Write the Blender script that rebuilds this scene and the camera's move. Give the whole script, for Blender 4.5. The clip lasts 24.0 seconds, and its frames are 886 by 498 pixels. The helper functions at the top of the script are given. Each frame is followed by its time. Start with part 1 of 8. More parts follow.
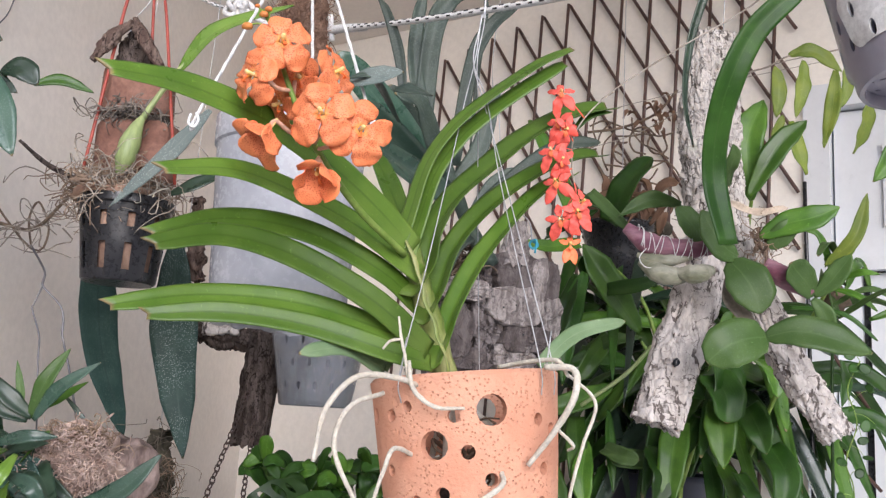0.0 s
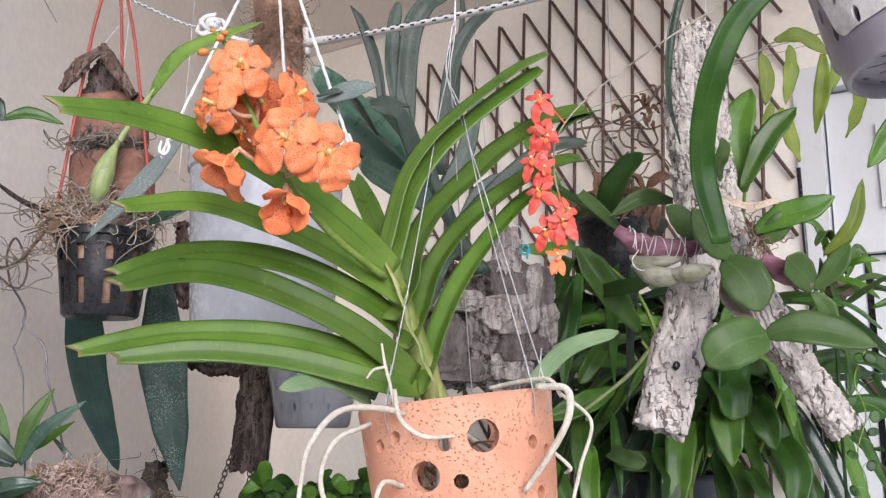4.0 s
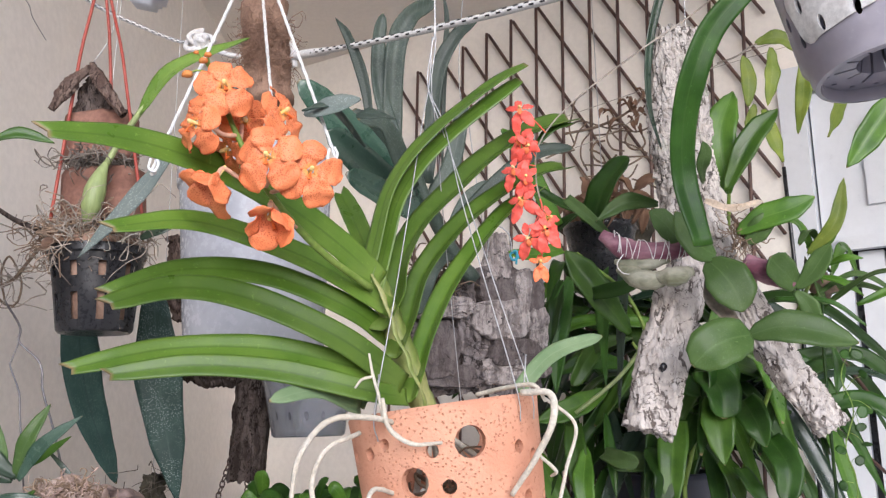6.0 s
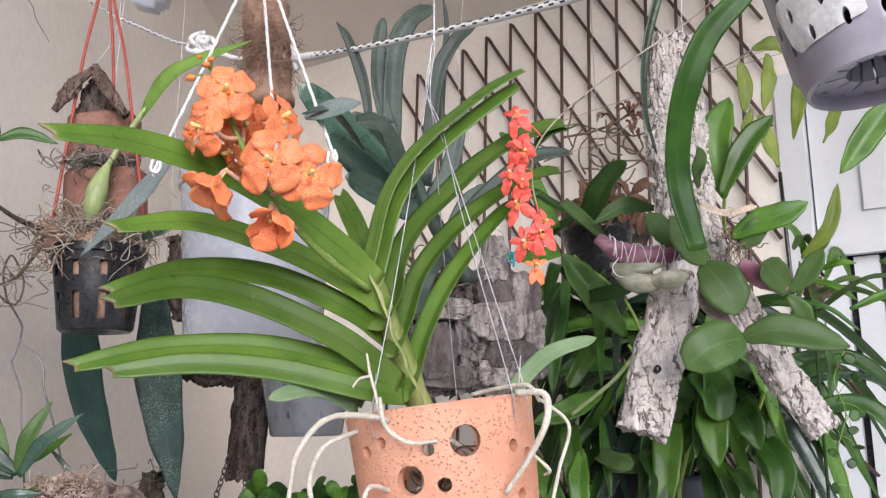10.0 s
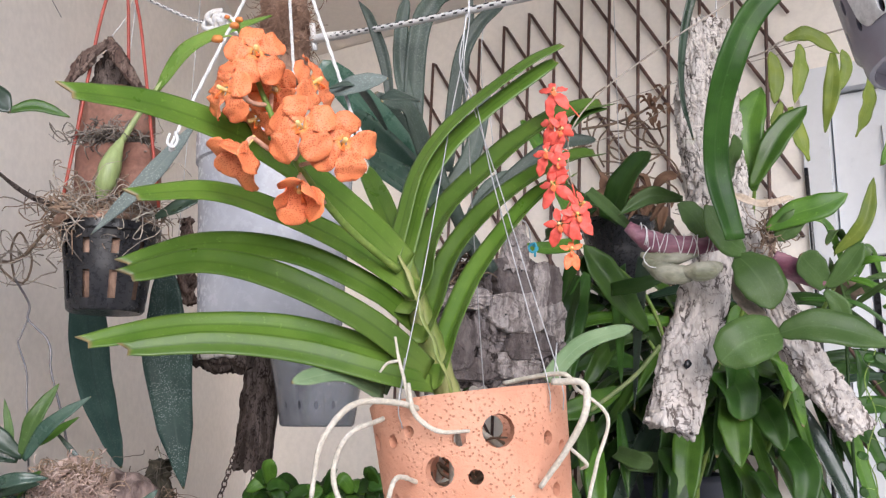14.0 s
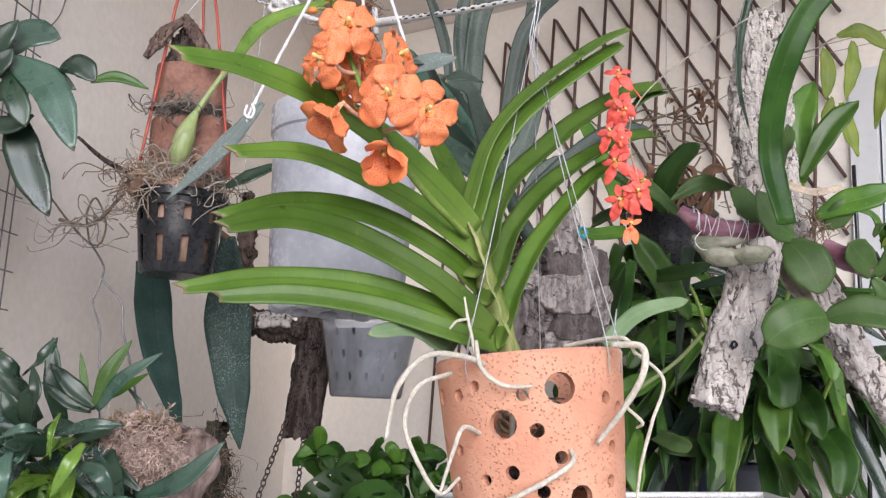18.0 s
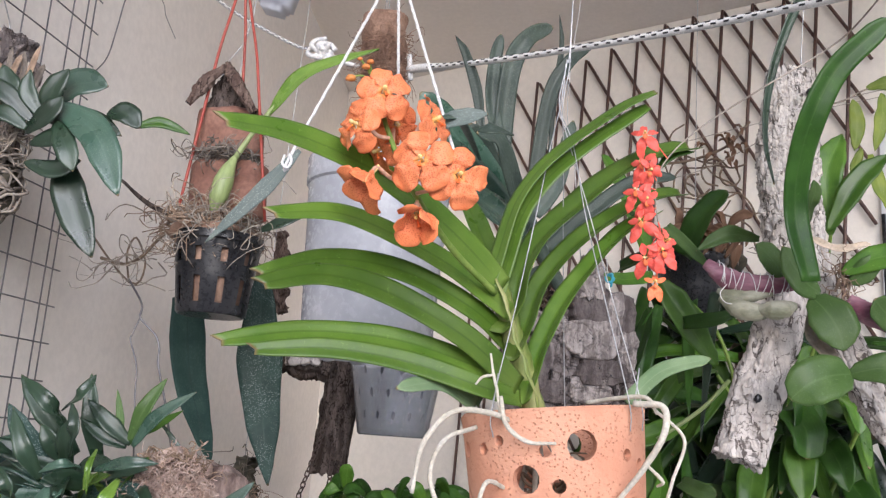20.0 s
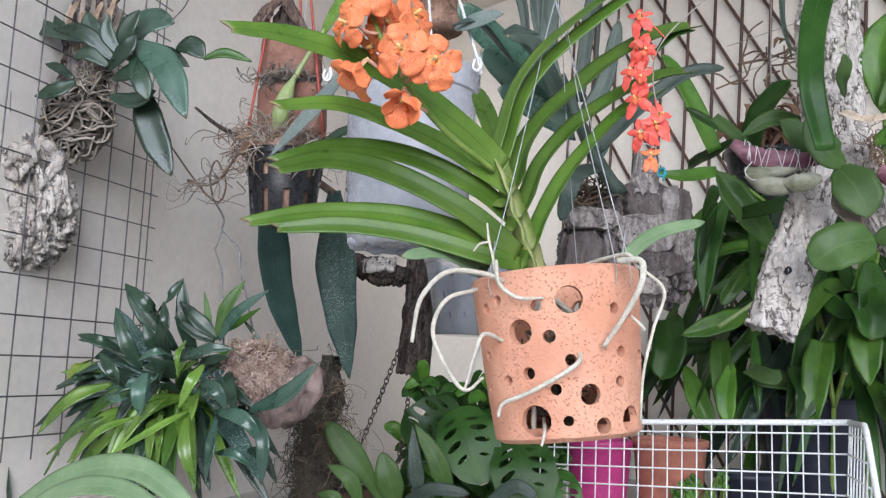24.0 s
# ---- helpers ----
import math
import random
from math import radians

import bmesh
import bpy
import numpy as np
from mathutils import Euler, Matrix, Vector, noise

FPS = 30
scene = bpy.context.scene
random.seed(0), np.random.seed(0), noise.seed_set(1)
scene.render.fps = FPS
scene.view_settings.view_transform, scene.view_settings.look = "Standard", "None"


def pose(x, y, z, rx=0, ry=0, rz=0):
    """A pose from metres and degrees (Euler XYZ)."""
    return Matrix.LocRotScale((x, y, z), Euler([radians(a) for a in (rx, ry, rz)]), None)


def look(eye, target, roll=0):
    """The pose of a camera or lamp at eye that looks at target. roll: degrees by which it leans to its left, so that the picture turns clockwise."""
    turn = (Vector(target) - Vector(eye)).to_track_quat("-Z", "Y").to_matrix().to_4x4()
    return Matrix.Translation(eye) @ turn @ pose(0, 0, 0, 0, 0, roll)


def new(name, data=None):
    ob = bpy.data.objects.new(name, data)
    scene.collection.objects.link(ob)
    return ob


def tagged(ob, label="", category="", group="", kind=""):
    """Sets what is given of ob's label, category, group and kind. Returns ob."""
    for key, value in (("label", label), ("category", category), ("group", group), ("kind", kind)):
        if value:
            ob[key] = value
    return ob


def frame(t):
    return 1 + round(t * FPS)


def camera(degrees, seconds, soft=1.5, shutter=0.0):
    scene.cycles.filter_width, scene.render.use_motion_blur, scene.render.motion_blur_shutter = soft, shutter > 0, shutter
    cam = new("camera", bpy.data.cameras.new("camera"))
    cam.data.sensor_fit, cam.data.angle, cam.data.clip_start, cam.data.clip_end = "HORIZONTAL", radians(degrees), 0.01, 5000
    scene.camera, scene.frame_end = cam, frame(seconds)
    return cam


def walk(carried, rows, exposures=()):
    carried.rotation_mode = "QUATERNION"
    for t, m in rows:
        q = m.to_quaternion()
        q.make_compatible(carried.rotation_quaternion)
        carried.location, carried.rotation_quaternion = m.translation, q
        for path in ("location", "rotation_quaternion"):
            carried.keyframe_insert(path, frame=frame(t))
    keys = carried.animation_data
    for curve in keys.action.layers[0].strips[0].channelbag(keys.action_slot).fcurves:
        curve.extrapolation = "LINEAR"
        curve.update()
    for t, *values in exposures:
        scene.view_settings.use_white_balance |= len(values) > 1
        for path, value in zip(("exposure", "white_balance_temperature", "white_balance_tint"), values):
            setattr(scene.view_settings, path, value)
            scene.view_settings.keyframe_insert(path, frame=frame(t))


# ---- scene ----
import itertools

cam = camera(52.6, 24.0, 1.3)
PATH = [
    (0, (0.05, -0.015, 1.524), (-0.023, 1.951, 1.88), 3.3),
    (0.5, (0.053, -0.016, 1.527), (-0.017, 1.951, 1.88), 2.9),
    (1, (0.053, -0.019, 1.532), (-0.021, 1.948, 1.888), 2.4),
    (1.5, (0.052, -0.013, 1.53), (-0.026, 1.953, 1.888), 2.3),
    (3.5, (0.056, 0.015, 1.538), (-0.018, 1.982, 1.889), 0.2),
    (4, (0.064, 0.009, 1.544), (-0.011, 1.975, 1.9), -0.1),
    (4.5, (0.068, 0.002, 1.545), (-0.004, 1.968, 1.909), -0.3),
    (5, (0.072, -0.006, 1.547), (-0.001, 1.959, 1.913), -0.7),
    (5.5, (0.072, -0.009, 1.546), (0.001, 1.956, 1.915), -1.4),
    (6, (0.074, -0.006, 1.546), (0.007, 1.96, 1.911), -1.5),
    (6.5, (0.075, -0.004, 1.545), (0.024, 1.962, 1.908), -1.5),
    (7, (0.078, 0.0, 1.547), (0.027, 1.966, 1.913), -1.1),
    (7.5, (0.074, 0.003, 1.542), (0.022, 1.968, 1.912), -0.6),
    (8, (0.069, 0.014, 1.539), (0.012, 1.979, 1.907), -0.5),
    (8.5, (0.07, 0.013, 1.542), (0.011, 1.978, 1.909), -0.4),
    (9, (0.07, 0.007, 1.544), (0.01, 1.973, 1.911), -0.8),
    (9.5, (0.074, 0.0, 1.542), (0.007, 1.965, 1.911), -1.0),
    (10, (0.076, -0.018, 1.544), (0.011, 1.947, 1.913), -1.1),
    (10.5, (0.072, -0.02, 1.54), (0.003, 1.945, 1.907), -1.1),
    (11, (0.068, -0.011, 1.534), (-0.007, 1.954, 1.894), -1.0),
    (11.5, (0.06, -0.006, 1.536), (-0.017, 1.96, 1.893), -0.9),
    (13.5, (0.048, 0.023, 1.537), (-0.031, 1.989, 1.897), -0.1),
    (14, (0.052, 0.019, 1.538), (-0.02, 1.984, 1.901), 0.2),
    (14.5, (0.052, 0.018, 1.53), (-0.019, 1.983, 1.891), 0.8),
    (15, (0.054, 0.011, 1.526), (-0.016, 1.977, 1.886), 0.9),
    (15.5, (0.055, 0.002, 1.522), (-0.013, 1.969, 1.876), 1.1),
    (16, (0.061, -0.009, 1.522), (-0.006, 1.959, 1.871), 0.8),
    (16.5, (0.056, -0.026, 1.526), (-0.015, 1.941, 1.879), 1.0),
    (17, (0.04, -0.036, 1.523), (-0.047, 1.93, 1.884), 1.4),
    (17.5, (0.031, -0.027, 1.513), (-0.106, 1.936, 1.874), 2.4),
    (18, (0.026, -0.017, 1.508), (-0.117, 1.947, 1.86), 2.6),
    (18.3, (0.014, -0.014, 1.494), (-0.13, 1.951, 1.836), 3.2),
    (18.5, (0.013, -0.01, 1.498), (-0.156, 1.958, 1.816), 2.6),
    (20.5, (0.047, -0.067, 1.529), (-0.17, 1.876, 1.952), 4.4),
     (20.6, (0.072, -0.071, 1.529), (-0.133, 1.874, 1.948), 3.6),
    (20.7, (0.084, -0.072, 1.531), (-0.117, 1.875, 1.94), 3.0),
     (20.8, (0.115, -0.076, 1.521), (-0.094, 1.867, 1.945), 3.3),
    (21, (0.149, -0.078, 1.52), (-0.076, 1.865, 1.938), 3.3),
     (21.2, (0.181, -0.083, 1.513), (-0.067, 1.857, 1.928), 2.3),
    (21.5, (0.199, -0.097, 1.505), (-0.198, 1.82, 1.913), 2.2),
     (21.7, (0.201, -0.109, 1.504), (-0.269, 1.793, 1.907), 2.6),
    (22, (0.193, -0.105, 1.499), (-0.294, 1.795, 1.891), 2.5),
    (22.2, (0.188, -0.098, 1.496), (-0.306, 1.803, 1.873), 2.4),
    (22.5, (0.177, -0.092, 1.489), (-0.322, 1.814, 1.837), 2.8),
    (23, (0.17, -0.081, 1.481), (-0.334, 1.83, 1.788), 2.8),
    (23.5, (0.163, -0.088, 1.478), (-0.344, 1.828, 1.748), 2.6),
    (24, (0.154, -0.095, 1.468), (-0.351, 1.822, 1.727), 2.3),
]
walk(cam, [(t, look(eye, target, roll)) for t, eye, target, roll in PATH],
     exposures=[(0.0, 0.06, 5600, 15), (16.5, 0.06, 5600, 15), (18.0, 0.03, 5600, 15), (20.5, 0.03, 5520, 14.5), (22.5, 0.0, 5370, 13.5), (24.0, -0.01, 5260, 10)])

# ---- daylight: bright overcast sky from the open side of the patio ----
SUN_DIR = Vector((0.21, -0.9, 0.27)).normalized()
world = bpy.data.worlds.new("sky")
scene.world = world
world.use_nodes = True
wn = world.node_tree
sky = wn.nodes.new("ShaderNodeTexSky")
sky.sky_type, sky.sun_disc = "NISHITA", False
sky.sun_elevation = math.asin(SUN_DIR.z)
sky.sun_rotation = math.atan2(SUN_DIR.x, SUN_DIR.y)
sky.air_density, sky.dust_density, sky.ozone_density = 1.0, 4.0, 0.6
wn.links.new(sky.outputs[0], wn.nodes["Background"].inputs[0])
wn.nodes["Background"].inputs[1].default_value = 0.085
sun_data = bpy.data.lights.new("sun", "SUN")
sun_data.energy, sun_data.angle, sun_data.color = 3.9, radians(50), (1.0, 0.975, 0.945)
sun_lamp = new("sun", sun_data)
sun_lamp.matrix_world = look(SUN_DIR * 8, (0, 0, 0))



# ---- materials ----
def node_material(name):
    m = bpy.data.materials.new(name)
    m.use_nodes = True
    nt = m.node_tree
    return m, nt, nt.nodes["Principled BSDF"]


def mix_colour(nt, fac, a, b, mode="MIX"):
    n = nt.nodes.new("ShaderNodeMix")
    n.data_type, n.blend_type = "RGBA", mode
    for key, v in ((0, fac), (6, a), (7, b)):
        if hasattr(v, "is_linked"):
            nt.links.new(v, n.inputs[key])
        else:
            n.inputs[key].default_value = v if key == 0 else (*v, 1)
    return n.outputs[2]


def ranged(nt, v, lo, hi, a=0.0, b=1.0):
    n = nt.nodes.new("ShaderNodeMapRange")
    n.interpolation_type = "SMOOTHSTEP"
    nt.links.new(v, n.inputs[0])
    for i, k in enumerate((lo, hi, a, b)):
        n.inputs[1 + i].default_value = k
    return n.outputs[0]


def noise_at(nt, coord, scale, detail=4, rough=0.55, stretch=(1, 1, 1)):
    if stretch != (1, 1, 1):
        mp = nt.nodes.new("ShaderNodeMapping")
        mp.inputs["Scale"].default_value = stretch
        nt.links.new(coord, mp.inputs[0])
        coord = mp.outputs[0]
    n = nt.nodes.new("ShaderNodeTexNoise")
    n.inputs["Scale"].default_value, n.inputs["Detail"].default_value = scale, detail
    n.inputs["Roughness"].default_value = rough
    nt.links.new(coord, n.inputs["Vector"])
    return n.outputs[0]


def voronoi_at(nt, coord, scale, feature="F1", random=1.0):
    n = nt.nodes.new("ShaderNodeTexVoronoi")
    n.feature = feature
    n.inputs["Scale"].default_value, n.inputs["Randomness"].default_value = scale, random
    nt.links.new(coord, n.inputs["Vector"])
    return n.outputs["Distance"]


def bump_of(nt, bsdf, height, strength, distance=0.002):
    n = nt.nodes.new("ShaderNodeBump")
    n.inputs["Strength"].default_value, n.inputs["Distance"].default_value = strength, distance
    nt.links.new(height, n.inputs["Height"])
    nt.links.new(n.outputs[0], bsdf.inputs["Normal"])


def vary(nt, colour, amount):
    info = nt.nodes.new("ShaderNodeObjectInfo")
    hsv = nt.nodes.new("ShaderNodeHueSaturation")
    nt.links.new(colour, hsv.inputs["Color"])
    nt.links.new(ranged(nt, info.outputs["Random"], 0, 1, 1 - amount, 1 + amount), hsv.inputs["Value"])
    return hsv.outputs[0]


def surf(name, a, b, rough=0.6, scale=9, fine=160, bump=0.2, metal=0.0, spec=0.4, rnd=0.0, stretch=(1, 1, 1), dist=0.002, soft=0.2):
    """Two colours mottled at a coarse and a fine scale, with fine relief."""
    m, nt, bsdf = node_material(name)
    co = nt.nodes.new("ShaderNodeTexCoord").outputs["Object"]
    big, small = noise_at(nt, co, scale, stretch=stretch), noise_at(nt, co, fine, 6, 0.65, stretch)
    col = mix_colour(nt, ranged(nt, big, 0.32, 0.68), a, b)
    grain = mix_colour(nt, ranged(nt, small, 0.3, 0.7), (1 - soft,) * 3, (1 + soft * 0.5,) * 3)
    col = mix_colour(nt, 1.0, col, grain, "MULTIPLY")
    if rnd:
        col = vary(nt, col, rnd)
    nt.links.new(col, bsdf.inputs["Base Color"])
    nt.links.new(ranged(nt, small, 0.2, 0.8, max(rough - 0.1, 0.02), min(rough + 0.1, 1)), bsdf.inputs["Roughness"])
    bsdf.inputs["Metallic"].default_value = metal
    bsdf.inputs["Specular IOR Level"].default_value = spec
    bump_of(nt, bsdf, small, bump, dist)
    return m


def leaf_material(name, dark, light, rib, rough=0.38, veins=26, spots=0.0, rnd=0.15, ribw=0.035, spec=0.2, base=None, ribk=0.4):
    """Blade: UV x runs along it, y across; a midrib in its own tone, fine parallel veins and mottling."""
    m, nt, bsdf = node_material(name)
    tc = nt.nodes.new("ShaderNodeTexCoord")
    sep = nt.nodes.new("ShaderNodeSeparateXYZ")
    nt.links.new(tc.outputs["UV"], sep.inputs[0])
    co = tc.outputs["Object"]
    mott = noise_at(nt, co, 28, 5)
    col = mix_colour(nt, ranged(nt, mott, 0.3, 0.7), dark, light)

    def calc(op, x, y=0.5):
        n = nt.nodes.new("ShaderNodeMath")
        n.operation = op
        nt.links.new(x, n.inputs[0])
        n.inputs[1].default_value = y
        return n.outputs[0]
    off = calc("ABSOLUTE", calc("SUBTRACT", sep.outputs[1]))
    wave = calc("SINE", calc("MULTIPLY", sep.outputs[1], veins * 6.28))
    col = mix_colour(nt, ranged(nt, wave, -1, 1, 0, 0.04), col, tuple(min(1, k * 1.7) for k in light))
    col = mix_colour(nt, ranged(nt, off, ribw * 0.3, ribw, ribk, 0.0), col, rib)
    streak = noise_at(nt, tc.outputs["UV"], 6, 4, 0.6, (1, 9, 1))
    col = mix_colour(nt, ranged(nt, streak, 0.45, 0.75, 0, 0.35), col, tuple(k * 0.75 for k in dark))
    if base:
        col = mix_colour(nt, ranged(nt, sep.outputs[0], 0.0, 0.16, 0.85, 0.0), col, base)
    tip = ranged(nt, sep.outputs[0], 0.985, 1.0)
    col = mix_colour(nt, tip, col, (0.20, 0.15, 0.07))
    if spots:
        dots = voronoi_at(nt, co, 520)
        dust = ranged(nt, noise_at(nt, co, 30, 3), 0.30, 0.55, 0, spots)
        n = nt.nodes.new("ShaderNodeMath")
        n.operation = "MULTIPLY"
        nt.links.new(ranged(nt, dots, 0.2, 0.34, 1, 0), n.inputs[0])
        nt.links.new(dust, n.inputs[1])
        col = mix_colour(nt, n.outputs[0], col, (0.34, 0.40, 0.375))
    fine = noise_at(nt, co, 260, 4, 0.7)
    col = mix_colour(nt, ranged(nt, fine, 0.60, 0.74, 0, 0.35), col, tuple(min(1, k * 2.2 + 0.03) for k in light))
    scars = noise_at(nt, tc.outputs["UV"], 5, 3, 0.5, (1.6, 12, 1))
    col = mix_colour(nt, ranged(nt, scars, 0.72, 0.78, 0, 0.22), col, (0.22, 0.24, 0.13))
    col = vary(nt, col, rnd)
    nt.links.new(col, bsdf.inputs["Base Color"])
    nt.links.new(ranged(nt, mott, 0.2, 0.8, rough - 0.08, rough + 0.14), bsdf.inputs["Roughness"])
    bsdf.inputs["Specular IOR Level"].default_value = spec
    swell = mix_colour(nt, 0.65, streak, noise_at(nt, co, 45, 3))
    bump_of(nt, bsdf, swell, 0.22, 0.002)
    return m


def bark_material(name, pale, mid, dark, scale=26, moss=None, fissure=1.0, grit=0.32, relief=0.7):
    """Weathered bark: streaks along z, long thin fissures at two scales, dark flecks."""
    m, nt, bsdf = node_material(name)
    co = nt.nodes.new("ShaderNodeTexCoord").outputs["Object"]
    wob = nt.nodes.new("ShaderNodeTexNoise")
    wob.inputs["Scale"].default_value, wob.inputs["Detail"].default_value = 55, 5
    nt.links.new(co, wob.inputs["Vector"])
    shift = nt.nodes.new("ShaderNodeVectorMath")
    shift.operation = "MULTIPLY_ADD"
    nt.links.new(wob.outputs["Color"], shift.inputs[0])
    shift.inputs[1].default_value = (0.012, 0.012, 0.03)
    nt.links.new(co, shift.inputs[2])
    bent = shift.outputs[0]

    def line(size, stretch, width):
        n = noise_at(nt, bent, size, 3, 0.5, stretch)
        k = nt.nodes.new("ShaderNodeMath")
        k.operation = "SUBTRACT"
        nt.links.new(n, k.inputs[0])
        k.inputs[1].default_value = 0.5
        e = nt.nodes.new("ShaderNodeMath")
        e.operation = "ABSOLUTE"
        nt.links.new(k.outputs[0], e.inputs[0])
        return ranged(nt, e.outputs[0], width * 0.25, width)
    long_crack = line(scale * 2.2, (1, 1, 0.28), 0.032)
    fine_crack = line(scale * 5.5, (1, 1, 0.40), 0.045)
    cross = line(scale * 1.5, (0.6, 0.6, 1.8), 0.014)
    streak, small = noise_at(nt, bent, 95, 5, 0.65, (1, 1, 0.25)), noise_at(nt, co, 330, 6, 0.75)
    col = mix_colour(nt, ranged(nt, streak, 0.38, 0.62), pale, mid)
    col = mix_colour(nt, ranged(nt, small, 0.58, 0.72, 0, grit), col, dark)
    for k, amount in ((long_crack, 0.9), (fine_crack, 0.28), (cross, 0.7)):
        gate = noise_at(nt, co, 40 + amount * 30, 3)
        n = nt.nodes.new("ShaderNodeMath")
        n.operation = "MULTIPLY"
        nt.links.new(ranged(nt, k, 0, 1, amount * fissure, 0), n.inputs[0])
        nt.links.new(ranged(nt, gate, 0.34, 0.52), n.inputs[1])
        col = mix_colour(nt, n.outputs[0], col, dark)
    if moss:
        col = mix_colour(nt, ranged(nt, noise_at(nt, co, 22, 4), 0.56, 0.68, 0, 0.5), col, moss)
    nt.links.new(col, bsdf.inputs["Base Color"])
    bsdf.inputs["Roughness"].default_value = 0.92
    bsdf.inputs["Specular IOR Level"].default_value = 0.12
    rise = mix_colour(nt, 0.45, long_crack, fine_crack)
    both = mix_colour(nt, 0.5, rise, mix_colour(nt, 0.5, streak, small))
    bump_of(nt, bsdf, both, relief, 0.003)
    return m


def terracotta_material():
    m, nt, bsdf = node_material("stippled_terracotta")
    co = nt.nodes.new("ShaderNodeTexCoord").outputs["Object"]
    big, small = noise_at(nt, co, 16, 4), noise_at(nt, co, 260, 4)
    col = mix_colour(nt, ranged(nt, big, 0.3, 0.7), (0.60, 0.285, 0.18), (0.69, 0.375, 0.25))
    pits = voronoi_at(nt, co, 320)
    patch = ranged(nt, noise_at(nt, co, 34, 3), 0.36, 0.5)
    n = nt.nodes.new("ShaderNodeMath")
    n.operation = "MULTIPLY"
    nt.links.new(ranged(nt, pits, 0.16, 0.34, 1, 0), n.inputs[0])
    nt.links.new(patch, n.inputs[1])
    pit = n.outputs[0]
    # Pits are tinted slightly darker, painting in the shade of their relief.
    col = mix_colour(nt, pit, col, (0.57, 0.262, 0.162))
    bloom = ranged(nt, noise_at(nt, co, 9, 5, 0.6), 0.52, 0.75, 0, 0.35)
    col = mix_colour(nt, bloom, col, (0.70, 0.43, 0.30))
    nt.links.new(col, bsdf.inputs["Base Color"])
    bsdf.inputs["Roughness"].default_value = 0.85
    bsdf.inputs["Specular IOR Level"].default_value = 0.2
    inv = nt.nodes.new("ShaderNodeMath")
    inv.operation = "MULTIPLY_ADD"
    nt.links.new(pit, inv.inputs[0])
    inv.inputs[1].default_value = -1.0
    nt.links.new(small, inv.inputs[2])
    bump_of(nt, bsdf, inv.outputs[0], 0.7, 0.0018)
    return m


def petal_material(name, base, spot, throat, net=0.5, scale=330):
    m, nt, bsdf = node_material(name)
    tc = nt.nodes.new("ShaderNodeTexCoord")
    sep = nt.nodes.new("ShaderNodeSeparateXYZ")
    nt.links.new(tc.outputs["UV"], sep.inputs[0])
    cell = voronoi_at(nt, tc.outputs["Object"], scale)
    col = mix_colour(nt, ranged(nt, noise_at(nt, tc.outputs["Object"], 60, 3), 0.3, 0.7), base, tuple(min(1, k * 1.12) for k in base))
    dot = nt.nodes.new("ShaderNodeMath")
    dot.operation = "MULTIPLY"
    nt.links.new(ranged(nt, cell, 0.22, 0.5, net, 0), dot.inputs[0])
    nt.links.new(ranged(nt, sep.outputs[0], 0.55, 1.0, 1, 0.45), dot.inputs[1])
    col = mix_colour(nt, dot.outputs[0], col, spot)
    col = mix_colour(nt, ranged(nt, sep.outputs[0], 0.6, 1.0, 0, 0.5), col, tuple(k * f for k, f in zip(base, (0.96, 0.82, 0.62))))
    col = mix_colour(nt, ranged(nt, sep.outputs[0], 0.0, 0.2, 0.8, 0), col, throat)
    col = vary(nt, col, 0.07)
    nt.links.new(col, bsdf.inputs["Base Color"])
    bsdf.inputs["Roughness"].default_value = 0.5
    bsdf.inputs["Specular IOR Level"].default_value = 0.3
    bsdf.inputs["Subsurface Weight"].default_value = 0.12
    bsdf.inputs["Subsurface Radius"].default_value = (0.004, 0.0015, 0.0008)
    bump_of(nt, bsdf, cell, 0.12, 0.001)
    return m


def plastic_material(name, a, b, rough, see=0.0, stains=None):
    m = surf(name, a, b, rough, 9, 120, 0.03, spec=0.5, soft=0.04)
    bsdf = m.node_tree.nodes["Principled BSDF"]
    bsdf.inputs["Transmission Weight"].default_value = see
    bsdf.inputs["IOR"].default_value = 1.4
    return m


M_WALL = surf("painted_plaster", (0.80, 0.752, 0.70), (0.84, 0.792, 0.74), 0.8, 2.6, 70, 0.18, dist=0.002, soft=0.06)
M_CREAM = surf("cream_plaster", (0.865, 0.815, 0.745), (0.895, 0.845, 0.775), 0.8, 2.2, 70, 0.15, dist=0.002, soft=0.05)
M_CEIL = surf("ceiling_paint", (0.86, 0.805, 0.75), (0.89, 0.835, 0.78), 0.85, 1.5, 90, 0.15, soft=0.04)
M_FLOOR = surf("pale_bounce_floor", (0.70, 0.68, 0.655), (0.79, 0.77, 0.745), 0.6, 3, 80, 0.3)
M_GROUND = surf("garden_ground", (0.44, 0.42, 0.39), (0.54, 0.52, 0.48), 0.95, 0.6, 12, 0.4)
M_LEDGE = surf("ledge_bounce_grey", (0.42, 0.40, 0.375), (0.52, 0.50, 0.47), 0.9, 8, 120, 0.5)
M_DOOR = surf("white_door_paint", (0.66, 0.675, 0.70), (0.70, 0.715, 0.74), 0.35, 4, 60, 0.06, soft=0.03)
# Pale upright streaks paint the clear pot's sheen; the dark shows through its slots.
M_CHARMIX = surf("charcoal_mix_with_sheen", (0.020, 0.020, 0.024), (0.40, 0.40, 0.44), 0.8, 16, 200, 0.5, stretch=(1, 1, 0.35))
# Cork tones with light painted in: pale for top-lit facets, dark for crevice shade.
M_CORKFACE = bark_material("smooth_shaded_cork_face", (0.170, 0.146, 0.140), (0.100, 0.083, 0.080), (0.024, 0.019, 0.018), 26, None, 0.35, 0.25, 0.5)
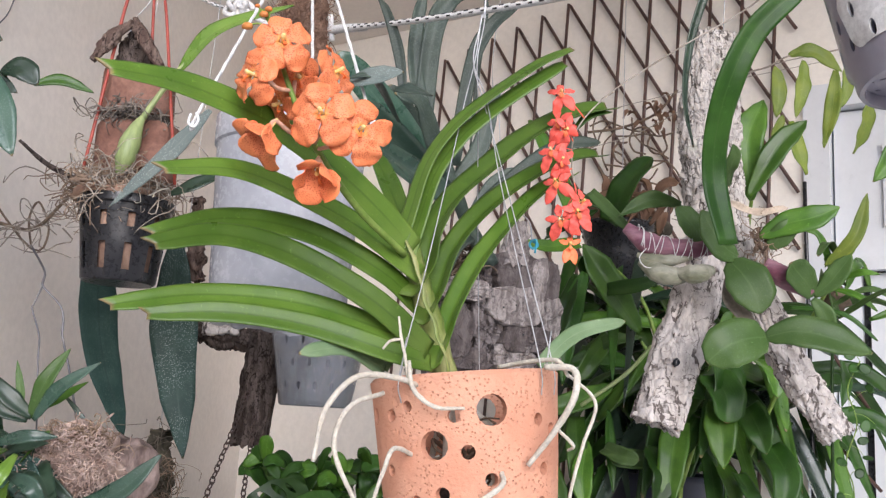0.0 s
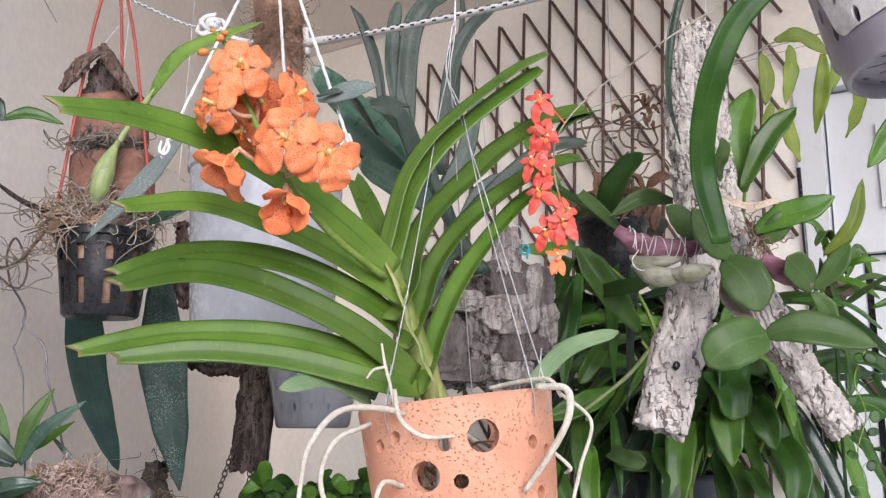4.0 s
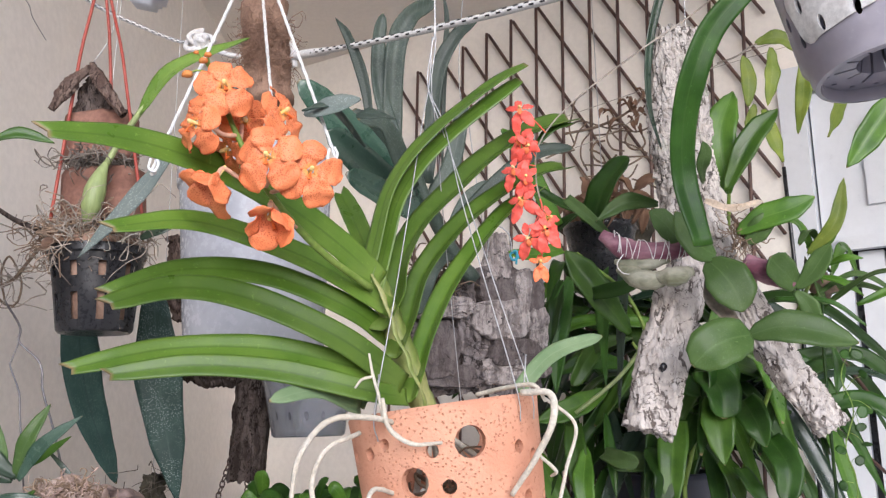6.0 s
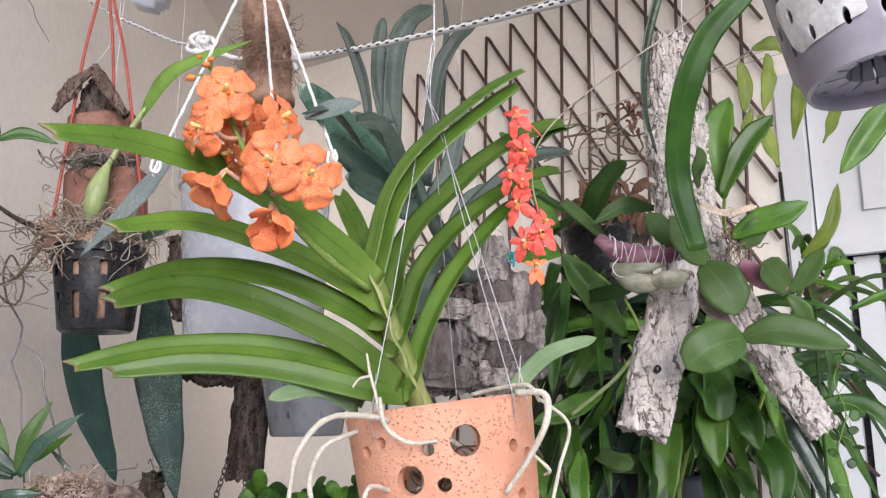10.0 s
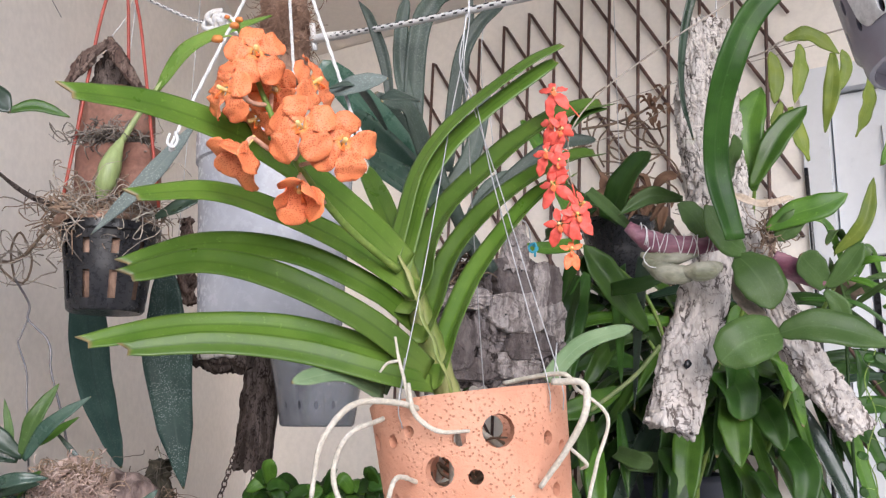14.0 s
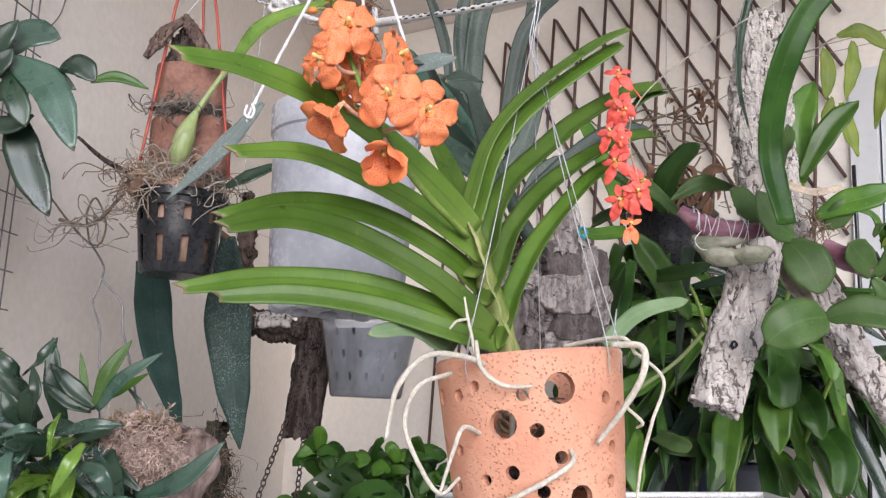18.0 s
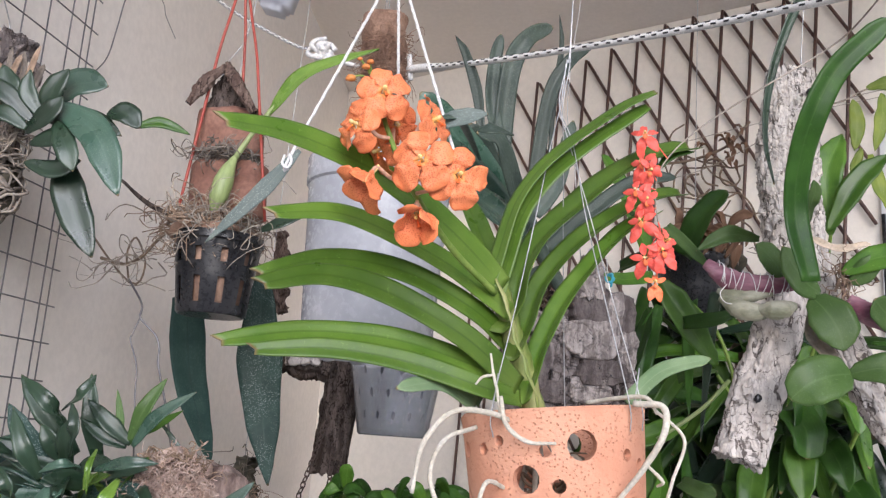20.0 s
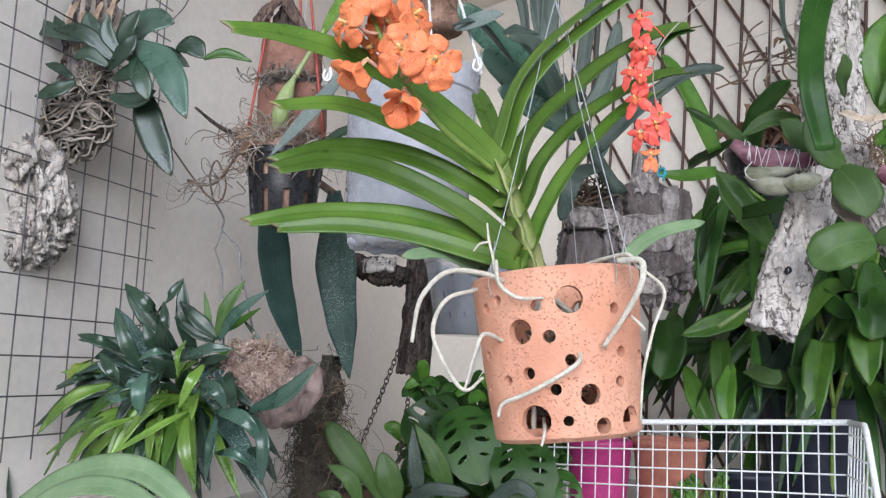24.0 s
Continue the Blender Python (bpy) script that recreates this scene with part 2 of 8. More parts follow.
M_CORKPALE = bark_material("pale_lit_cork_face", (0.42, 0.375, 0.355), (0.21, 0.183, 0.173), (0.036, 0.029, 0.027), 30, None, 0.45, 0.2, 0.6)
M_DARK = surf("dark_opening", (0.015, 0.016, 0.02), (0.03, 0.03, 0.035), 0.3, 6, 60, 0.05)
M_TERRA = terracotta_material()
M_TERRA_PLAIN = surf("plain_terracotta", (0.34, 0.125, 0.085), (0.44, 0.19, 0.13), 0.85, 14, 170, 0.3)
# The dark midrib line paints shade into the crease of the fold.
M_VANDA = leaf_material("vanda_leaf", (0.060, 0.121, 0.012), (0.096, 0.170, 0.019), (0.038, 0.080, 0.008), 0.33, 18, rnd=0.22, ribw=0.06, spec=0.38, base=(0.13, 0.20, 0.034), ribk=0.5)
M_SHEATH = surf("leaf_sheath", (0.15, 0.21, 0.04), (0.33, 0.34, 0.13), 0.45, 40, 260, 0.15, stretch=(1, 1, 0.3))
M_GREEN = leaf_material("fresh_leaf", (0.038, 0.098, 0.009), (0.080, 0.172, 0.017), (0.130, 0.23, 0.042), 0.34, 14, rnd=0.35, spec=0.36)
# Darker copy of the fresh leaf; in massed foliage it paints shade between leaves.
M_SHADE = leaf_material("deep_green_shaded_leaf", (0.016, 0.048, 0.006), (0.034, 0.088, 0.011), (0.05, 0.095, 0.022), 0.36, 14, rnd=0.4, spec=0.3)
M_LIME = leaf_material("young_leaf", (0.083, 0.165, 0.016), (0.140, 0.235, 0.030), (0.182, 0.280, 0.070), 0.28, 14, rnd=0.22, spec=0.7)
M_DEEP = leaf_material("dark_leaf", (0.013, 0.028, 0.015), (0.026, 0.051, 0.029), (0.044, 0.076, 0.046), 0.28, 16, rnd=0.3, spec=0.6)
M_GREY = leaf_material("dusty_leaf", (0.022, 0.048, 0.040), (0.042, 0.078, 0.066), (0.06, 0.10, 0.085), 0.5, 22, spots=0.85, rnd=0.15)
M_SAGE = leaf_material("grey_green_leaf", (0.030, 0.046, 0.036), (0.060, 0.082, 0.064), (0.085, 0.11, 0.09), 0.42, 30, spots=0.25, rnd=0.3, spec=0.32)
M_MATTE = leaf_material("matte_teal_leaf", (0.016, 0.038, 0.032), (0.032, 0.062, 0.053), (0.014, 0.03, 0.026), 0.6, 20, spots=0.08, rnd=0.1, spec=0.1)
M_OLIVE = leaf_material("yellowing_leaf", (0.120, 0.173, 0.026), (0.195, 0.240, 0.038), (0.225, 0.270, 0.068), 0.4, 12, rnd=0.12)
M_CATT = leaf_material("cattleya_leaf", (0.050, 0.095, 0.023), (0.079, 0.133, 0.040), (0.108, 0.171, 0.063), 0.36, 30, spots=0.06, rnd=0.15)
M_DUSTY = leaf_material("white_speckled_leaf", (0.11, 0.14, 0.13), (0.17, 0.20, 0.185), (0.22, 0.25, 0.23), 0.55, 22, spots=0.9, rnd=0.1)
M_PALE = leaf_material("pale_strap_leaf", (0.12, 0.185, 0.09), (0.18, 0.25, 0.135), (0.22, 0.29, 0.17), 0.42, 20, rnd=0.12)
M_TEAL = leaf_material("bluish_glossy_leaf", (0.027, 0.065, 0.042), (0.053, 0.103, 0.071), (0.085, 0.142, 0.104), 0.27, 18, spots=0.15, rnd=0.25, spec=0.7)
M_DRYLEAF = leaf_material("dry_leaf", (0.13, 0.075, 0.045), (0.2, 0.12, 0.08), (0.24, 0.16, 0.11), 0.8, 10, rnd=0.2)
M_PETAL = petal_material("orange_petal", (0.77, 0.250, 0.104), (0.49, 0.085, 0.024), (0.82, 0.42, 0.11), 0.78, 860)
M_LIP = petal_material("lip", (0.75, 0.16, 0.03), (0.6, 0.08, 0.02), (0.9, 0.55, 0.06), 0.2)
M_PEDICEL = surf("pale_pedicel", (0.62, 0.33, 0.22), (0.70, 0.44, 0.32), 0.5, 60, 300, 0.05)
M_COLUMN = surf("column_yellow", (0.86, 0.58, 0.16), (0.90, 0.72, 0.38), 0.5, 60, 400, 0.05)
M_RED = petal_material("coral_petal", (0.78, 0.125, 0.095), (0.58, 0.05, 0.03), (0.82, 0.28, 0.10), 0.3, 420)
M_CORAL = petal_material("orange_coral_petal", (0.87, 0.21, 0.08), (0.7, 0.1, 0.03), (0.88, 0.40, 0.08), 0.2, 420)
M_STALK = surf("flower_stalk", (0.16, 0.26, 0.04), (0.24, 0.34, 0.07), 0.5, 40, 300, 0.1)
M_BUD = surf("bud_skin", (0.74, 0.17, 0.045), (0.60, 0.24, 0.06), 0.5, 50, 300, 0.1)
M_ROOT = surf("aerial_root", (0.52, 0.475, 0.39), (0.69, 0.65, 0.56), 0.8, 60, 420, 0.3)
M_DRYROOT = surf("dry_roots", (0.20, 0.135, 0.09), (0.36, 0.265, 0.19), 0.9, 40, 300, 0.3)
M_PALEROOT = surf("pale_dry_roots", (0.24, 0.20, 0.165), (0.43, 0.38, 0.32), 0.9, 40, 300, 0.3)
M_FIBRE = surf("coconut_fibre", (0.22, 0.13, 0.09), (0.36, 0.235, 0.17), 0.95, 30, 240, 0.6)
M_HUSK = surf("husk_chips", (0.33, 0.225, 0.18), (0.60, 0.47, 0.405), 0.95, 70, 260, 0.6)
M_OLDROOT = surf("weathered_roots", (0.085, 0.068, 0.056), (0.30, 0.26, 0.22), 0.9, 26, 300, 0.4)
M_MOSS = surf("dark_moss", (0.036, 0.032, 0.022), (0.085, 0.072, 0.05), 0.97, 30, 240, 0.6)
M_BARK = bark_material("pale_cork_bark", (0.63, 0.585, 0.55), (0.47, 0.43, 0.40), (0.085, 0.068, 0.06), 21, None, 1.0, 0.16, 0.6)
M_LUMP = bark_material("weathered_cork", (0.60, 0.55, 0.505), (0.42, 0.375, 0.34), (0.06, 0.048, 0.04), 22, None, 0.9, 0.18)
M_BARKMOSS = bark_material("lichen_bark", (0.62, 0.58, 0.54), (0.45, 0.41, 0.375), (0.08, 0.066, 0.056), 28, (0.40, 0.44, 0.34), 1.0, 0.2, 0.7)
M_CORK = bark_material("grey_cork_slab", (0.26, 0.228, 0.22), (0.11, 0.092, 0.088), (0.016, 0.012, 0.011), 18, None, 0.9, 0.25)
M_LOG = bark_material("dark_log", (0.15, 0.12, 0.105), (0.055, 0.042, 0.036), (0.018, 0.013, 0.012), 45)
M_SHELL = surf("coconut_shell", (0.10, 0.066, 0.056), (0.42, 0.32, 0.285), 0.8, 48, 260, 0.9, stretch=(1, 1, 0.3), dist=0.004)
M_WOOD = bark_material("brown_wood", (0.10, 0.066, 0.055), (0.19, 0.14, 0.115), (0.030, 0.019, 0.016), 40)
M_BRICK = surf("clay_block", (0.175, 0.084, 0.060), (0.27, 0.145, 0.106), 0.9, 26, 210, 0.5)
M_FROST = plastic_material("frosted_plastic", (0.325, 0.332, 0.366), (0.470, 0.476, 0.512), 0.25)
M_CLEAR = plastic_material("clear_plastic", (0.70, 0.72, 0.76), (0.80, 0.82, 0.86), 0.12, 0.80)
M_NETGREY = plastic_material("grey_translucent_plastic", (0.25, 0.235, 0.285), (0.40, 0.38, 0.43), 0.2)
M_WHITEBOX = plastic_material("white_plastic", (0.60, 0.625, 0.70), (0.66, 0.685, 0.75), 0.35)
M_TAPE = surf("torn_white_label", (0.60, 0.59, 0.58), (0.70, 0.69, 0.68), 0.6, 30, 200, 0.1)
M_TAPE_DRY = surf("dry_bract", (0.50, 0.40, 0.30), (0.62, 0.52, 0.41), 0.7, 60, 260, 0.2)
M_BLACK = surf("black_plastic", (0.012, 0.012, 0.014), (0.022, 0.022, 0.025), 0.3, 12, 200, 0.06, spec=0.5)
M_NAVY = surf("dark_blue_plastic", (0.014, 0.017, 0.03), (0.026, 0.03, 0.05), 0.4, 12, 200, 0.06)
M_PINK = surf("magenta_plastic", (0.42, 0.04, 0.19), (0.50, 0.06, 0.24), 0.35, 8, 200, 0.05)
M_WHITEWIRE = surf("white_coated_wire", (0.736, 0.736, 0.736), (0.791, 0.791, 0.791), 0.35, 20, 300, 0.05)
M_GRIDWIRE = surf("dull_steel_wire", (0.13, 0.125, 0.135), (0.22, 0.21, 0.22), 0.5, 30, 300, 0.2, metal=0.5)
M_STEEL = surf("thin_steel_wire", (0.42, 0.42, 0.43), (0.55, 0.55, 0.56), 0.4, 40, 300, 0.1, metal=0.6)
M_RUST = surf("rusty_chain", (0.075, 0.055, 0.05), (0.14, 0.10, 0.085), 0.7, 80, 400, 0.4, metal=0.4)
M_TRELLIS = surf("brown_lacquered_wood", (0.075, 0.040, 0.032), (0.125, 0.070, 0.055), 0.5, 20, 260, 0.2)
M_ROPE = surf("white_cord", (0.707, 0.698, 0.688), (0.781, 0.772, 0.763), 0.8, 60, 420, 0.3)
M_FLECK = surf("black_cord_fleck", (0.02, 0.02, 0.022), (0.04, 0.04, 0.04), 0.8, 60, 420, 0.2)
M_REDCORD = surf("red_plastic_cord", (0.30, 0.050, 0.032), (0.38, 0.075, 0.05), 0.45, 40, 300, 0.1)
M_PURPLE = surf("purple_sheath", (0.17, 0.055, 0.088), (0.36, 0.20, 0.24), 0.6, 60, 260, 0.4, stretch=(0.25, 1, 1))
M_BULB = surf("pale_pseudobulb", (0.22, 0.29, 0.10), (0.31, 0.37, 0.16), 0.45, 20, 200, 0.15, stretch=(1, 1, 0.2))
M_OLDBULB = surf("dry_pseudobulb", (0.15, 0.16, 0.09), (0.40, 0.39, 0.31), 0.6, 45, 200, 0.3, stretch=(0.4, 1, 1))
M_BLUE = surf("blue_tie", (0.05, 0.30, 0.42), (0.08, 0.38, 0.5), 0.5, 40, 300, 0.1)
M_TWIG = surf("dry_twig", (0.12, 0.085, 0.06), (0.20, 0.145, 0.10), 0.85, 40, 300, 0.3)
M_HAIR = surf("grey_brown_moss_hair", (0.085, 0.072, 0.055), (0.17, 0.145, 0.11), 0.95, 30, 260, 0.4)


# ---- geometry: every function returns (vertices, faces, uvs) ----
def smooth_path(pts, n):
    """n points on a curve that runs through pts."""
    p = [Vector(q) for q in pts]
    if len(p) == 2:
        return [p[0].lerp(p[1], i / (n - 1)) for i in range(n)]
    p = [p[0] * 2 - p[1], *p, p[-1] * 2 - p[-2]]
    out = []
    for i in range(n):
        u = i / (n - 1) * (len(p) - 3)
        k = min(int(u), len(p) - 4)
        t = u - k
        a, b, c, d = p[k:k + 4]
        out.append(0.5 * ((2 * b) + (c - a) * t + (2 * a - 5 * b + 4 * c - d) * t * t + (3 * b - a - 3 * c + d) * t ** 3))
    return out


def tangents(path):
    return [(path[min(i + 1, len(path) - 1)] - path[max(i - 1, 0)]).normalized() for i in range(len(path))]


def tube(pts, r, n=14, segs=7, wob=0.0, seed=0, flat=1.0):
    """A round rod along pts; r: one radius or one at each end or a list."""
    path = smooth_path(pts, n)
    tan = tangents(path)
    rr = [r, r] if not isinstance(r, (list, tuple)) else r
    side = tan[0].orthogonal().normalized()
    vs, fs, uv = [], [], []
    for i, (p, t) in enumerate(zip(path, tan)):
        side = (side - t * side.dot(t)).normalized()
        up = t.cross(side)
        u = i / (n - 1) * (len(rr) - 1)
        k = min(int(u), len(rr) - 2)
        rad = rr[k] + (rr[k + 1] - rr[k]) * (u - k)
        for j in range(segs):
            a = 2 * math.pi * j / segs
            g = rad * (1 + (wob * noise.noise(Vector((i * 0.7 + seed * 9, math.cos(a), math.sin(a)))) if wob else 0))
            vs.append(p + side * math.cos(a) * g + up * math.sin(a) * g * flat)
            uv.append((i / (n - 1), j / segs))
    for i in range(n - 1):
        for j in range(segs):
            k = (j + 1) % segs
            fs.append((i * segs + j, i * segs + k, (i + 1) * segs + k, (i + 1) * segs + j))
    fs.append(tuple(range(segs))[::-1])
    fs.append(tuple((n - 1) * segs + j for j in range(segs)))
    return vs, fs, uv


def join(geos):
    vs, fs, uv = [], [], []
    for v, f, u in geos:
        k = len(vs)
        vs += v
        uv += u
        fs += [tuple(i + k for i in q) for q in f]
    return vs, fs, uv


SHAPES = {
    "strap": ((0, 0.75), (0.12, 0.95), (0.5, 1.0), (0.85, 0.82), (0.95, 0.55), (1, 0.12)),
    "blunt": ((0, 0.78), (0.12, 0.95), (0.5, 1.0), (0.8, 0.84), (0.92, 0.58), (0.975, 0.36), (1, 0.10)),
    "lobed": ((0, 0.80), (0.12, 0.95), (0.5, 1.0), (0.8, 0.90), (0.93, 0.74), (1, 0.52)),
    "vanda": ((0, 0.22), (0.18, 0.42), (0.45, 0.86), (0.65, 1.0), (0.82, 0.92), (0.93, 0.66), (1, 0.2)),
    "sheet": ((0, 0.7), (0.06, 0.96), (0.5, 1.0), (0.94, 0.98), (1, 0.9)),
    "taper": ((0, 0.8), (0.25, 1.0), (0.6, 0.84), (0.85, 0.5), (0.96, 0.22), (1, 0.03)),
    "lance": ((0, 0.3), (0.15, 0.62), (0.45, 1.0), (0.75, 0.72), (0.92, 0.3), (1, 0.03)),
    "ellip": ((0, 0.16), (0.1, 0.55), (0.4, 1.0), (0.7, 0.93), (0.9, 0.5), (1, 0.05)),
    "round": ((0, 0.25), (0.1, 0.72), (0.4, 1.0), (0.7, 0.98), (0.9, 0.66), (1, 0.12)),
    "petal": ((0, 0.38), (0.2, 0.64), (0.5, 0.97), (0.72, 1.0), (0.88, 0.8), (0.96, 0.5), (1, 0.12)),
    "spoon": ((0, 0.3), (0.3, 0.45), (0.62, 1.0), (0.8, 0.95), (0.93, 0.6), (1, 0.1)),
}


def width_at(shape, u):
    t = SHAPES[shape]
    for (a, x), (b, y) in zip(t, t[1:]):
        if u <= b:
            k = (u - a) / (b - a)
            return x + (y - x) * (k * k * (3 - 2 * k) * 0.4 + k * 0.6)
    return t[-1][1]


def blade(pts, width, facing=(0, -0.6, 0.8), shape="strap", fold=0.18, thick=0.0009, n=16, cols=6, wave=0.0, twist=0.0, seed=0, keel=1.3, notch=0.0):
    """A leaf of full width `width` along pts, its upper face towards `facing`; fold lifts the edges, wave ripples them, notch splits the tip into two uneven lobes."""
    path = smooth_path(pts, n)
    tan = tangents(path)
    vs, uv, fs = [], [], []
    for layer in (1, -1):
        for i, (p, t) in enumerate(zip(path, tan)):
            u = i / (n - 1)
            side = t.cross(Vector(facing)).normalized()
            up = side.cross(t)
            if twist:
                q = Matrix.Rotation(twist * u, 3, t)
                side, up = q @ side, q @ up
            w = width * 0.5 * width_at(shape, u)
            for j in range(cols + 1):
                v = 2 * j / cols - 1
                lift = fold * w * (abs(v) ** keel) + wave * width * math.sin(u * 17 + seed + v * 1.5) * abs(v)
                edge = 1 if abs(v) < 0.99 else 0.3
                slip = notch * width * max(0.0, (u - 0.84) / 0.16) ** 2 * (0.55 * v + 0.7 * abs(v) - 0.45) if notch else 0.0
                vs.append(p + t * slip + side * (w * v * (1 - 0.12 * fold)) + up * (lift + layer * thick * edge))
                uv.append((u, (v + 1) / 2))
    m = cols + 1
    half = n * m
    for i in range(n - 1):
        for j in range(cols):
            a = i * m + j
            fs.append((a, a + 1, a + m + 1, a + m))
            fs.append((half + a, half + a + m, half + a + m + 1, half + a + 1))
        for j, s in ((0, 1), (cols, -1)):
            a = i * m + j
            q = (a, a + m, half + a + m, half + a)
            fs.append(q if s > 0 else q[::-1])
    for i, s in ((0, -1), (n - 1, 1)):
        for j in range(cols):
            a = i * m + j
            q = (a, a + 1, half + a + 1, half + a)
            fs.append(q if s > 0 else q[::-1])
    return vs, fs, uv


def lathe(profile, segs=48, at=(0, 0, 0), wob=0.0):
    """A turned body round z through `at`; the profile (r, z) closes on itself."""
    vs, fs, uv = [], [], []
    n = len(profile)
    for i, (r, z) in enumerate(profile):
        for j in range(segs):
            a = 2 * math.pi * j / segs
            g = r * (1 + (wob * noise.noise(Vector((math.cos(a) * 1.5, math.sin(a) * 1.5, z * 12))) if wob else 0))
            vs.append(Vector((at[0] + g * math.cos(a), at[1] + g * math.sin(a), at[2] + z)))
            uv.append((i / n, j / segs))
    for i in range(n):
        k = (i + 1) % n
        for j in range(segs):
            l = (j + 1) % segs
            fs.append((i * segs + j, i * segs + l, k * segs + l, k * segs + j))
    return vs, fs, uv


def ball(at, r, segs=12, rings=8, wob=0.0, seed=0, scale=(1, 1, 1), turn=None):
    vs, fs, uv = [], [], []
    q = turn or Matrix.Identity(3)
    for i in range(rings + 1):
        b = math.pi * i / rings
        for j in range(segs):
            a = 2 * math.pi * j / segs
            d = Vector((math.sin(b) * math.cos(a), math.sin(b) * math.sin(a), -math.cos(b)))
            g = r * (1 + (wob * noise.noise(d * 2.2 + Vector((seed * 3.1, 0, 0))) if wob else 0))
            vs.append(Vector(at) + q @ Vector((d.x * g * scale[0], d.y * g * scale[1], d.z * g * scale[2])))
            uv.append((i / rings, j / segs))
    for i in range(rings):
        for j in range(segs):
            k = (j + 1) % segs
            fs.append((i * segs + j, i * segs + k, (i + 1) * segs + k, (i + 1) * segs + j))
    return vs, fs, uv


def bark_body(pts, widths, depth, facing=(0, -1, 0), seed=0, rough=0.3, n=90, segs=72):
    """A split branch or slab of bark along pts: an oval section with long fissures and cross cracks, ragged at the ends."""
    path = smooth_path(pts, n)
    tan = tangents(path)
    length = sum((b - a).length for a, b in zip(path, path[1:]))
    vs, fs, uv = [], [], []
    for i, (p, t) in enumerate(zip(path, tan)):
        u = i / (n - 1)
        side = t.cross(Vector(facing)).normalized()
        up = side.cross(t)
        x = u * (len(widths) - 1)
        k = min(int(x), len(widths) - 2)
        w = (widths[k] + (widths[k + 1] - widths[k]) * (x - k)) * 0.5
        w *= 1 + 0.10 * noise.noise(Vector((u * length * 30, seed, 3)))
        for j in range(segs):
            a = 2 * math.pi * j / segs
            c, s = math.cos(a), math.sin(a)
            c, s = math.copysign(abs(c) ** 0.8, c), math.copysign(abs(s) ** 0.8, s)
            q = Vector((c * w * 85 + seed * 7.3, s * depth * 42, u * length * 26 + seed))
            q += noise.noise_vector(q * 0.7) * 0.5
            f1 = abs(noise.noise(q))
            f2 = abs(noise.noise(Vector((q.x * 0.7, q.y * 0.7, q.z * 3.2)) + Vector((9, 2, 4))))
            f3 = noise.noise(q * 3.1)
            ridge = min(f1 * 6, 1.0) * 0.7 + min(f2 * 6, 1.0) * 0.4 - 0.8
            plate = noise.noise(Vector((c * 2.2 + seed, s * 2.2, u * length * 22)))
            cell = Vector((c * w * 60, s * depth * 30, u * length * 30)) + noise.noise_vector(q * 0.9) * 0.9 + noise.noise_vector(q * 2.7) * 0.35
            step = noise.cell(cell + Vector((seed * 5.3, 0, 0))) - 0.5
            f4 = noise.noise(q * 6.3)
            g = (0.0050 * ridge + 0.0045 * plate + 0.0042 * step + 0.0012 * f3 + 0.0012 * f4) * rough / 0.25
            end = 0.0
            if i in (0, n - 1):
                end = 0.3 * w * noise.noise(Vector((c * 4, s * 4, seed + i)))
            flat = Vector((c * w, s * depth * 0.5))
            out = flat.normalized()
            vs.append(p + side * (flat.x + out.x * g) + up * (flat.y + out.y * g) + t * end)
            uv.append((u, j / segs))
    for i in range(n - 1):
        for j in range(segs):
            k = (j + 1) % segs
            fs.append((i * segs + j, i * segs + k, (i + 1) * segs + k, (i + 1) * segs + j))
    for i in (0, n - 1):
        c = sum((vs[i * segs + j] for j in range(segs)), Vector()) / segs
        vs.append(c + tan[i] * (0.006 if i == 0 else -0.006))
        uv.append((0, 0))
        for j in range(segs):
            q = (i * segs + j, i * segs + (j + 1) % segs, len(vs) - 1)
            fs.append(q[::-1] if i == 0 else q)
    return vs, fs, uv


def box(lo, hi, bevel=0.004):
    bm = bmesh.new()
    bmesh.ops.create_cube(bm, size=1)
    lo, hi = Vector(lo), Vector(hi)
    for v in bm.verts:
        v.co = Vector((lo[i] + (v.co[i] + 0.5) * (hi[i] - lo[i]) for i in range(3)))
    if bevel:
        bmesh.ops.bevel(bm, geom=bm.edges[:], offset=bevel, segments=2, affect="EDGES")
    bm.verts.index_update()
    out = [v.co.copy() for v in bm.verts], [tuple(v.index for v in f.verts) for f in bm.faces], [(0.5, 0.5)] * len(bm.verts)
    bm.free()
    return out


def moved(geo, m):
    return [m @ v for v in geo[0]], geo[1], geo[2]


def fibres(at, spread, count, length, r, seed=0, sag=0.3, segs=4, n=13, curl=0.9):
    """A tangle of loose curling threads round `at`."""
    rnd = random.Random(seed)
    out = []
    for _ in range(count):
        p = Vector(at) + Vector([rnd.gauss(0, 0.42) * s for s in spread])
        d = Vector([rnd.gauss(0, 1) * s for s in spread]).normalized()
        pts = [p]
        for _ in range(5):
            home = Vector([(c - q) / max(s, 0.004) for c, q, s in zip(at, pts[-1], spread)]) * 0.22
            d = (d + Vector([rnd.gauss(0, curl) for _ in range(3)]) + home + Vector((0, 0, -sag * 0.3))).normalized()
            pts.append(pts[-1] + d * length * rnd.uniform(0.14, 0.28))
        g = r * rnd.uniform(0.6, 1.4)
        out.append(tube(pts, [g, g * 0.6], n, segs))
    return join(out)


# ---- things and parts ----
BASE = {}


def thing(name, at, label, category, group="", kind=""):
    ob = new(name)
    ob.empty_display_size = 0.02
    ob.location = at
    BASE[ob.name] = Vector(at)
    return tagged(ob, label, category, group, kind)


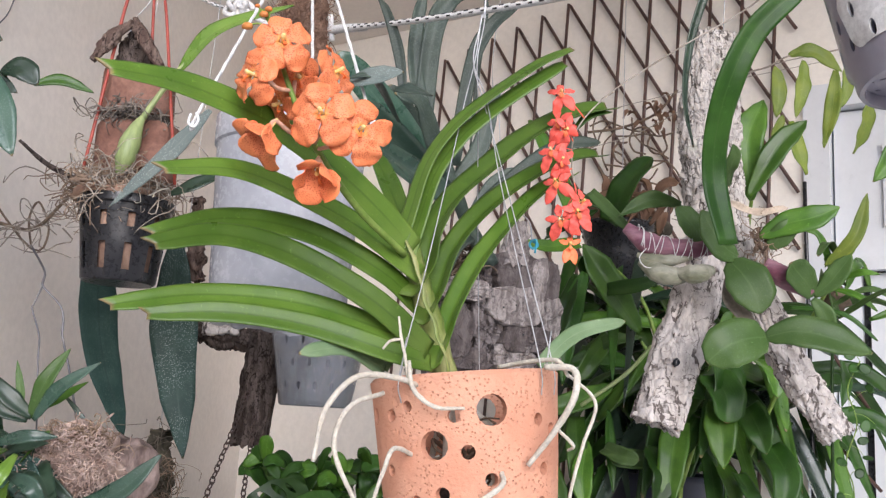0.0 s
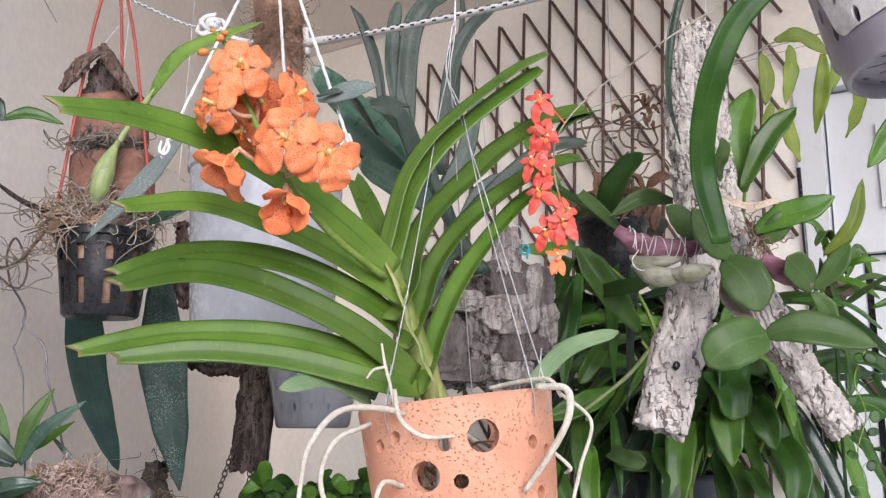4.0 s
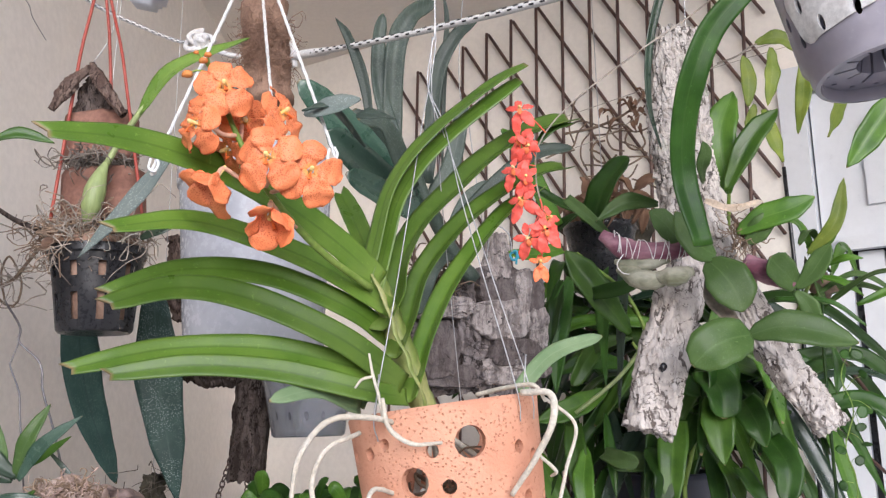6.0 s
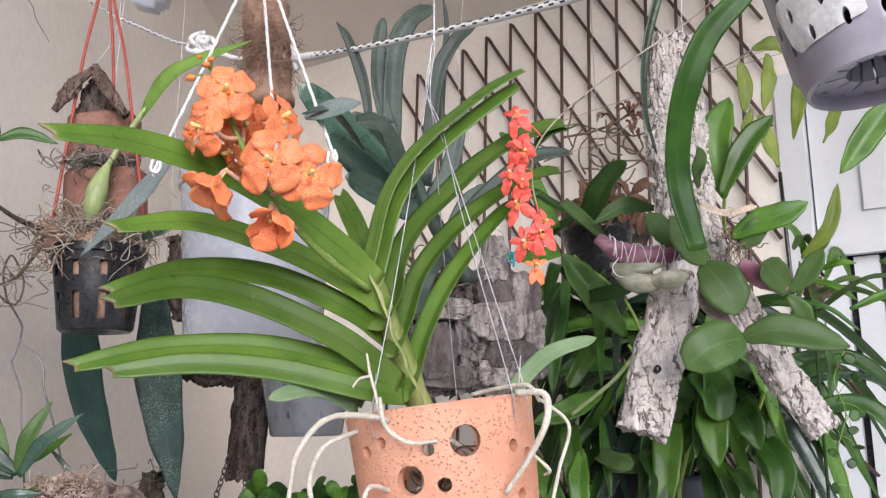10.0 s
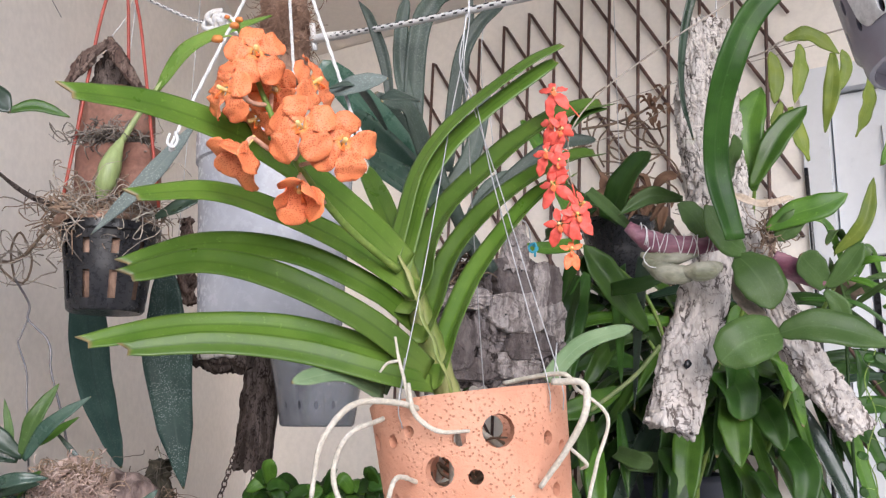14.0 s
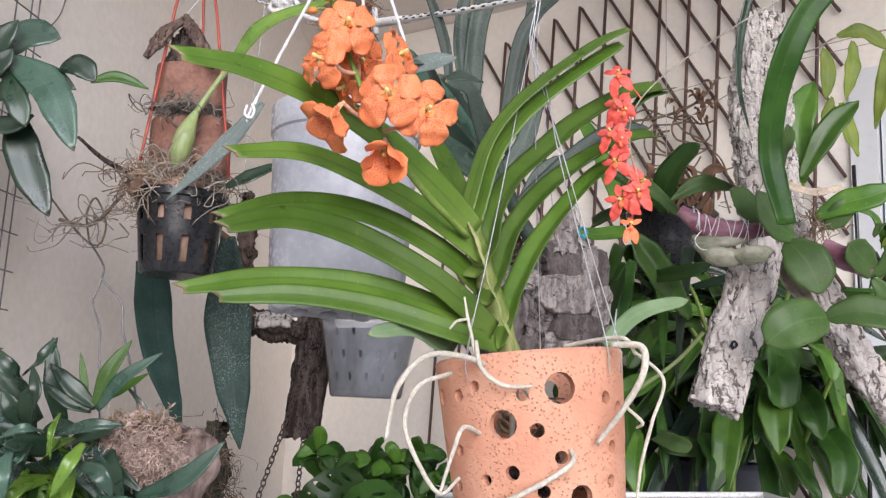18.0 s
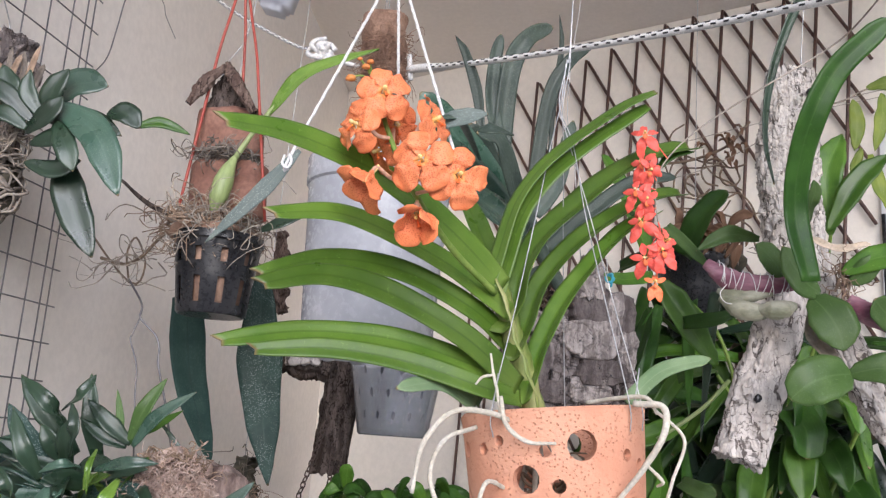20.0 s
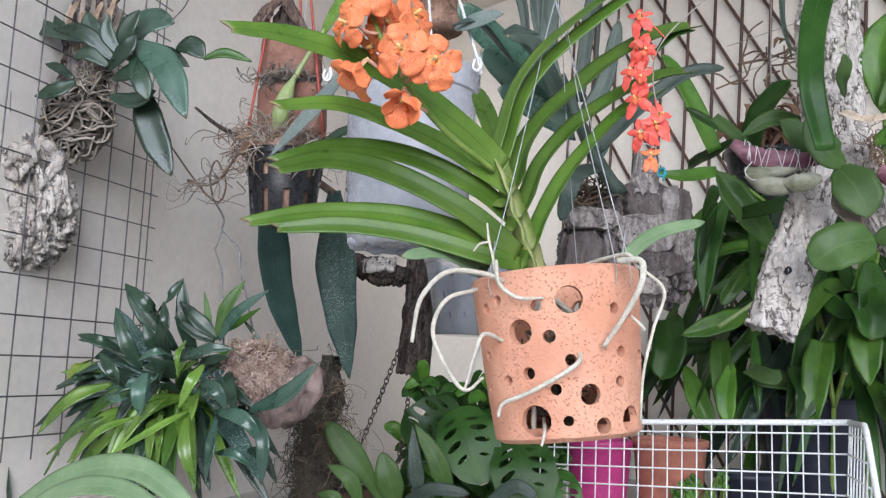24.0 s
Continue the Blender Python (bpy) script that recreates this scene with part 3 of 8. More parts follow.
def mesh_from(name, geo, material, base):
    me = bpy.data.meshes.new(name)
    me.from_pydata([v - base for v in geo[0]], [], geo[1])
    me.materials.append(material)
    me.polygons.foreach_set("use_smooth", [True] * len(me.polygons))
    layer = me.uv_layers.new(name="uv")
    idx = np.zeros(len(me.loops), dtype=np.int32)
    me.loops.foreach_get("vertex_index", idx)
    layer.data.foreach_set("uv", np.array(geo[2], dtype=np.float32)[idx].ravel())
    me.update()
    return me


def part(name, geo, material, parent, label="", flat=False):
    """One mesh object under a thing or a part."""
    base = BASE[parent.name]
    me = geo if isinstance(geo, bpy.types.Mesh) else mesh_from(name, geo, material, base)
    ob = new(name, me)
    if flat:
        me.polygons.foreach_set("use_smooth", [False] * len(me.polygons))
    ob.parent = parent
    BASE[ob.name] = base
    return tagged(ob, label)


def tangle(name, geo, material, parent, label=""):
    """Threads too fine to count, as one part."""
    return tagged(part(name, geo, material, parent, label), kind="stuff")


def solid(name, geo, material, label, category, kind="", flat=True):
    """A thing that is one mesh."""
    me = mesh_from(name, geo, material, Vector((0, 0, 0)))
    if flat:
        me.polygons.foreach_set("use_smooth", [False] * len(me.polygons))
    ob = new(name, me)
    BASE[ob.name] = Vector((0, 0, 0))
    return tagged(ob, label, category, "", kind)


def carve(name, body, cutters, material, base):
    """The body with the cutters taken out of it, as one mesh."""
    a = new(name, mesh_from(name, body, material, base))
    b = new("cutter", mesh_from("cutter", join(cutters), material, base))
    for o in (a, b):
        bm = bmesh.new()
        bm.from_mesh(o.data)
        bmesh.ops.recalc_face_normals(bm, faces=bm.faces)
        bm.to_mesh(o.data)
        bm.free()
    mod = a.modifiers.new("holes", "BOOLEAN")
    mod.object, mod.operation, mod.solver = b, "DIFFERENCE", "EXACT"
    me = bpy.data.meshes.new_from_object(a.evaluated_get(bpy.context.evaluated_depsgraph_get()))
    me.name = name
    for o in (a, b):
        bpy.data.objects.remove(o)
    me.polygons.foreach_set("use_smooth", [True] * len(me.polygons))
    me.set_sharp_from_angle(angle=radians(40))
    return me


def drill(p, d, r, length=0.05, squash=1.0, segs=14):
    """A cutter: a round or oval rod through p along d."""
    p, d = Vector(p), Vector(d).normalized()
    side = d.cross(Vector((0, 0, 1))).normalized()
    up = side.cross(d)
    vs = []
    for e in (-1, 1):
        for j in range(segs):
            a = 2 * math.pi * (j + 0.37) / segs
            vs.append(p + d * e * length / 2 + side * math.cos(a) * r * squash + up * math.sin(a) * r)
    fs = [(j, (j + 1) % segs, segs + (j + 1) % segs, segs + j) for j in range(segs)]
    fs += [tuple(range(segs))[::-1], tuple(range(segs, 2 * segs))]
    return vs, fs, [(0, 0)] * len(vs)


# ---- the patio corner ----
CORNER = Vector((-0.582, 2.54, 0))
RIGHT = Vector((math.cos(radians(-30)), math.sin(radians(-30)), 0))   # along the trellis wall
OUT_R = Vector((RIGHT.y, -RIGHT.x, 0))                                # off that wall, towards the patio
LEFT = Vector((-math.cos(radians(87)), -math.sin(radians(87)), 0))    # along the plain wall, towards the camera
OUT_L = Vector((-LEFT.y, LEFT.x, 0))
HIGH, ROOF_RISE = 2.55, 0.16


def on_right(s, z, off=0.0):
    return CORNER + RIGHT * s + OUT_R * off + Vector((0, 0, z))


def on_left(s, z, off=0.0):
    return CORNER + LEFT * s + OUT_L * off + Vector((0, 0, z))


def roof(x, y):
    """Height of the ceiling's underside over a place of the plan."""
    return HIGH + ROOF_RISE * max(0.0, (Vector((x, y, 0)) - CORNER).dot(OUT_R))


def slab(fn, s0, s1, z0, z1, o0, o1):
    """A block on one of the walls, in that wall's own lengths."""
    vs = [fn(s, z, o) for o in (o0, o1) for z in (z0, z1) for s in (s0, s1)]
    fs = [(0, 1, 3, 2), (4, 6, 7, 5), (0, 2, 6, 4), (1, 5, 7, 3), (2, 3, 7, 6), (0, 4, 5, 1)]
    geo = vs, fs, [(0, 0)] * 8
    bm = bmesh.new()
    for v in vs:
        bm.verts.new(v)
    bm.verts.ensure_lookup_table()
    for f in fs:
        bm.faces.new([bm.verts[i] for i in f])
    bmesh.ops.recalc_face_normals(bm, faces=bm.faces)
    bm.verts.index_update()
    geo = vs, [tuple(v.index for v in f.verts) for f in bm.faces], [(0, 0)] * 8
    bm.free()
    return geo


DOOR_S, DOOR_W, DOOR_Z = 1.50, 0.95, 2.23
wall_right = solid("wall_right", join([slab(on_right, -0.15, DOOR_S, 0, HIGH, -0.15, 0), slab(on_right, DOOR_S, DOOR_S + DOOR_W, DOOR_Z, HIGH, -0.15, 0),
                                       slab(on_right, DOOR_S + DOOR_W, 3.2, 0, HIGH, -0.15, 0)]), M_CREAM, "cream painted plaster wall behind the trellis", "wall", "structure")
wall_left = solid("wall_left", slab(on_left, 0.0, 2.3, 0, HIGH + 0.5, -0.15, 0), M_WALL, "plain beige painted plaster wall", "wall", "structure")
# Floor out of view; its paleness is set to bounce light upward.
floor = solid("floor", box((-1.2, -2.2, -0.1), (3.4, 3.2, 0), 0), M_FLOOR, "unseen patio floor, kept pale to bounce light up", "floor", "structure")
ground = solid("ground", box((-300, -300, -0.35), (300, 300, -0.12), 0), M_GROUND, "garden ground beyond the patio", "ground", "structure")
ceiling_sheet = [on_right(a, HIGH + 0.002 + ROOF_RISE * o + t, o) for t in (0, 0.12) for o in (-0.15, 1.95) for a in (-1.3, 3.2)]
ceiling = solid("ceiling", (ceiling_sheet, [(0, 2, 3, 1), (4, 5, 7, 6), (0, 1, 5, 4), (2, 6, 7, 3), (0, 4, 6, 2), (1, 3, 7, 5)], [(0, 0)] * 8), M_CEIL, "taupe painted patio ceiling rising to the open side", "ceiling", "structure")
parapet = solid("wall_parapet", box((-0.95, -2.2, 0), (3.4, -2.05, 0.9), 0.006), M_WALL, "low beige parapet wall at the open side", "wall", "structure")

# white door with a glazed slot, set into the trellis wall
door = thing("door_1", on_right(DOOR_S + DOOR_W / 2, 0, -0.06), "white painted panelled door with a dark glazed slot", "door", kind="structure")
fr = 0.05
part("door_frame", join([slab(on_right, DOOR_S, DOOR_S + fr, 0, DOOR_Z, -0.15, 0.012), slab(on_right, DOOR_S + DOOR_W - fr, DOOR_S + DOOR_W, 0, DOOR_Z, -0.15, 0.012),
                         slab(on_right, DOOR_S + fr, DOOR_S + DOOR_W - fr, DOOR_Z - fr, DOOR_Z, -0.15, 0.012)]), M_DOOR, door, flat=True)
d0, d1 = DOOR_S + fr + 0.004, DOOR_S + DOOR_W - fr - 0.004
leaf_geo = join([slab(on_right, d0, d0 + 0.045, 0.01, DOOR_Z - fr - 0.004, -0.06, -0.02), slab(on_right, d1 - 0.1, d1, 0.01, DOOR_Z - fr - 0.004, -0.06, -0.02),
                 slab(on_right, d0 + 0.045, d1 - 0.1, 1.87, DOOR_Z - fr - 0.004, -0.06, -0.02), slab(on_right, d0 + 0.045, d1 - 0.1, 0.01, 1.10, -0.06, -0.02)])
door_leaf = part("door_leaf", leaf_geo, M_DOOR, door, flat=True)
part("door_panel", slab(on_right, d0 + 0.09, d1 - 0.16, 1.93, 2.10, -0.022, -0.012), M_DOOR, door_leaf, flat=True)
part("door_panel", slab(on_right, d0 + 0.11, d1 - 0.16, 0.2, 1.0, -0.022, -0.012), M_DOOR, door_leaf, flat=True)
part("door_pane", slab(on_right, d0 + 0.045, d1 - 0.1, 1.10, 1.87, -0.055, -0.05), M_DARK, door_leaf, "dark glass pane", flat=True)
for s in (d0 + 0.06, d0 + 0.2):
    part("glazing_bar", slab(on_right, s, s + 0.045, 1.10, 1.84, -0.049, -0.025), M_DOOR, door_leaf, flat=True)
part("drip_moulding", slab(on_right, d0 + 0.03, d1 - 0.05, 1.842, 1.868, -0.02, 0.004), M_DOOR, door_leaf, flat=True)

# ---- expanding trellis on the wall ----
trellis = thing("trellis", on_right(1.1, 1.0, 0.02), "brown lacquered expanding wooden trellis on the wall", "trellis")
for i in range(-3, 16):
    s = 0.76 + i * 0.0695
    top = min(2.466 + 0.25 * (s - 0.76), HIGH - 0.01)
    if s < 1.46:
        part("upright_slat", tube([on_right(s, top, 0.022), on_right(s - 0.028, 1.85, 0.022), on_right(s - 0.055, 1.15, 0.022)], 0.0038, 6, 6), M_TRELLIS, trellis)
    k = 0.585
    low = max(1.15, top - (1.49 - s) / k)
    if s < 1.44:
        part("slanting_slat", tube([on_right(s, top, 0.012), on_right(s + (top - low) * k, low, 0.012)], 0.0038, 6, 6), M_TRELLIS, trellis)
for i in range(9):
    z = 2.25 - i * 0.125
    k = 0.585
    part("slanting_slat", tube([on_right(0.55, z, 0.012), on_right(min(0.55 + (z - 1.15) * k, 1.49), max(1.15, z - (1.49 - 0.55) / k), 0.012)], 0.0038, 6, 6), M_TRELLIS, trellis)

# ---- wire grid panel on the plain wall ----
GRID_S, GRID_D = 1.44, 0.05
grid = thing("wire_grid", on_left(GRID_S + 0.3, 1.3, 0.02), "dull steel welded wire grid panel on the wall", "wire grid")
for s in [GRID_S + 0.017] + [GRID_S + i * GRID_D for i in range(17)]:
    part("upright_wire", tube([on_left(s, 1.33, 0.03), on_left(s, 2.18, 0.03)], 0.0011, 3, 5), M_GRIDWIRE, grid)
for i in range(17):
    z = 1.36 + i * GRID_D
    part("level_wire", tube([on_left(GRID_S - 0.012, z, 0.0335), on_left(GRID_S + 0.83, z, 0.0332)], 0.0011, 3, 5), M_GRIDWIRE, grid)

# ---- terracotta orchid pot ----
POT_R1, POT_R0, POT_H = 0.0760, 0.0645, 0.146
POT_M = Matrix.Translation((0.0620, 0.72, 1.409)) @ Matrix.Rotation(radians(-6.5), 4, "Y")
pot = thing("terracotta_pot", POT_M @ Vector((0, 0, 0)), "stippled orange terracotta orchid pot with round holes, hung on wires", "plant pot")
prof = [(POT_R0 - 0.006, 0.0), (POT_R0, 0.004), (POT_R0 + 0.0035, 0.04), (POT_R0 + 0.007, 0.08), (POT_R1 - 0.001, POT_H - 0.012), (POT_R1, POT_H - 0.003), (POT_R1 - 0.003, POT_H),
        (POT_R1 - 0.008, POT_H - 0.001), (POT_R1 - 0.0095, POT_H - 0.008), (POT_R0 - 0.006, 0.012), (0.004, 0.011), (0.004, 0.0)]


def pot_point(angle, h, out=0.0):
    """A place on the pot's side: degrees from the side towards the open patio, share of the height."""
    r = POT_R0 + (POT_R1 - POT_R0) * h + out
    a = radians(angle - 90)
    return POT_M @ Vector((r * math.cos(a), r * math.sin(a), POT_H * h))


HOLES = [(-20, 0.64, 11.0), (15, 0.80, 12.0), (-7, 0.78, 5), (0, 0.60, 5.5), (13, 0.46, 5), (-35, 0.37, 4.5), (-17, 0.40, 5.5), (1, 0.30, 5), (25, 0.26, 9), (-16, 0.13, 13.5),
         (8, 0.12, 4.5), (34, 0.08, 7), (50, 0.32, 5), (52, 0.49, 5), (62, 0.68, 6), (62, 0.10, 12), (47, 0.74, 5), (-50, 0.80, 5), (-72, 0.80, 7), (-55, 0.52, 4.5), (-36, 0.84, 4.5), (-62, 0.34, 4.5),
         (-80, 0.55, 8), (-95, 0.25, 10), (80, 0.45, 8), (100, 0.7, 10), (118, 0.3, 9), (140, 0.62, 12), (165, 0.35, 8), (166, 0.80, 11), (203, 0.5, 9), (215, 0.3, 12), (238, 0.65, 8), (255, 0.45, 6)]
cut = []
for a, h, r in HOLES:
    p = pot_point(a, h)
    cut.append(drill(p, (p - POT_M @ Vector((0, 0, POT_H * h))), r * 0.00098, 0.05))
part("pot_wall", carve("pot_wall", moved(lathe(prof, 64, (0, 0, 0), 0.012), POT_M), cut, M_TERRA, BASE[pot.name]), M_TERRA, pot)
KNOT = Vector((0.042, 0.720, 1.824))
TOP = Vector((KNOT.x + 0.01, KNOT.y, roof(KNOT.x + 0.01, KNOT.y)))
for a in (-38, 48, 62, 170):
    h = pot_point(a, 0.985, 0.002)
    low = pot_point(a, 0.86, 0.003)
    part("hanging_wire", tube([low, h + Vector((0, 0, 0.004)), h.lerp(KNOT, 0.3), h.lerp(KNOT, 0.6) + Vector((0.0008 * math.sin(a), 0, 0)), h.lerp(KNOT, 0.85) + Vector((0.0022 * math.sin(a * 2), 0, 0)), KNOT + Vector((0.003 * math.sin(a), 0, 0.0)),
         KNOT + Vector((0.004 + 0.002 * math.sin(a * 3), 0, 0.04)), KNOT + Vector((0.006, 0, 0.10)), TOP + Vector((0, 0, -0.3)), TOP], 0.0005, 60, 5), M_STEEL, pot, "thin steel hanging wire")
for a in (-38, 55):
    h = pot_point(a, 0.99, 0.001)
    part("wire_end", tube([h, h + Vector((0.003, 0, 0.03))], 0.0006, 4, 5), M_STEEL, pot)

# ---- orange vanda orchid in the pot ----
vanda = thing("vanda_orchid", (0.029, 0.720, 1.550), "flowering orchid with long strap leaves and spotted orange flowers", "orchid")
part("stem", tube([(0.034, 0.725, 1.542), (0.020, 0.715, 1.586), (0.003, 0.705, 1.630), (-0.005, 0.700, 1.659)], [0.0105, 0.0105, 0.0095, 0.007], 24, 10, 0.25, 3), M_SHEATH, vanda, "pale green sheathed stem")
UP = (0.05, -0.93, 0.36)
part("stem_line", tube([(-0.006, 0.684, 1.656), (0.002, 0.682, 1.641), (0.006, 0.682, 1.629), (0.011, 0.682, 1.617), (0.013, 0.682, 1.606), (0.021, 0.682, 1.592), (0.024, 0.682, 1.580), (0.031, 0.684, 1.566), (0.035, 0.690, 1.548)], [0.0012, 0.0026, 0.0015, 0.0027, 0.0015, 0.0025, 0.0014, 0.0022], 60, 9, 0.45, 5, 0.45), M_SHEATH, vanda, "pale yellowish line of leaf bases")
VANDA_COUNT = itertools.count()


def vanda_leaf(pts, w, f, fold=0.16, notch=0.28, keel=1.15):
    """A strap leaf from its sheath to its notched tip."""
    i = next(VANDA_COUNT)
    part("leaf", blade(pts, w * (1.0 + 0.4 * fold), f, "lobed", fold, 0.0007, 44, 10, 0.012, 0.10 * math.sin(i * 2.1), i, keel, notch), M_VANDA, vanda)


vanda_leaf(((-0.0, 0.695, 1.651), (-0.034, 0.66, 1.681), (-0.074, 0.625, 1.708), (-0.113, 0.59, 1.724), (-0.154, 0.555, 1.731), (-0.192, 0.52, 1.727)), 0.0240, UP)
vanda_leaf(((0.007, 0.695, 1.63), (-0.04, 0.658, 1.659), (-0.084, 0.62, 1.675), (-0.12, 0.582, 1.68), (-0.158, 0.545, 1.669)), 0.02, UP)
vanda_leaf(((0.007, 0.715, 1.605), (-0.021, 0.681, 1.628), (-0.076, 0.648, 1.651), (-0.13, 0.614, 1.652), (-0.174, 0.58, 1.632)), 0.019, UP)
vanda_leaf(((0.017, 0.69, 1.57), (-0.027, 0.66, 1.604), (-0.085, 0.63, 1.631), (-0.13, 0.6, 1.637), (-0.168, 0.57, 1.623)), 0.0215, UP)
vanda_leaf(((0.012, 0.71, 1.571), (-0.012, 0.681, 1.581), (-0.077, 0.652, 1.597), (-0.144, 0.624, 1.597), (-0.203, 0.595, 1.583)), 0.02, UP)
vanda_leaf(((0.019, 0.69, 1.56), (-0.006, 0.668, 1.565), (-0.066, 0.645, 1.58), (-0.123, 0.622, 1.585), (-0.178, 0.6, 1.579)), 0.0175, UP)
SIDE = (-0.5, -0.75, 0.4)
# the topmost leaf is folded along its midrib: two halves that meet in a deep crease
CREASE = [Vector(p) for p in ((-0.008, 0.690, 1.642), (-0.001, 0.700, 1.679), (0.010, 0.702, 1.721), (0.028, 0.705, 1.752), (0.049, 0.708, 1.775), (0.074, 0.712, 1.797), (0.103, 0.717, 1.820), (0.128, 0.720, 1.834))]
near_half = blade([p + Vector((-0.0036, -0.002, 0.0034)) for p in CREASE], 0.0170, (-0.45, -0.70, 0.55), "lobed", 0.15, 0.0007, 44, 6, 0.01, 0.05, 1)
far_half = blade([p + Vector((0.0034, 0.005, -0.0032)) for p in CREASE[:-1]] + [Vector((0.1190, 0.725, 1.8265))], 0.0160, (-0.35, -0.85, 0.20), "lobed", 0.15, 0.0007, 44, 6, 0.01, 0.05, 2)
part("leaf", join([near_half, far_half]), M_VANDA, vanda, "strap leaf folded along a deep crease")
vanda_leaf(((0.002, 0.688, 1.612), (0.011, 0.710, 1.639), (0.015, 0.715, 1.668), (0.031, 0.730, 1.702), (0.061, 0.745, 1.736), (0.087, 0.755, 1.763), (0.118, 0.770, 1.788), (0.147, 0.780, 1.803), (0.169, 0.790, 1.811)), 0.0250, SIDE, 0.45)
vanda_leaf(((0.012, 0.690, 1.590), (0.021, 0.712, 1.621), (0.033, 0.725, 1.660), (0.062, 0.745, 1.701), (0.101, 0.770, 1.737), (0.139, 0.795, 1.762), (0.164, 0.810, 1.771)), 0.0205, SIDE, 0.50)
vanda_leaf(((0.022, 0.690, 1.556), (0.028, 0.710, 1.581), (0.036, 0.720, 1.608), (0.054, 0.735, 1.649), (0.084, 0.755, 1.694), (0.110, 0.770, 1.724), (0.135, 0.785, 1.743)), 0.0205, SIDE, 0.50)
vanda_leaf(((-0.011, 0.720, 1.675), (-0.027, 0.740, 1.711), (-0.042, 0.760, 1.742)), 0.0170, (0.2, -0.9, 0.3), 0.5)
for a, b, c, w in (((-0.017, 0.690, 1.553), (-0.043, 0.660, 1.566), (-0.073, 0.630, 1.559), 0.016), ((-0.013, 0.700, 1.556), (-0.049, 0.690, 1.576), (-0.077, 0.680, 1.582), 0.014), ((0.105, 0.700, 1.563), (0.135, 0.720, 1.592), (0.178, 0.741, 1.607), 0.0145)):
    part("young_leaf", blade([a, b, c], w, UP, "strap", 0.3, 0.001, 16, 6), M_PALE, vanda, "small pale green leaf")

ROOT_COUNT = itertools.count()


def aerial_root(r, *pts):
    """A bare root of radius r along pts."""
    i = next(ROOT_COUNT)
    part("aerial_root", tube(pts, [r * 0.58, r * 0.64, r * 0.58, r * 0.42], 34, 9, 0.22, i), M_ROOT, vanda)


aerial_root(0.0035, (0.012, 0.655, 1.542), (-0.004, 0.630, 1.546), (-0.028, 0.610, 1.544), (-0.046, 0.600, 1.521), (-0.052, 0.600, 1.486))
aerial_root(0.0030, (-0.013, 0.660, 1.535), (-0.035, 0.640, 1.524), (-0.043, 0.630, 1.497), (-0.030, 0.630, 1.467), (-0.016, 0.640, 1.449), (-0.003, 0.650, 1.460))
aerial_root(0.0028, (0.012, 0.665, 1.491), (-0.001, 0.640, 1.496), (-0.007, 0.635, 1.481), (-0.016, 0.640, 1.450))
aerial_root(0.0032, (0.077, 0.655, 1.483), (0.077, 0.640, 1.475), (0.060, 0.637, 1.462), (0.035, 0.640, 1.448), (0.015, 0.648, 1.439), (0.011, 0.650, 1.428))
aerial_root(0.0042, (0.106, 0.660, 1.561), (0.126, 0.645, 1.559), (0.126, 0.640, 1.539), (0.113, 0.645, 1.514), (0.096, 0.655, 1.489))
aerial_root(0.0022, (0.122, 0.660, 1.557), (0.144, 0.660, 1.537), (0.136, 0.660, 1.506), (0.128, 0.665, 1.469), (0.126, 0.670, 1.430))
aerial_root(0.0028, (0.005, 0.650, 1.559), (0.010, 0.640, 1.539), (0.026, 0.637, 1.527), (0.048, 0.640, 1.527))
aerial_root(0.0020, (0.005, 0.650, 1.545), (0.002, 0.650, 1.562), (-0.002, 0.650, 1.577), (-0.005, 0.655, 1.592))
aerial_root(0.0018, (-0.002, 0.650, 1.575), (-0.010, 0.650, 1.573), (-0.015, 0.650, 1.567))
aerial_root(0.0030, (0.073, 0.700, 1.561), (0.094, 0.680, 1.565), (0.115, 0.660, 1.566), (0.123, 0.655, 1.554))
aerial_root(0.0024, (0.042, 0.700, 1.427), (0.050, 0.650, 1.418), (0.049, 0.642, 1.407))
aerial_root(0.0022, (0.118, 0.660, 1.515), (0.128, 0.655, 1.505), (0.125, 0.662, 1.501))
for i in range(6):
    q = POT_M @ Vector((0.04 * math.cos(i), 0.04 * math.sin(i), 0.011))
    part("buried_root", tube([(0.034, 0.725, 1.542), q + Vector((0, 0, 0.06)), q], 0.0025, 10, 7), M_ROOT, vanda)
rnd = random.Random(19)
for i in range(11):
    q = POT_M @ Vector((rnd.uniform(-0.034, 0.022), rnd.uniform(-0.034, 0.034), 0.022 + 0.0046 * i))
    part("bark_chunk", ball(q, 0.019, 10, 7, 0.6, i, (1, 0.8, 0.7)), M_LOG, vanda)
tangle("root_ball", fibres(POT_M @ Vector((0, 0, 0.07)), (0.02, 0.02, 0.03), 40, 0.05, 0.002, 4), M_DRYROOT, vanda)


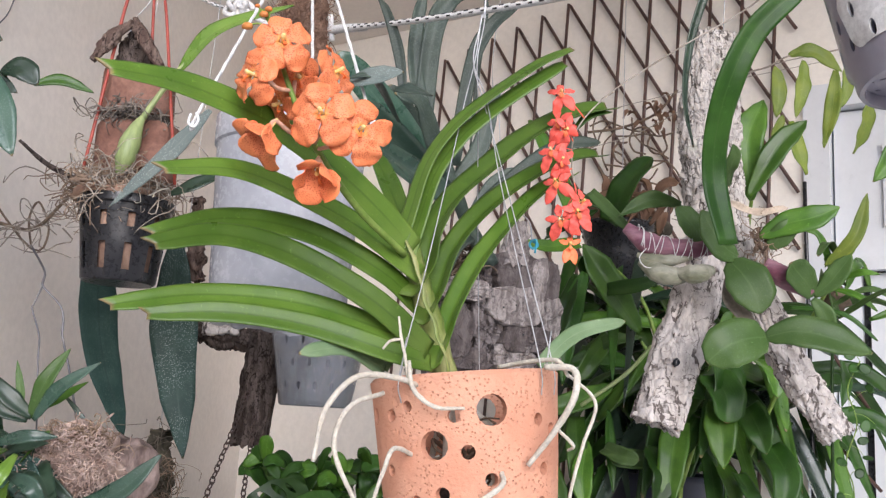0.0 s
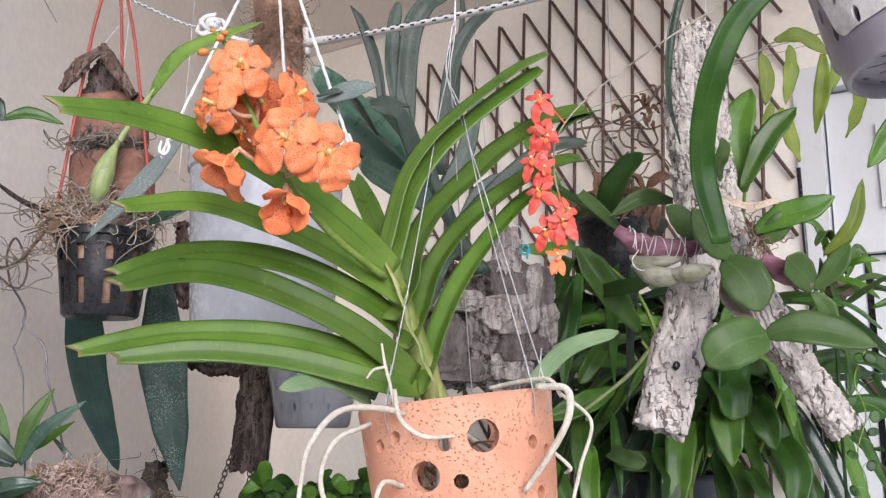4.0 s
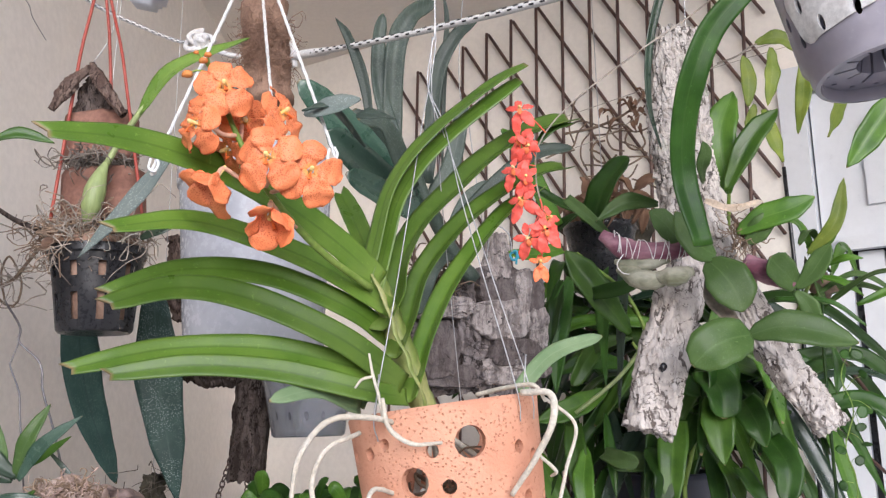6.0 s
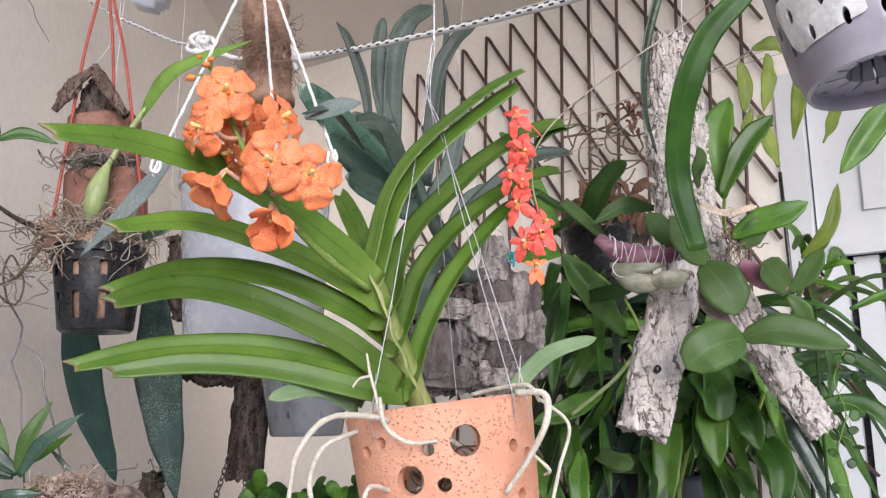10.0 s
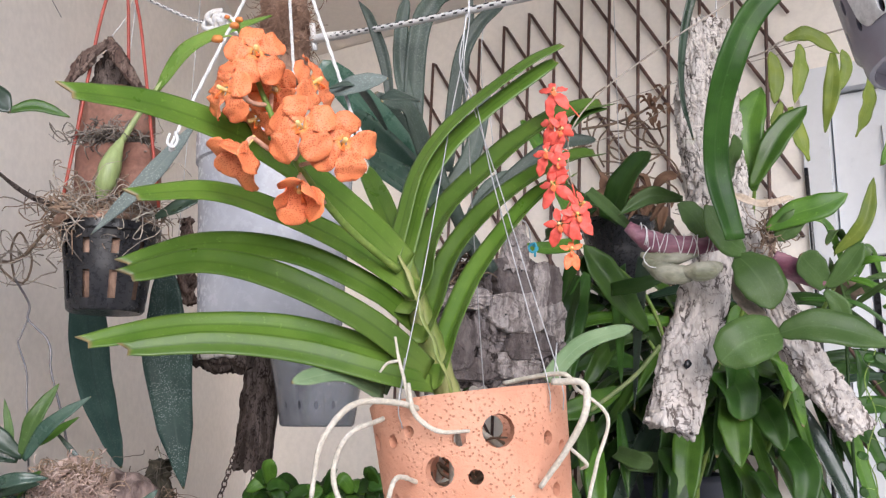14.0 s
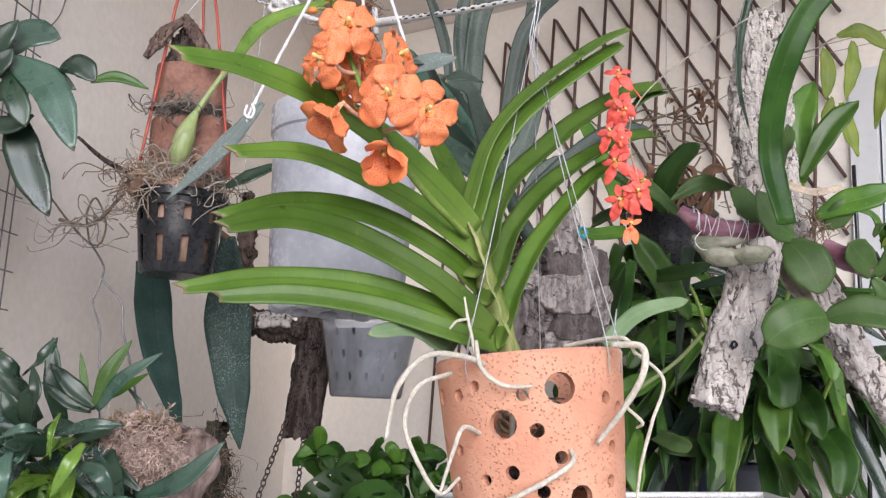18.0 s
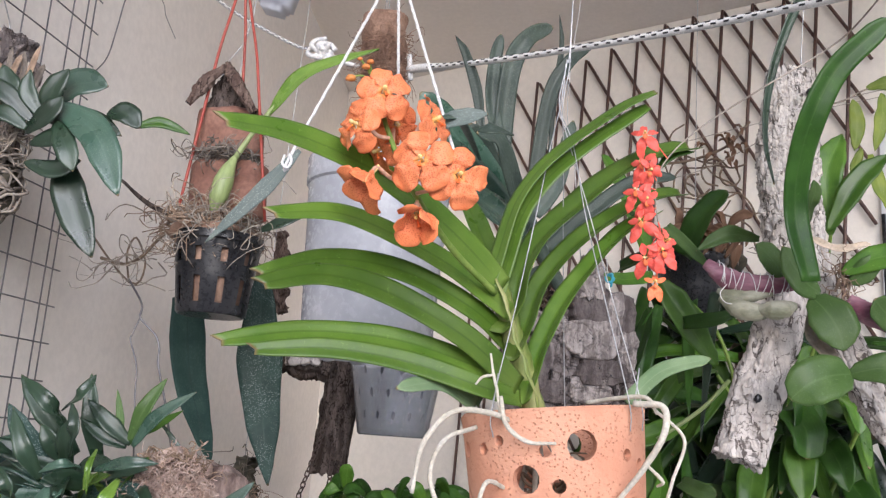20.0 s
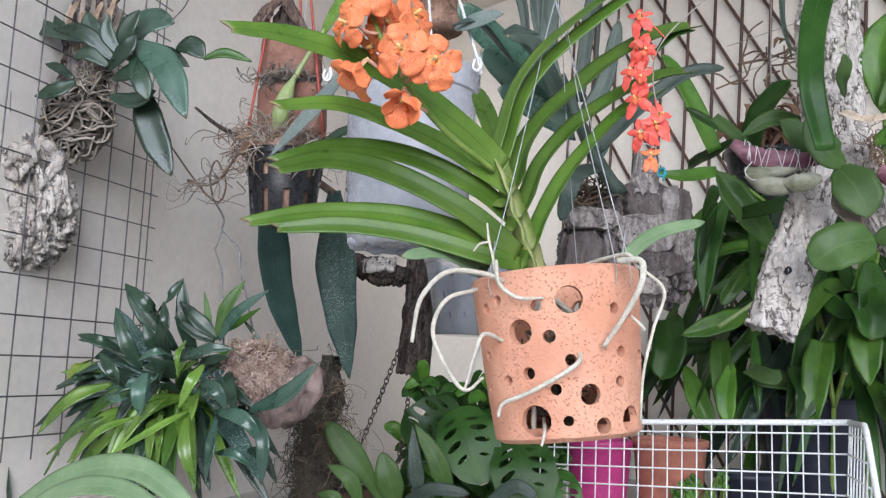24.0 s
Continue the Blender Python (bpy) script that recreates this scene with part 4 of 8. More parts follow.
def tepal(shape, length, width, angle, cup, lean=0.12, off=0.002, ruffle=0.065):
    """A petal in the flower's own frame: z looks out of the flower, y up."""
    a = radians(angle)
    d = Vector((math.sin(a), math.cos(a), 0))
    mid = d * math.cos(cup * 0.5) * 0.5 + Vector((0, 0, lean * 0.32 - 0.5 * math.sin(cup * 0.5)))
    pts = [d * off, mid * length, (d * math.cos(cup) - Vector((0, 0, math.sin(cup)))) * length]
    if cup < -0.5:
        z = Vector((0, 0, 1))
        k = math.sin(angle * 1.7)
        pts = [d * off, (d * 0.36 + z * (0.16 + 0.06 * k)) * length, (d * (0.58 + 0.08 * k) + z * 0.52) * length, (d * (0.92 + 0.30 * k) + z * (0.78 - 0.22 * k)) * length]
    return blade(pts, width, (0, 0, 1), shape, 0.22 * math.sin(angle * 0.9 + length * 4000), 0.00022, 16, 8, ruffle, 0.12 * math.sin(angle * 3.7), angle)


def flower_frame(at, facing, roll=0.0):
    z = Vector(facing).normalized()
    x = Vector((0, 0, 1)).cross(z).normalized()
    m = Matrix((x, z.cross(x), z)).transposed().to_4x4()
    return Matrix.Translation(at) @ m @ Matrix.Rotation(radians(roll), 4, "Z")


def vanda_flower(plant, at, facing, size, roll=0.0, stalk=None, cup=0.0):
    m = flower_frame(at, facing, roll)
    core = join([tube([(0, 0, -0.012), (0, 0, 0), (0, 0.001, 0.006)], [0.0013, 0.0014, 0.0016], 8, 8), ball((0, 0.0012, 0.0058), 0.0016, 10, 6, 0, 0, (1, 0.9, 0.8))])
    ob = part("flower", moved(core, m), M_COLUMN, plant, "orange flower with dark orange netting")
    for ang, shp, ln, wd in ((0, "vanda", 1.0, 0.84), (70, "vanda", 1.0, 0.90), (-70, "vanda", 1.0, 0.90), (142, "vanda", 1.12, 1.02), (-142, "vanda", 1.12, 1.02)):
        k = math.sin(ang * 1.3 + roll * 0.7 + size * 9000)
        part("petal", moved(tepal(shp, size * ln * (1 + 0.06 * k), size * wd * (1.15 if cup < -0.5 else 1), ang + 7 * k, cup + 0.08 + 0.16 * k, 0.30, 0.002, 0.065 if cup > -0.5 else 0.045), m), M_PETAL, ob)
    lip = blade([(0, -0.001, 0.003), (0, -0.006, 0.008), (0, -size * 0.30, 0.005)], size * 0.17, (0, 0.3, 1), "spoon", 0.3, 0.0005, 8, 4)
    part("lip", moved(lip, m), M_LIP, ob)
    if stalk:
        back = m @ Vector((0, 0, -0.01))
        part("pedicel", tube([stalk, Vector(stalk).lerp(back, 0.55) + Vector((0, 0, -0.003)), back, m @ Vector((0, 0, -0.001))], 0.0016, 14, 7), M_PEDICEL, ob)


SPIKE = ((-0.006, 0.680, 1.644), (-0.037, 0.625, 1.666), (-0.065, 0.590, 1.700), (-0.084, 0.575, 1.737), (-0.103, 0.565, 1.789))
part("flower_spike", tube(SPIKE, [0.0028, 0.0026, 0.0022, 0.0012], 40, 9, 0.1), M_STALK, vanda, "green flower spike")
spine = smooth_path(SPIKE, 41)
FLOWERS = (
    ((-0.056, 0.548, 1.713), (-0.10, -1, -0.05), 0.0218, 4, 21, 0.0),
    ((-0.030, 0.555, 1.705), (0.30, -1, -0.18), 0.0212, -14, 20, 0.05),
    ((-0.088, 0.555, 1.765), (0.28, -0.9, 0.10), 0.0200, 12, 33, 0.05),
    ((-0.105, 0.552, 1.739), (-0.62, -0.78, -0.12), 0.0190, -12, 30, 0.08),
    ((-0.053, 0.572, 1.751), (0.88, -0.40, 0.15), 0.0205, 0, 27, 0.10),
    ((-0.094, 0.560, 1.703), (-0.40, -0.42, -0.80), 0.0180, 34, 22, -1.0),
    ((-0.060, 0.572, 1.681), (0.10, -0.50, -0.86), 0.0182, 24, 14, -1.0),
    ((-0.083, 0.590, 1.754), (0.3, -0.6, -0.5), 0.0175, 20, 29, 0.1),
    ((-0.094, 0.590, 1.733), (-0.6, -0.5, -0.6), 0.0185, 30, 28, -0.1),
    ((-0.103, 0.580, 1.762), (-0.8, -0.2, 0.3), 0.0165, 5, 34, 0.15),
)
for at, facing, size, roll, k, cup in FLOWERS:
    vanda_flower(vanda, at, facing, size, roll, spine[k], cup)
for at, r in (((-0.101, 0.560, 1.790), 0.0022), ((-0.114, 0.558, 1.776), 0.0032), ((-0.109, 0.560, 1.792), 0.0016), ((-0.104, 0.560, 1.786), 0.0026)):
    bud = part("flower_bud", ball(at, r, 10, 7, 0.25, 2, (1.25, 0.8, 0.85)), M_BUD, vanda)
    part("pedicel", tube([spine[38], spine[39].lerp(Vector(at), 0.5), at], 0.0007, 8, 6), M_STALK, bud)


# ---- hanging containers ----
def turned_pot(profile_r, height, wall, floor_at=0.0):
    """A tapered pot's closed profile from radii at foot and rim, with a rolled rim."""
    r0, r1 = profile_r
    return [(r0 - 0.003, floor_at), (r0, 0.003), (r0 + (r1 - r0) * 0.5, height * 0.5), (r1, height - 0.012), (r1 + 0.003, height - 0.010), (r1 + 0.003, height - 0.001), (r1 + 0.001, height),
            (r1 - wall, height - 0.001), (r1 - wall, height - 0.012), (r0 - wall, wall), (0.002, wall), (0.002, floor_at)]


def hang(ob, pts, r, material, name="hanging_wire", label="", n=24):
    return part(name, tube(pts, r, n, 6), material, ob, label)


def twisted(pts, r, n=60, strands=3, pitch=0.02):
    """A laid cord of three strands."""
    path = smooth_path(pts, n)
    length = sum((b - a).length for a, b in zip(path, path[1:]))
    tan = tangents(path)
    out = []
    for k in range(strands):
        line = []
        side = tan[0].orthogonal().normalized()
        for i, (p, t) in enumerate(zip(path, tan)):
            side = (side - t * side.dot(t)).normalized()
            a = 2 * math.pi * (k / strands + i / (n - 1) * length / pitch)
            line.append(p + (side * math.cos(a) + t.cross(side) * math.sin(a)) * r * 0.5)
        out.append(tube(line, r * 0.56, n * 2, 5))
    return join(out)


# frosted bucket
B_TOP, B_LOW = Vector((-0.161, 0.870, 1.805)), Vector((-0.144, 0.870, 1.604))
B_H = B_TOP.z - B_LOW.z
bucket = thing("plastic_bucket", B_LOW, "large frosted grey plastic bucket pot hung on white cords", "bucket")
wave_prof = [(0.060, -0.006), (0.066, 0.0), (0.068, 0.01), (0.072, B_H * 0.5), (0.075, B_H - 0.03), (0.0775, B_H - 0.028), (0.078, B_H - 0.002), (0.0765, B_H), (0.0745, B_H - 0.002), (0.0735, B_H - 0.03), (0.0645, 0.004), (0.002, 0.004), (0.002, 0.0), (0.050, 0.0)]
vents = [drill(B_LOW + Vector((0.045 * math.cos(k * 0.9), 0.045 * math.sin(k * 0.9), 0.0)), Vector((0.01, 0.0, 1)), 0.0035, 0.05, 1.0, 10) for k in range(7)]
part("bucket_wall", carve("bucket_wall", lathe(wave_prof, 64, B_LOW, 0.006), vents, M_FROST, BASE[bucket.name]), M_FROST, bucket)
for k in range(10):
    a = k * 0.628
    part("foot", ball(B_LOW + Vector((0.058 * math.cos(a), 0.058 * math.sin(a), -0.002)), 0.011, 12, 8, 0.1, k, (1, 1, 0.6)), M_FROST, bucket)
B_APEX = Vector((-0.145, 0.870, 2.046))
for hx in ((-0.241, 0.850, 1.769), (-0.060, 0.840, 1.770), (-0.135, 0.930, 1.843)):
    q = Vector(hx)
    q.z = B_TOP.z - 0.002
    part("hanging_cord", twisted([q + Vector((0, 0, -0.012)), q, q.lerp(B_APEX, 0.5), q.lerp(B_APEX, 0.85), q.lerp(B_APEX, 0.97), B_APEX + Vector((0, 0, 0.01)), B_APEX + Vector((0, 0, 0.06)), Vector((B_APEX.x, B_APEX.y, roof(B_APEX.x, B_APEX.y)))], 0.0019, 70), M_ROPE, bucket, "white twisted hanging cord")
    part("hook", tube([q + Vector((-0.004, -0.003, 0.003)), q + Vector((-0.005, -0.005, -0.007)), q + Vector((0.001, -0.005, -0.011)), q + Vector((0.004, -0.003, -0.003)), q + Vector((0.001, -0.002, 0.005))], 0.0015, 18, 7), M_WHITEWIRE, bucket, "white plastic hook")

# clear pot below it
C_TOP, C_LOW = Vector((-0.200, 1.370, 1.648)), Vector((-0.184, 1.370, 1.520))
clear_pot = thing("clear_pot", C_LOW, "clear slotted plastic orchid pot hung behind the bucket", "plant pot")
C_H = C_TOP.z - C_LOW.z
slots = [drill(C_LOW + Vector((0.064 * math.cos(a), 0.064 * math.sin(a), C_H * h)), Vector((math.cos(a), math.sin(a), 0)), 0.0062, 0.03, 0.42, 10) for h in (0.24, 0.50, 0.76) for a in [k * 0.419 + h for k in range(15)]]
part("pot_wall", carve("pot_wall", lathe(turned_pot((0.055, 0.075), C_H, 0.0022), 48, C_LOW), slots, M_CLEAR, BASE[clear_pot.name]), M_CLEAR, clear_pot)
for a in (0.4, 2.5, 4.6):
    hang(clear_pot, [C_TOP + Vector((0.07 * math.cos(a), 0.07 * math.sin(a), -0.004)), (-0.239, 1.400, 1.833), (-0.254, 1.400, 2.123), (Vector((-0.254, 1.400, 2.123)).x, 1.4, roof(Vector((-0.254, 1.400, 2.123)).x, 1.4))], 0.0006, M_STEEL)
part("potting_mix", lathe([(0.040, 0.006), (0.049, 0.012), (0.062, C_H * 0.80), (0.002, C_H * 0.84), (0.002, 0.006)], 36, C_LOW, 0.03), M_CHARMIX, clear_pot, "dark charcoal mix with painted pale sheen streaks")
tangle("root_filling", fibres(C_LOW + Vector((0, 0, 0.06)), (0.03, 0.03, 0.03), 40, 0.04, 0.0015, 31), M_DRYROOT, clear_pot)

# slotted black pot with a mounted clay block and its orchid
K_TOP, K_LOW = Vector((-0.379, 1.020, 1.750)), Vector((-0.369, 1.020, 1.650))
K_H = K_TOP.z - K_LOW.z
black_pot = thing("black_pot", K_LOW, "slotted black plastic pot with brown fibre, hung on red cords", "plant pot")
slots = []
for h, half in ((0.70, 0.0085), (0.28, 0.0155)):
    for k in range(10):
        a = k * 0.6283 + 0.2
        d = Vector((math.cos(a), math.sin(a), 0))
        r = 0.0425 + 0.0105 * h
        turn = Matrix.Translation(K_LOW + d * r + Vector((0, 0, K_H * h))) @ Matrix.Rotation(a, 4, "Z")
        slots.append(moved(box((-0.01, -0.0042, -half), (0.01, 0.0042, half), 0), turn))
part("pot_wall", carve("pot_wall", lathe(turned_pot((0.0425, 0.0530), K_H, 0.0022), 64, K_LOW), slots, M_BLACK, BASE[black_pot.name]), M_BLACK, black_pot)
part("fibre_filling", lathe([(0.0365, 0.004), (0.0465, K_H), (0.030, K_H + 0.008), (0.002, K_H + 0.008), (0.002, 0.004)], 32, K_LOW, 0.02), M_FIBRE, black_pot, "brown coconut fibre")
tangle("fibre_collar", fibres(K_TOP + Vector((0, 0, 0.012)), (0.050, 0.044, 0.016), 460, 0.07, 0.0010, 5), M_DRYROOT, black_pot, "tangled dry brown roots")
tangle("pale_rootlet", fibres(K_TOP + Vector((0.01, -0.01, 0.004)), (0.060, 0.04, 0.018), 170, 0.09, 0.0008, 6), M_PALEROOT, black_pot, "pale loose rootlets")
R_APEX = Vector((-0.383, 1.030, 2.186))
for foot in ((-0.419, 1.000, 1.781), (-0.370, 1.060, 1.848), (-0.307, 1.000, 1.766)):
    hang(black_pot, [foot, Vector(foot).lerp(R_APEX, 0.5), R_APEX, Vector((R_APEX.x, R_APEX.y, roof(R_APEX.x, R_APEX.y)))], 0.0021, M_REDCORD, "hanging_cord", "red plastic hanging cord")

part("coir_filling", ball(K_TOP + Vector((0, 0, 0.002)), 0.05, 28, 12, 0.25, 3, (1.06, 1.06, 0.34)), M_FIBRE, black_pot, "brown coir filling")


def shard(at, w0, w1, h, d, seed):
    """A piece of broken tile: a flattened round body with flat ends, wider at one end."""
    vs, fs, uv, segs = [], [], [], 40
    ring = ((0, 0.90), (0.02, 0.97), (0.08, 1.0), (0.3, 1.0), (0.55, 1.0), (0.8, 1.0), (0.93, 1.0), (0.98, 0.97), (1, 0.90))
    for u, k in ring:
        for j in range(segs):
            a = 2 * math.pi * j / segs
            c, q = math.cos(a), math.sin(a)
            c, q = math.copysign(abs(c) ** 0.7, c), math.copysign(abs(q) ** 0.7, q)
            n = 1 + 0.05 * noise.noise(Vector((c * 1.3, q * 1.3, u * 2 + seed))) + 0.015 * noise.noise(Vector((c * 6, q * 6, u * 9 + seed)))
            w = (w0 + (w1 - w0) * u) * 0.5 * k * n
            vs.append(Vector(at) + Vector((w * c, d * 0.5 * k * n * q, h * u + 0.004 * noise.noise(Vector((c * 2, q * 2, seed))))))
            uv.append((u, j / segs))
    for i in range(len(ring) - 1):
        for j in range(segs):
            l = (j + 1) % segs
            fs.append((i * segs + j, i * segs + l, (i + 1) * segs + l, (i + 1) * segs + j))
    fs += [tuple(range(segs))[::-1], tuple((len(ring) - 1) * segs + j for j in range(segs))]
    return vs, fs, uv


mount = thing("mounted_orchid", (-0.391, 1.030, 1.777), "orchid on stacked red clay blocks under a bark hood", "orchid")
part("clay_block", shard((-0.371, 1.035, 1.775), 0.098, 0.100, 0.073, 0.062, 4), M_BRICK, mount, "rough red clay block")
part("clay_block", shard((-0.382, 1.045, 1.862), 0.092, 0.086, 0.060, 0.056, 7), M_BRICK, mount)
part("dark_core", shard((-0.378, 1.045, 1.846), 0.080, 0.080, 0.018, 0.045, 8), M_MOSS, mount)
tangle("root_tangle", fibres((-0.377, 1.010, 1.856), (0.042, 0.016, 0.010), 110, 0.045, 0.0009, 8), M_OLDROOT, mount)
tangle("root_tangle", fibres((-0.381, 1.000, 1.766), (0.05, 0.03, 0.014), 110, 0.055, 0.0009, 9), M_DRYROOT, mount)
tangle("pale_root", fibres((-0.364, 0.985, 1.754), (0.05, 0.012, 0.008), 22, 0.05, 0.0010, 12), M_ROOT, mount)
part("bark_hood", bark_body([(-0.390, 1.030, 1.983), (-0.403, 1.005, 1.955), (-0.426, 1.000, 1.918)], (0.012, 0.020, 0.011), 0.009, (0.3, -0.8, 0.4), 3, 0.10, 40, 30), M_WOOD, mount)
part("bark_hood", bark_body([(-0.392, 1.030, 1.983), (-0.370, 1.005, 1.953), (-0.336, 1.000, 1.908)], (0.012, 0.020, 0.010), 0.009, (-0.3, -0.8, 0.4), 5, 0.10, 40, 30), M_WOOD, mount)
part("bark_back", bark_body([(-0.391, 1.034, 1.980), (-0.383, 1.030, 1.912)], (0.010, 0.082), 0.010, (0, -1, 0), 6, 0.3, 24, 24), M_LOG, mount)
part("pseudobulb", tube([(-0.368, 0.985, 1.774), (-0.362, 0.982, 1.798), (-0.357, 0.985, 1.825), (-0.351, 0.990, 1.846)], [0.005, 0.0115, 0.0125, 0.008, 0.0035], 26, 14), M_BULB, mount, "pale green pseudobulb")
part("petiole", tube([(-0.351, 0.990, 1.844), (-0.333, 0.990, 1.877), (-0.305, 0.985, 1.914)], [0.004, 0.0032, 0.004], 14, 8), M_BULB, mount)
part("leaf", blade([(-0.312, 0.985, 1.903), (-0.267, 0.970, 1.949), (-0.176, 0.960, 1.981)], 0.026, (0.2, -0.85, 0.5), "lance", 0.3, 0.001, 18, 6), M_LIME, mount)
part("leaf", blade([(-0.262, 0.960, 1.848), (-0.300, 0.950, 1.792), (-0.361, 0.950, 1.727)], 0.021, (0.3, -0.9, 0.2), "lance", 0.2, 0.001, 18, 6), M_DUSTY, mount, "dusty grey-green narrow leaf")
part("leaf", blade([(-0.312, 1.000, 1.756), (-0.280, 1.000, 1.771), (-0.244, 1.020, 1.796)], 0.020, (0, -0.9, 0.4), "lance", 0.2, 0.001, 14, 6), M_DEEP, mount)
for a, b, c in (((-0.536, 1.050, 1.721), (-0.493, 1.050, 1.716), (-0.442, 1.020, 1.751)),):
    part("dry_root", tube([a, b, c], 0.0022, 12, 6, 0.3), M_TWIG, mount)
tangle("rootlet", fibres((-0.480, 1.040, 1.729), (0.05, 0.02, 0.02), 9, 0.08, 0.0008, 10), M_PALEROOT, mount)
hang(mount, [(-0.411, 1.050, 1.937), (-0.401, 1.050, 1.991), (-0.371, 1.050, 2.070), (-0.372, 1.050, 2.350), (-0.25, 1.05, roof(-0.25, 1.05))], 0.0007, M_STEEL)

# long dusty leaves hanging behind the black pot
long_plant = thing("hanging_leaf_plant", (-0.415, 1.200, 1.723), "pendulous orchid with long dusty speckled leaves", "orchid")
part("leaf", blade([(-0.363, 1.190, 1.732), (-0.351, 1.190, 1.600), (-0.322, 1.190, 1.443)], 0.066, (0.15, -1, 0.1), "lance", 0.12, 0.0012, 26, 8, 0.006), M_GREY, long_plant)
part("leaf", blade([(-0.486, 1.230, 1.700), (-0.465, 1.230, 1.581), (-0.420, 1.230, 1.466)], 0.054, (0.35, -1, 0.1), "taper", 0.3, 0.0012, 26, 8, 0.004), M_MATTE, long_plant, "dark green folded hanging leaf")
part("rhizome", tube([(-0.486, 1.230, 1.696), (-0.430, 1.220, 1.759), (-0.363, 1.190, 1.728)], 0.006, 16, 9, 0.3), M_TWIG, long_plant)
hang(long_plant, [(-0.430, 1.220, 1.759), (-0.450, 1.220, 1.926), (-0.40, 1.22, roof(-0.40, 1.22))], 0.0006, M_STEEL)

# fibre-covered post, dotted rope, log, bark pieces
post = thing("fibre_post", (-0.215, 1.280, 1.967), "short post wrapped in brown coconut fibre, held by the rope", "plant post")
part("post_core", tube([(-0.227, 1.280, 2.016), (-0.233, 1.280, 2.103), (-0.238, 1.280, 2.178)], 0.036, 16, 20, 0.15), M_FIBRE, post)
tangle("loose_fibre", fibres((-0.230, 1.262, 2.096), (0.034, 0.026, 0.060), 900, 0.05, 0.0006, 12), M_FIBRE, post)
rope_run = [(-0.181, 1.250, 2.080), (-0.051, 1.120, 2.040), (0.102, 0.980, 2.006), (0.227, 0.860, 1.981), (0.353, 0.700, 1.943)]
rope = thing("dotted_rope", rope_run[0], "white braided rope with black flecks strung across the corner", "rope")


def fleck_rope(run, r, label, n, material=M_ROPE):
    path = smooth_path(run, n)
    seg = part("rope_run", tube(run, r, n, 9, 0.12), material, rope, label)
    tan = tangents(path)
    for i in range(1, n - 1):
        t = tan[i]
        side = (Vector((0, -1, 0.5)) - t * Vector((0, -1, 0.5)).dot(t)).normalized()
        for s, e in ((side, 0.0), ((side + t.cross(side) * 1.4).normalized(), 0.5), ((side - t.cross(side) * 1.4).normalized(), 0.5)):
            p = path[i].lerp(path[i + 1], e)
            part("fleck", tube([p + s * r * 0.86 - t * r * 0.8, p + s * r * 0.94 + t * r * 0.8], r * 0.3, 3, 5), M_FLECK, seg)


fleck_rope(rope_run, 0.0042, "white rope with black flecks", 44)
part("whipped_end", tube([(-0.186, 1.250, 2.079), (-0.161, 1.230, 2.074), (-0.126, 1.200, 2.064)], [0.0062, 0.0068, 0.0058], 10, 12), M_ROPE, rope, "rope end bound in white")
part("end_collar", tube([(-0.187, 1.250, 2.103), (-0.182, 1.250, 2.062)], 0.0042, 5, 10), M_ROPE, rope)
fleck_rope([(-0.321, 1.270, 2.116), (-0.365, 1.270, 2.119), (-0.416, 1.240, 2.133), (-0.461, 1.200, 2.146), (-0.498, 1.150, 2.164)], 0.0028, "thin flecked cord", 26, M_ROPE)
for k in range(4):
    c = Vector((-0.332, 1.270, 2.114)) + Vector((0.009 * math.cos(k * 1.7), -0.006, 0.009 * math.sin(k * 1.7)))
    part("knot", tube([c + Vector((0.014 * math.cos(a + k), 0.008 * math.sin(2 * a), 0.012 * math.sin(a + k))) for a in (0, 1.3, 2.6, 3.9, 5.2)], 0.0042, 22, 8), M_ROPE, rope)
part("rope_run", tube([(-0.321, 1.270, 2.109), (-0.286, 1.270, 2.094), (-0.242, 1.270, 2.088)], 0.004, 10, 9), M_ROPE, rope)

log = thing("bark_log", (-0.284, 1.430, 1.453), "dark rough bark log hanging by the wall", "log")
part("log_body", bark_body([(-0.282, 1.430, 1.697), (-0.283, 1.430, 1.587), (-0.294, 1.430, 1.453)], (0.058, 0.060, 0.058), 0.05, (0, -1, 0), 11, 0.08, 120, 70), M_LOG, log, flat=True)
hang(log, [(-0.281, 1.430, 1.692), (-0.264, 1.430, 1.840), (-0.267, 1.430, 2.135), (Vector((-0.267, 1.430, 2.135)).x, 1.43, roof(Vector((-0.267, 1.430, 2.135)).x, 1.43))], 0.0008, M_STEEL)
piece = thing("bark_piece", (-0.311, 1.300, 1.611), "short dark piece of bark with a pale cut face", "bark")
part("bark_body", bark_body([(-0.368, 1.300, 1.629), (-0.316, 1.300, 1.617), (-0.271, 1.300, 1.613)], (0.040, 0.046, 0.030), 0.05, (0, -1, 0), 13, 0.3, 40, 30), M_LOG, piece)
part("cut_face", bark_body([(-0.340, 1.275, 1.625), (-0.285, 1.275, 1.627)], (0.026, 0.028), 0.01, (0, -1, 0), 14, 0.25, 24, 20), M_BARK, piece, "pale grey broken face")
part("bark_strip", bark_body([(-0.357, 1.290, 1.691), (-0.369, 1.290, 1.751), (-0.372, 1.290, 1.820)], (0.022, 0.03, 0.02), 0.02, (0, -1, 0), 15, 0.4, 30, 20), M_WOOD, piece)
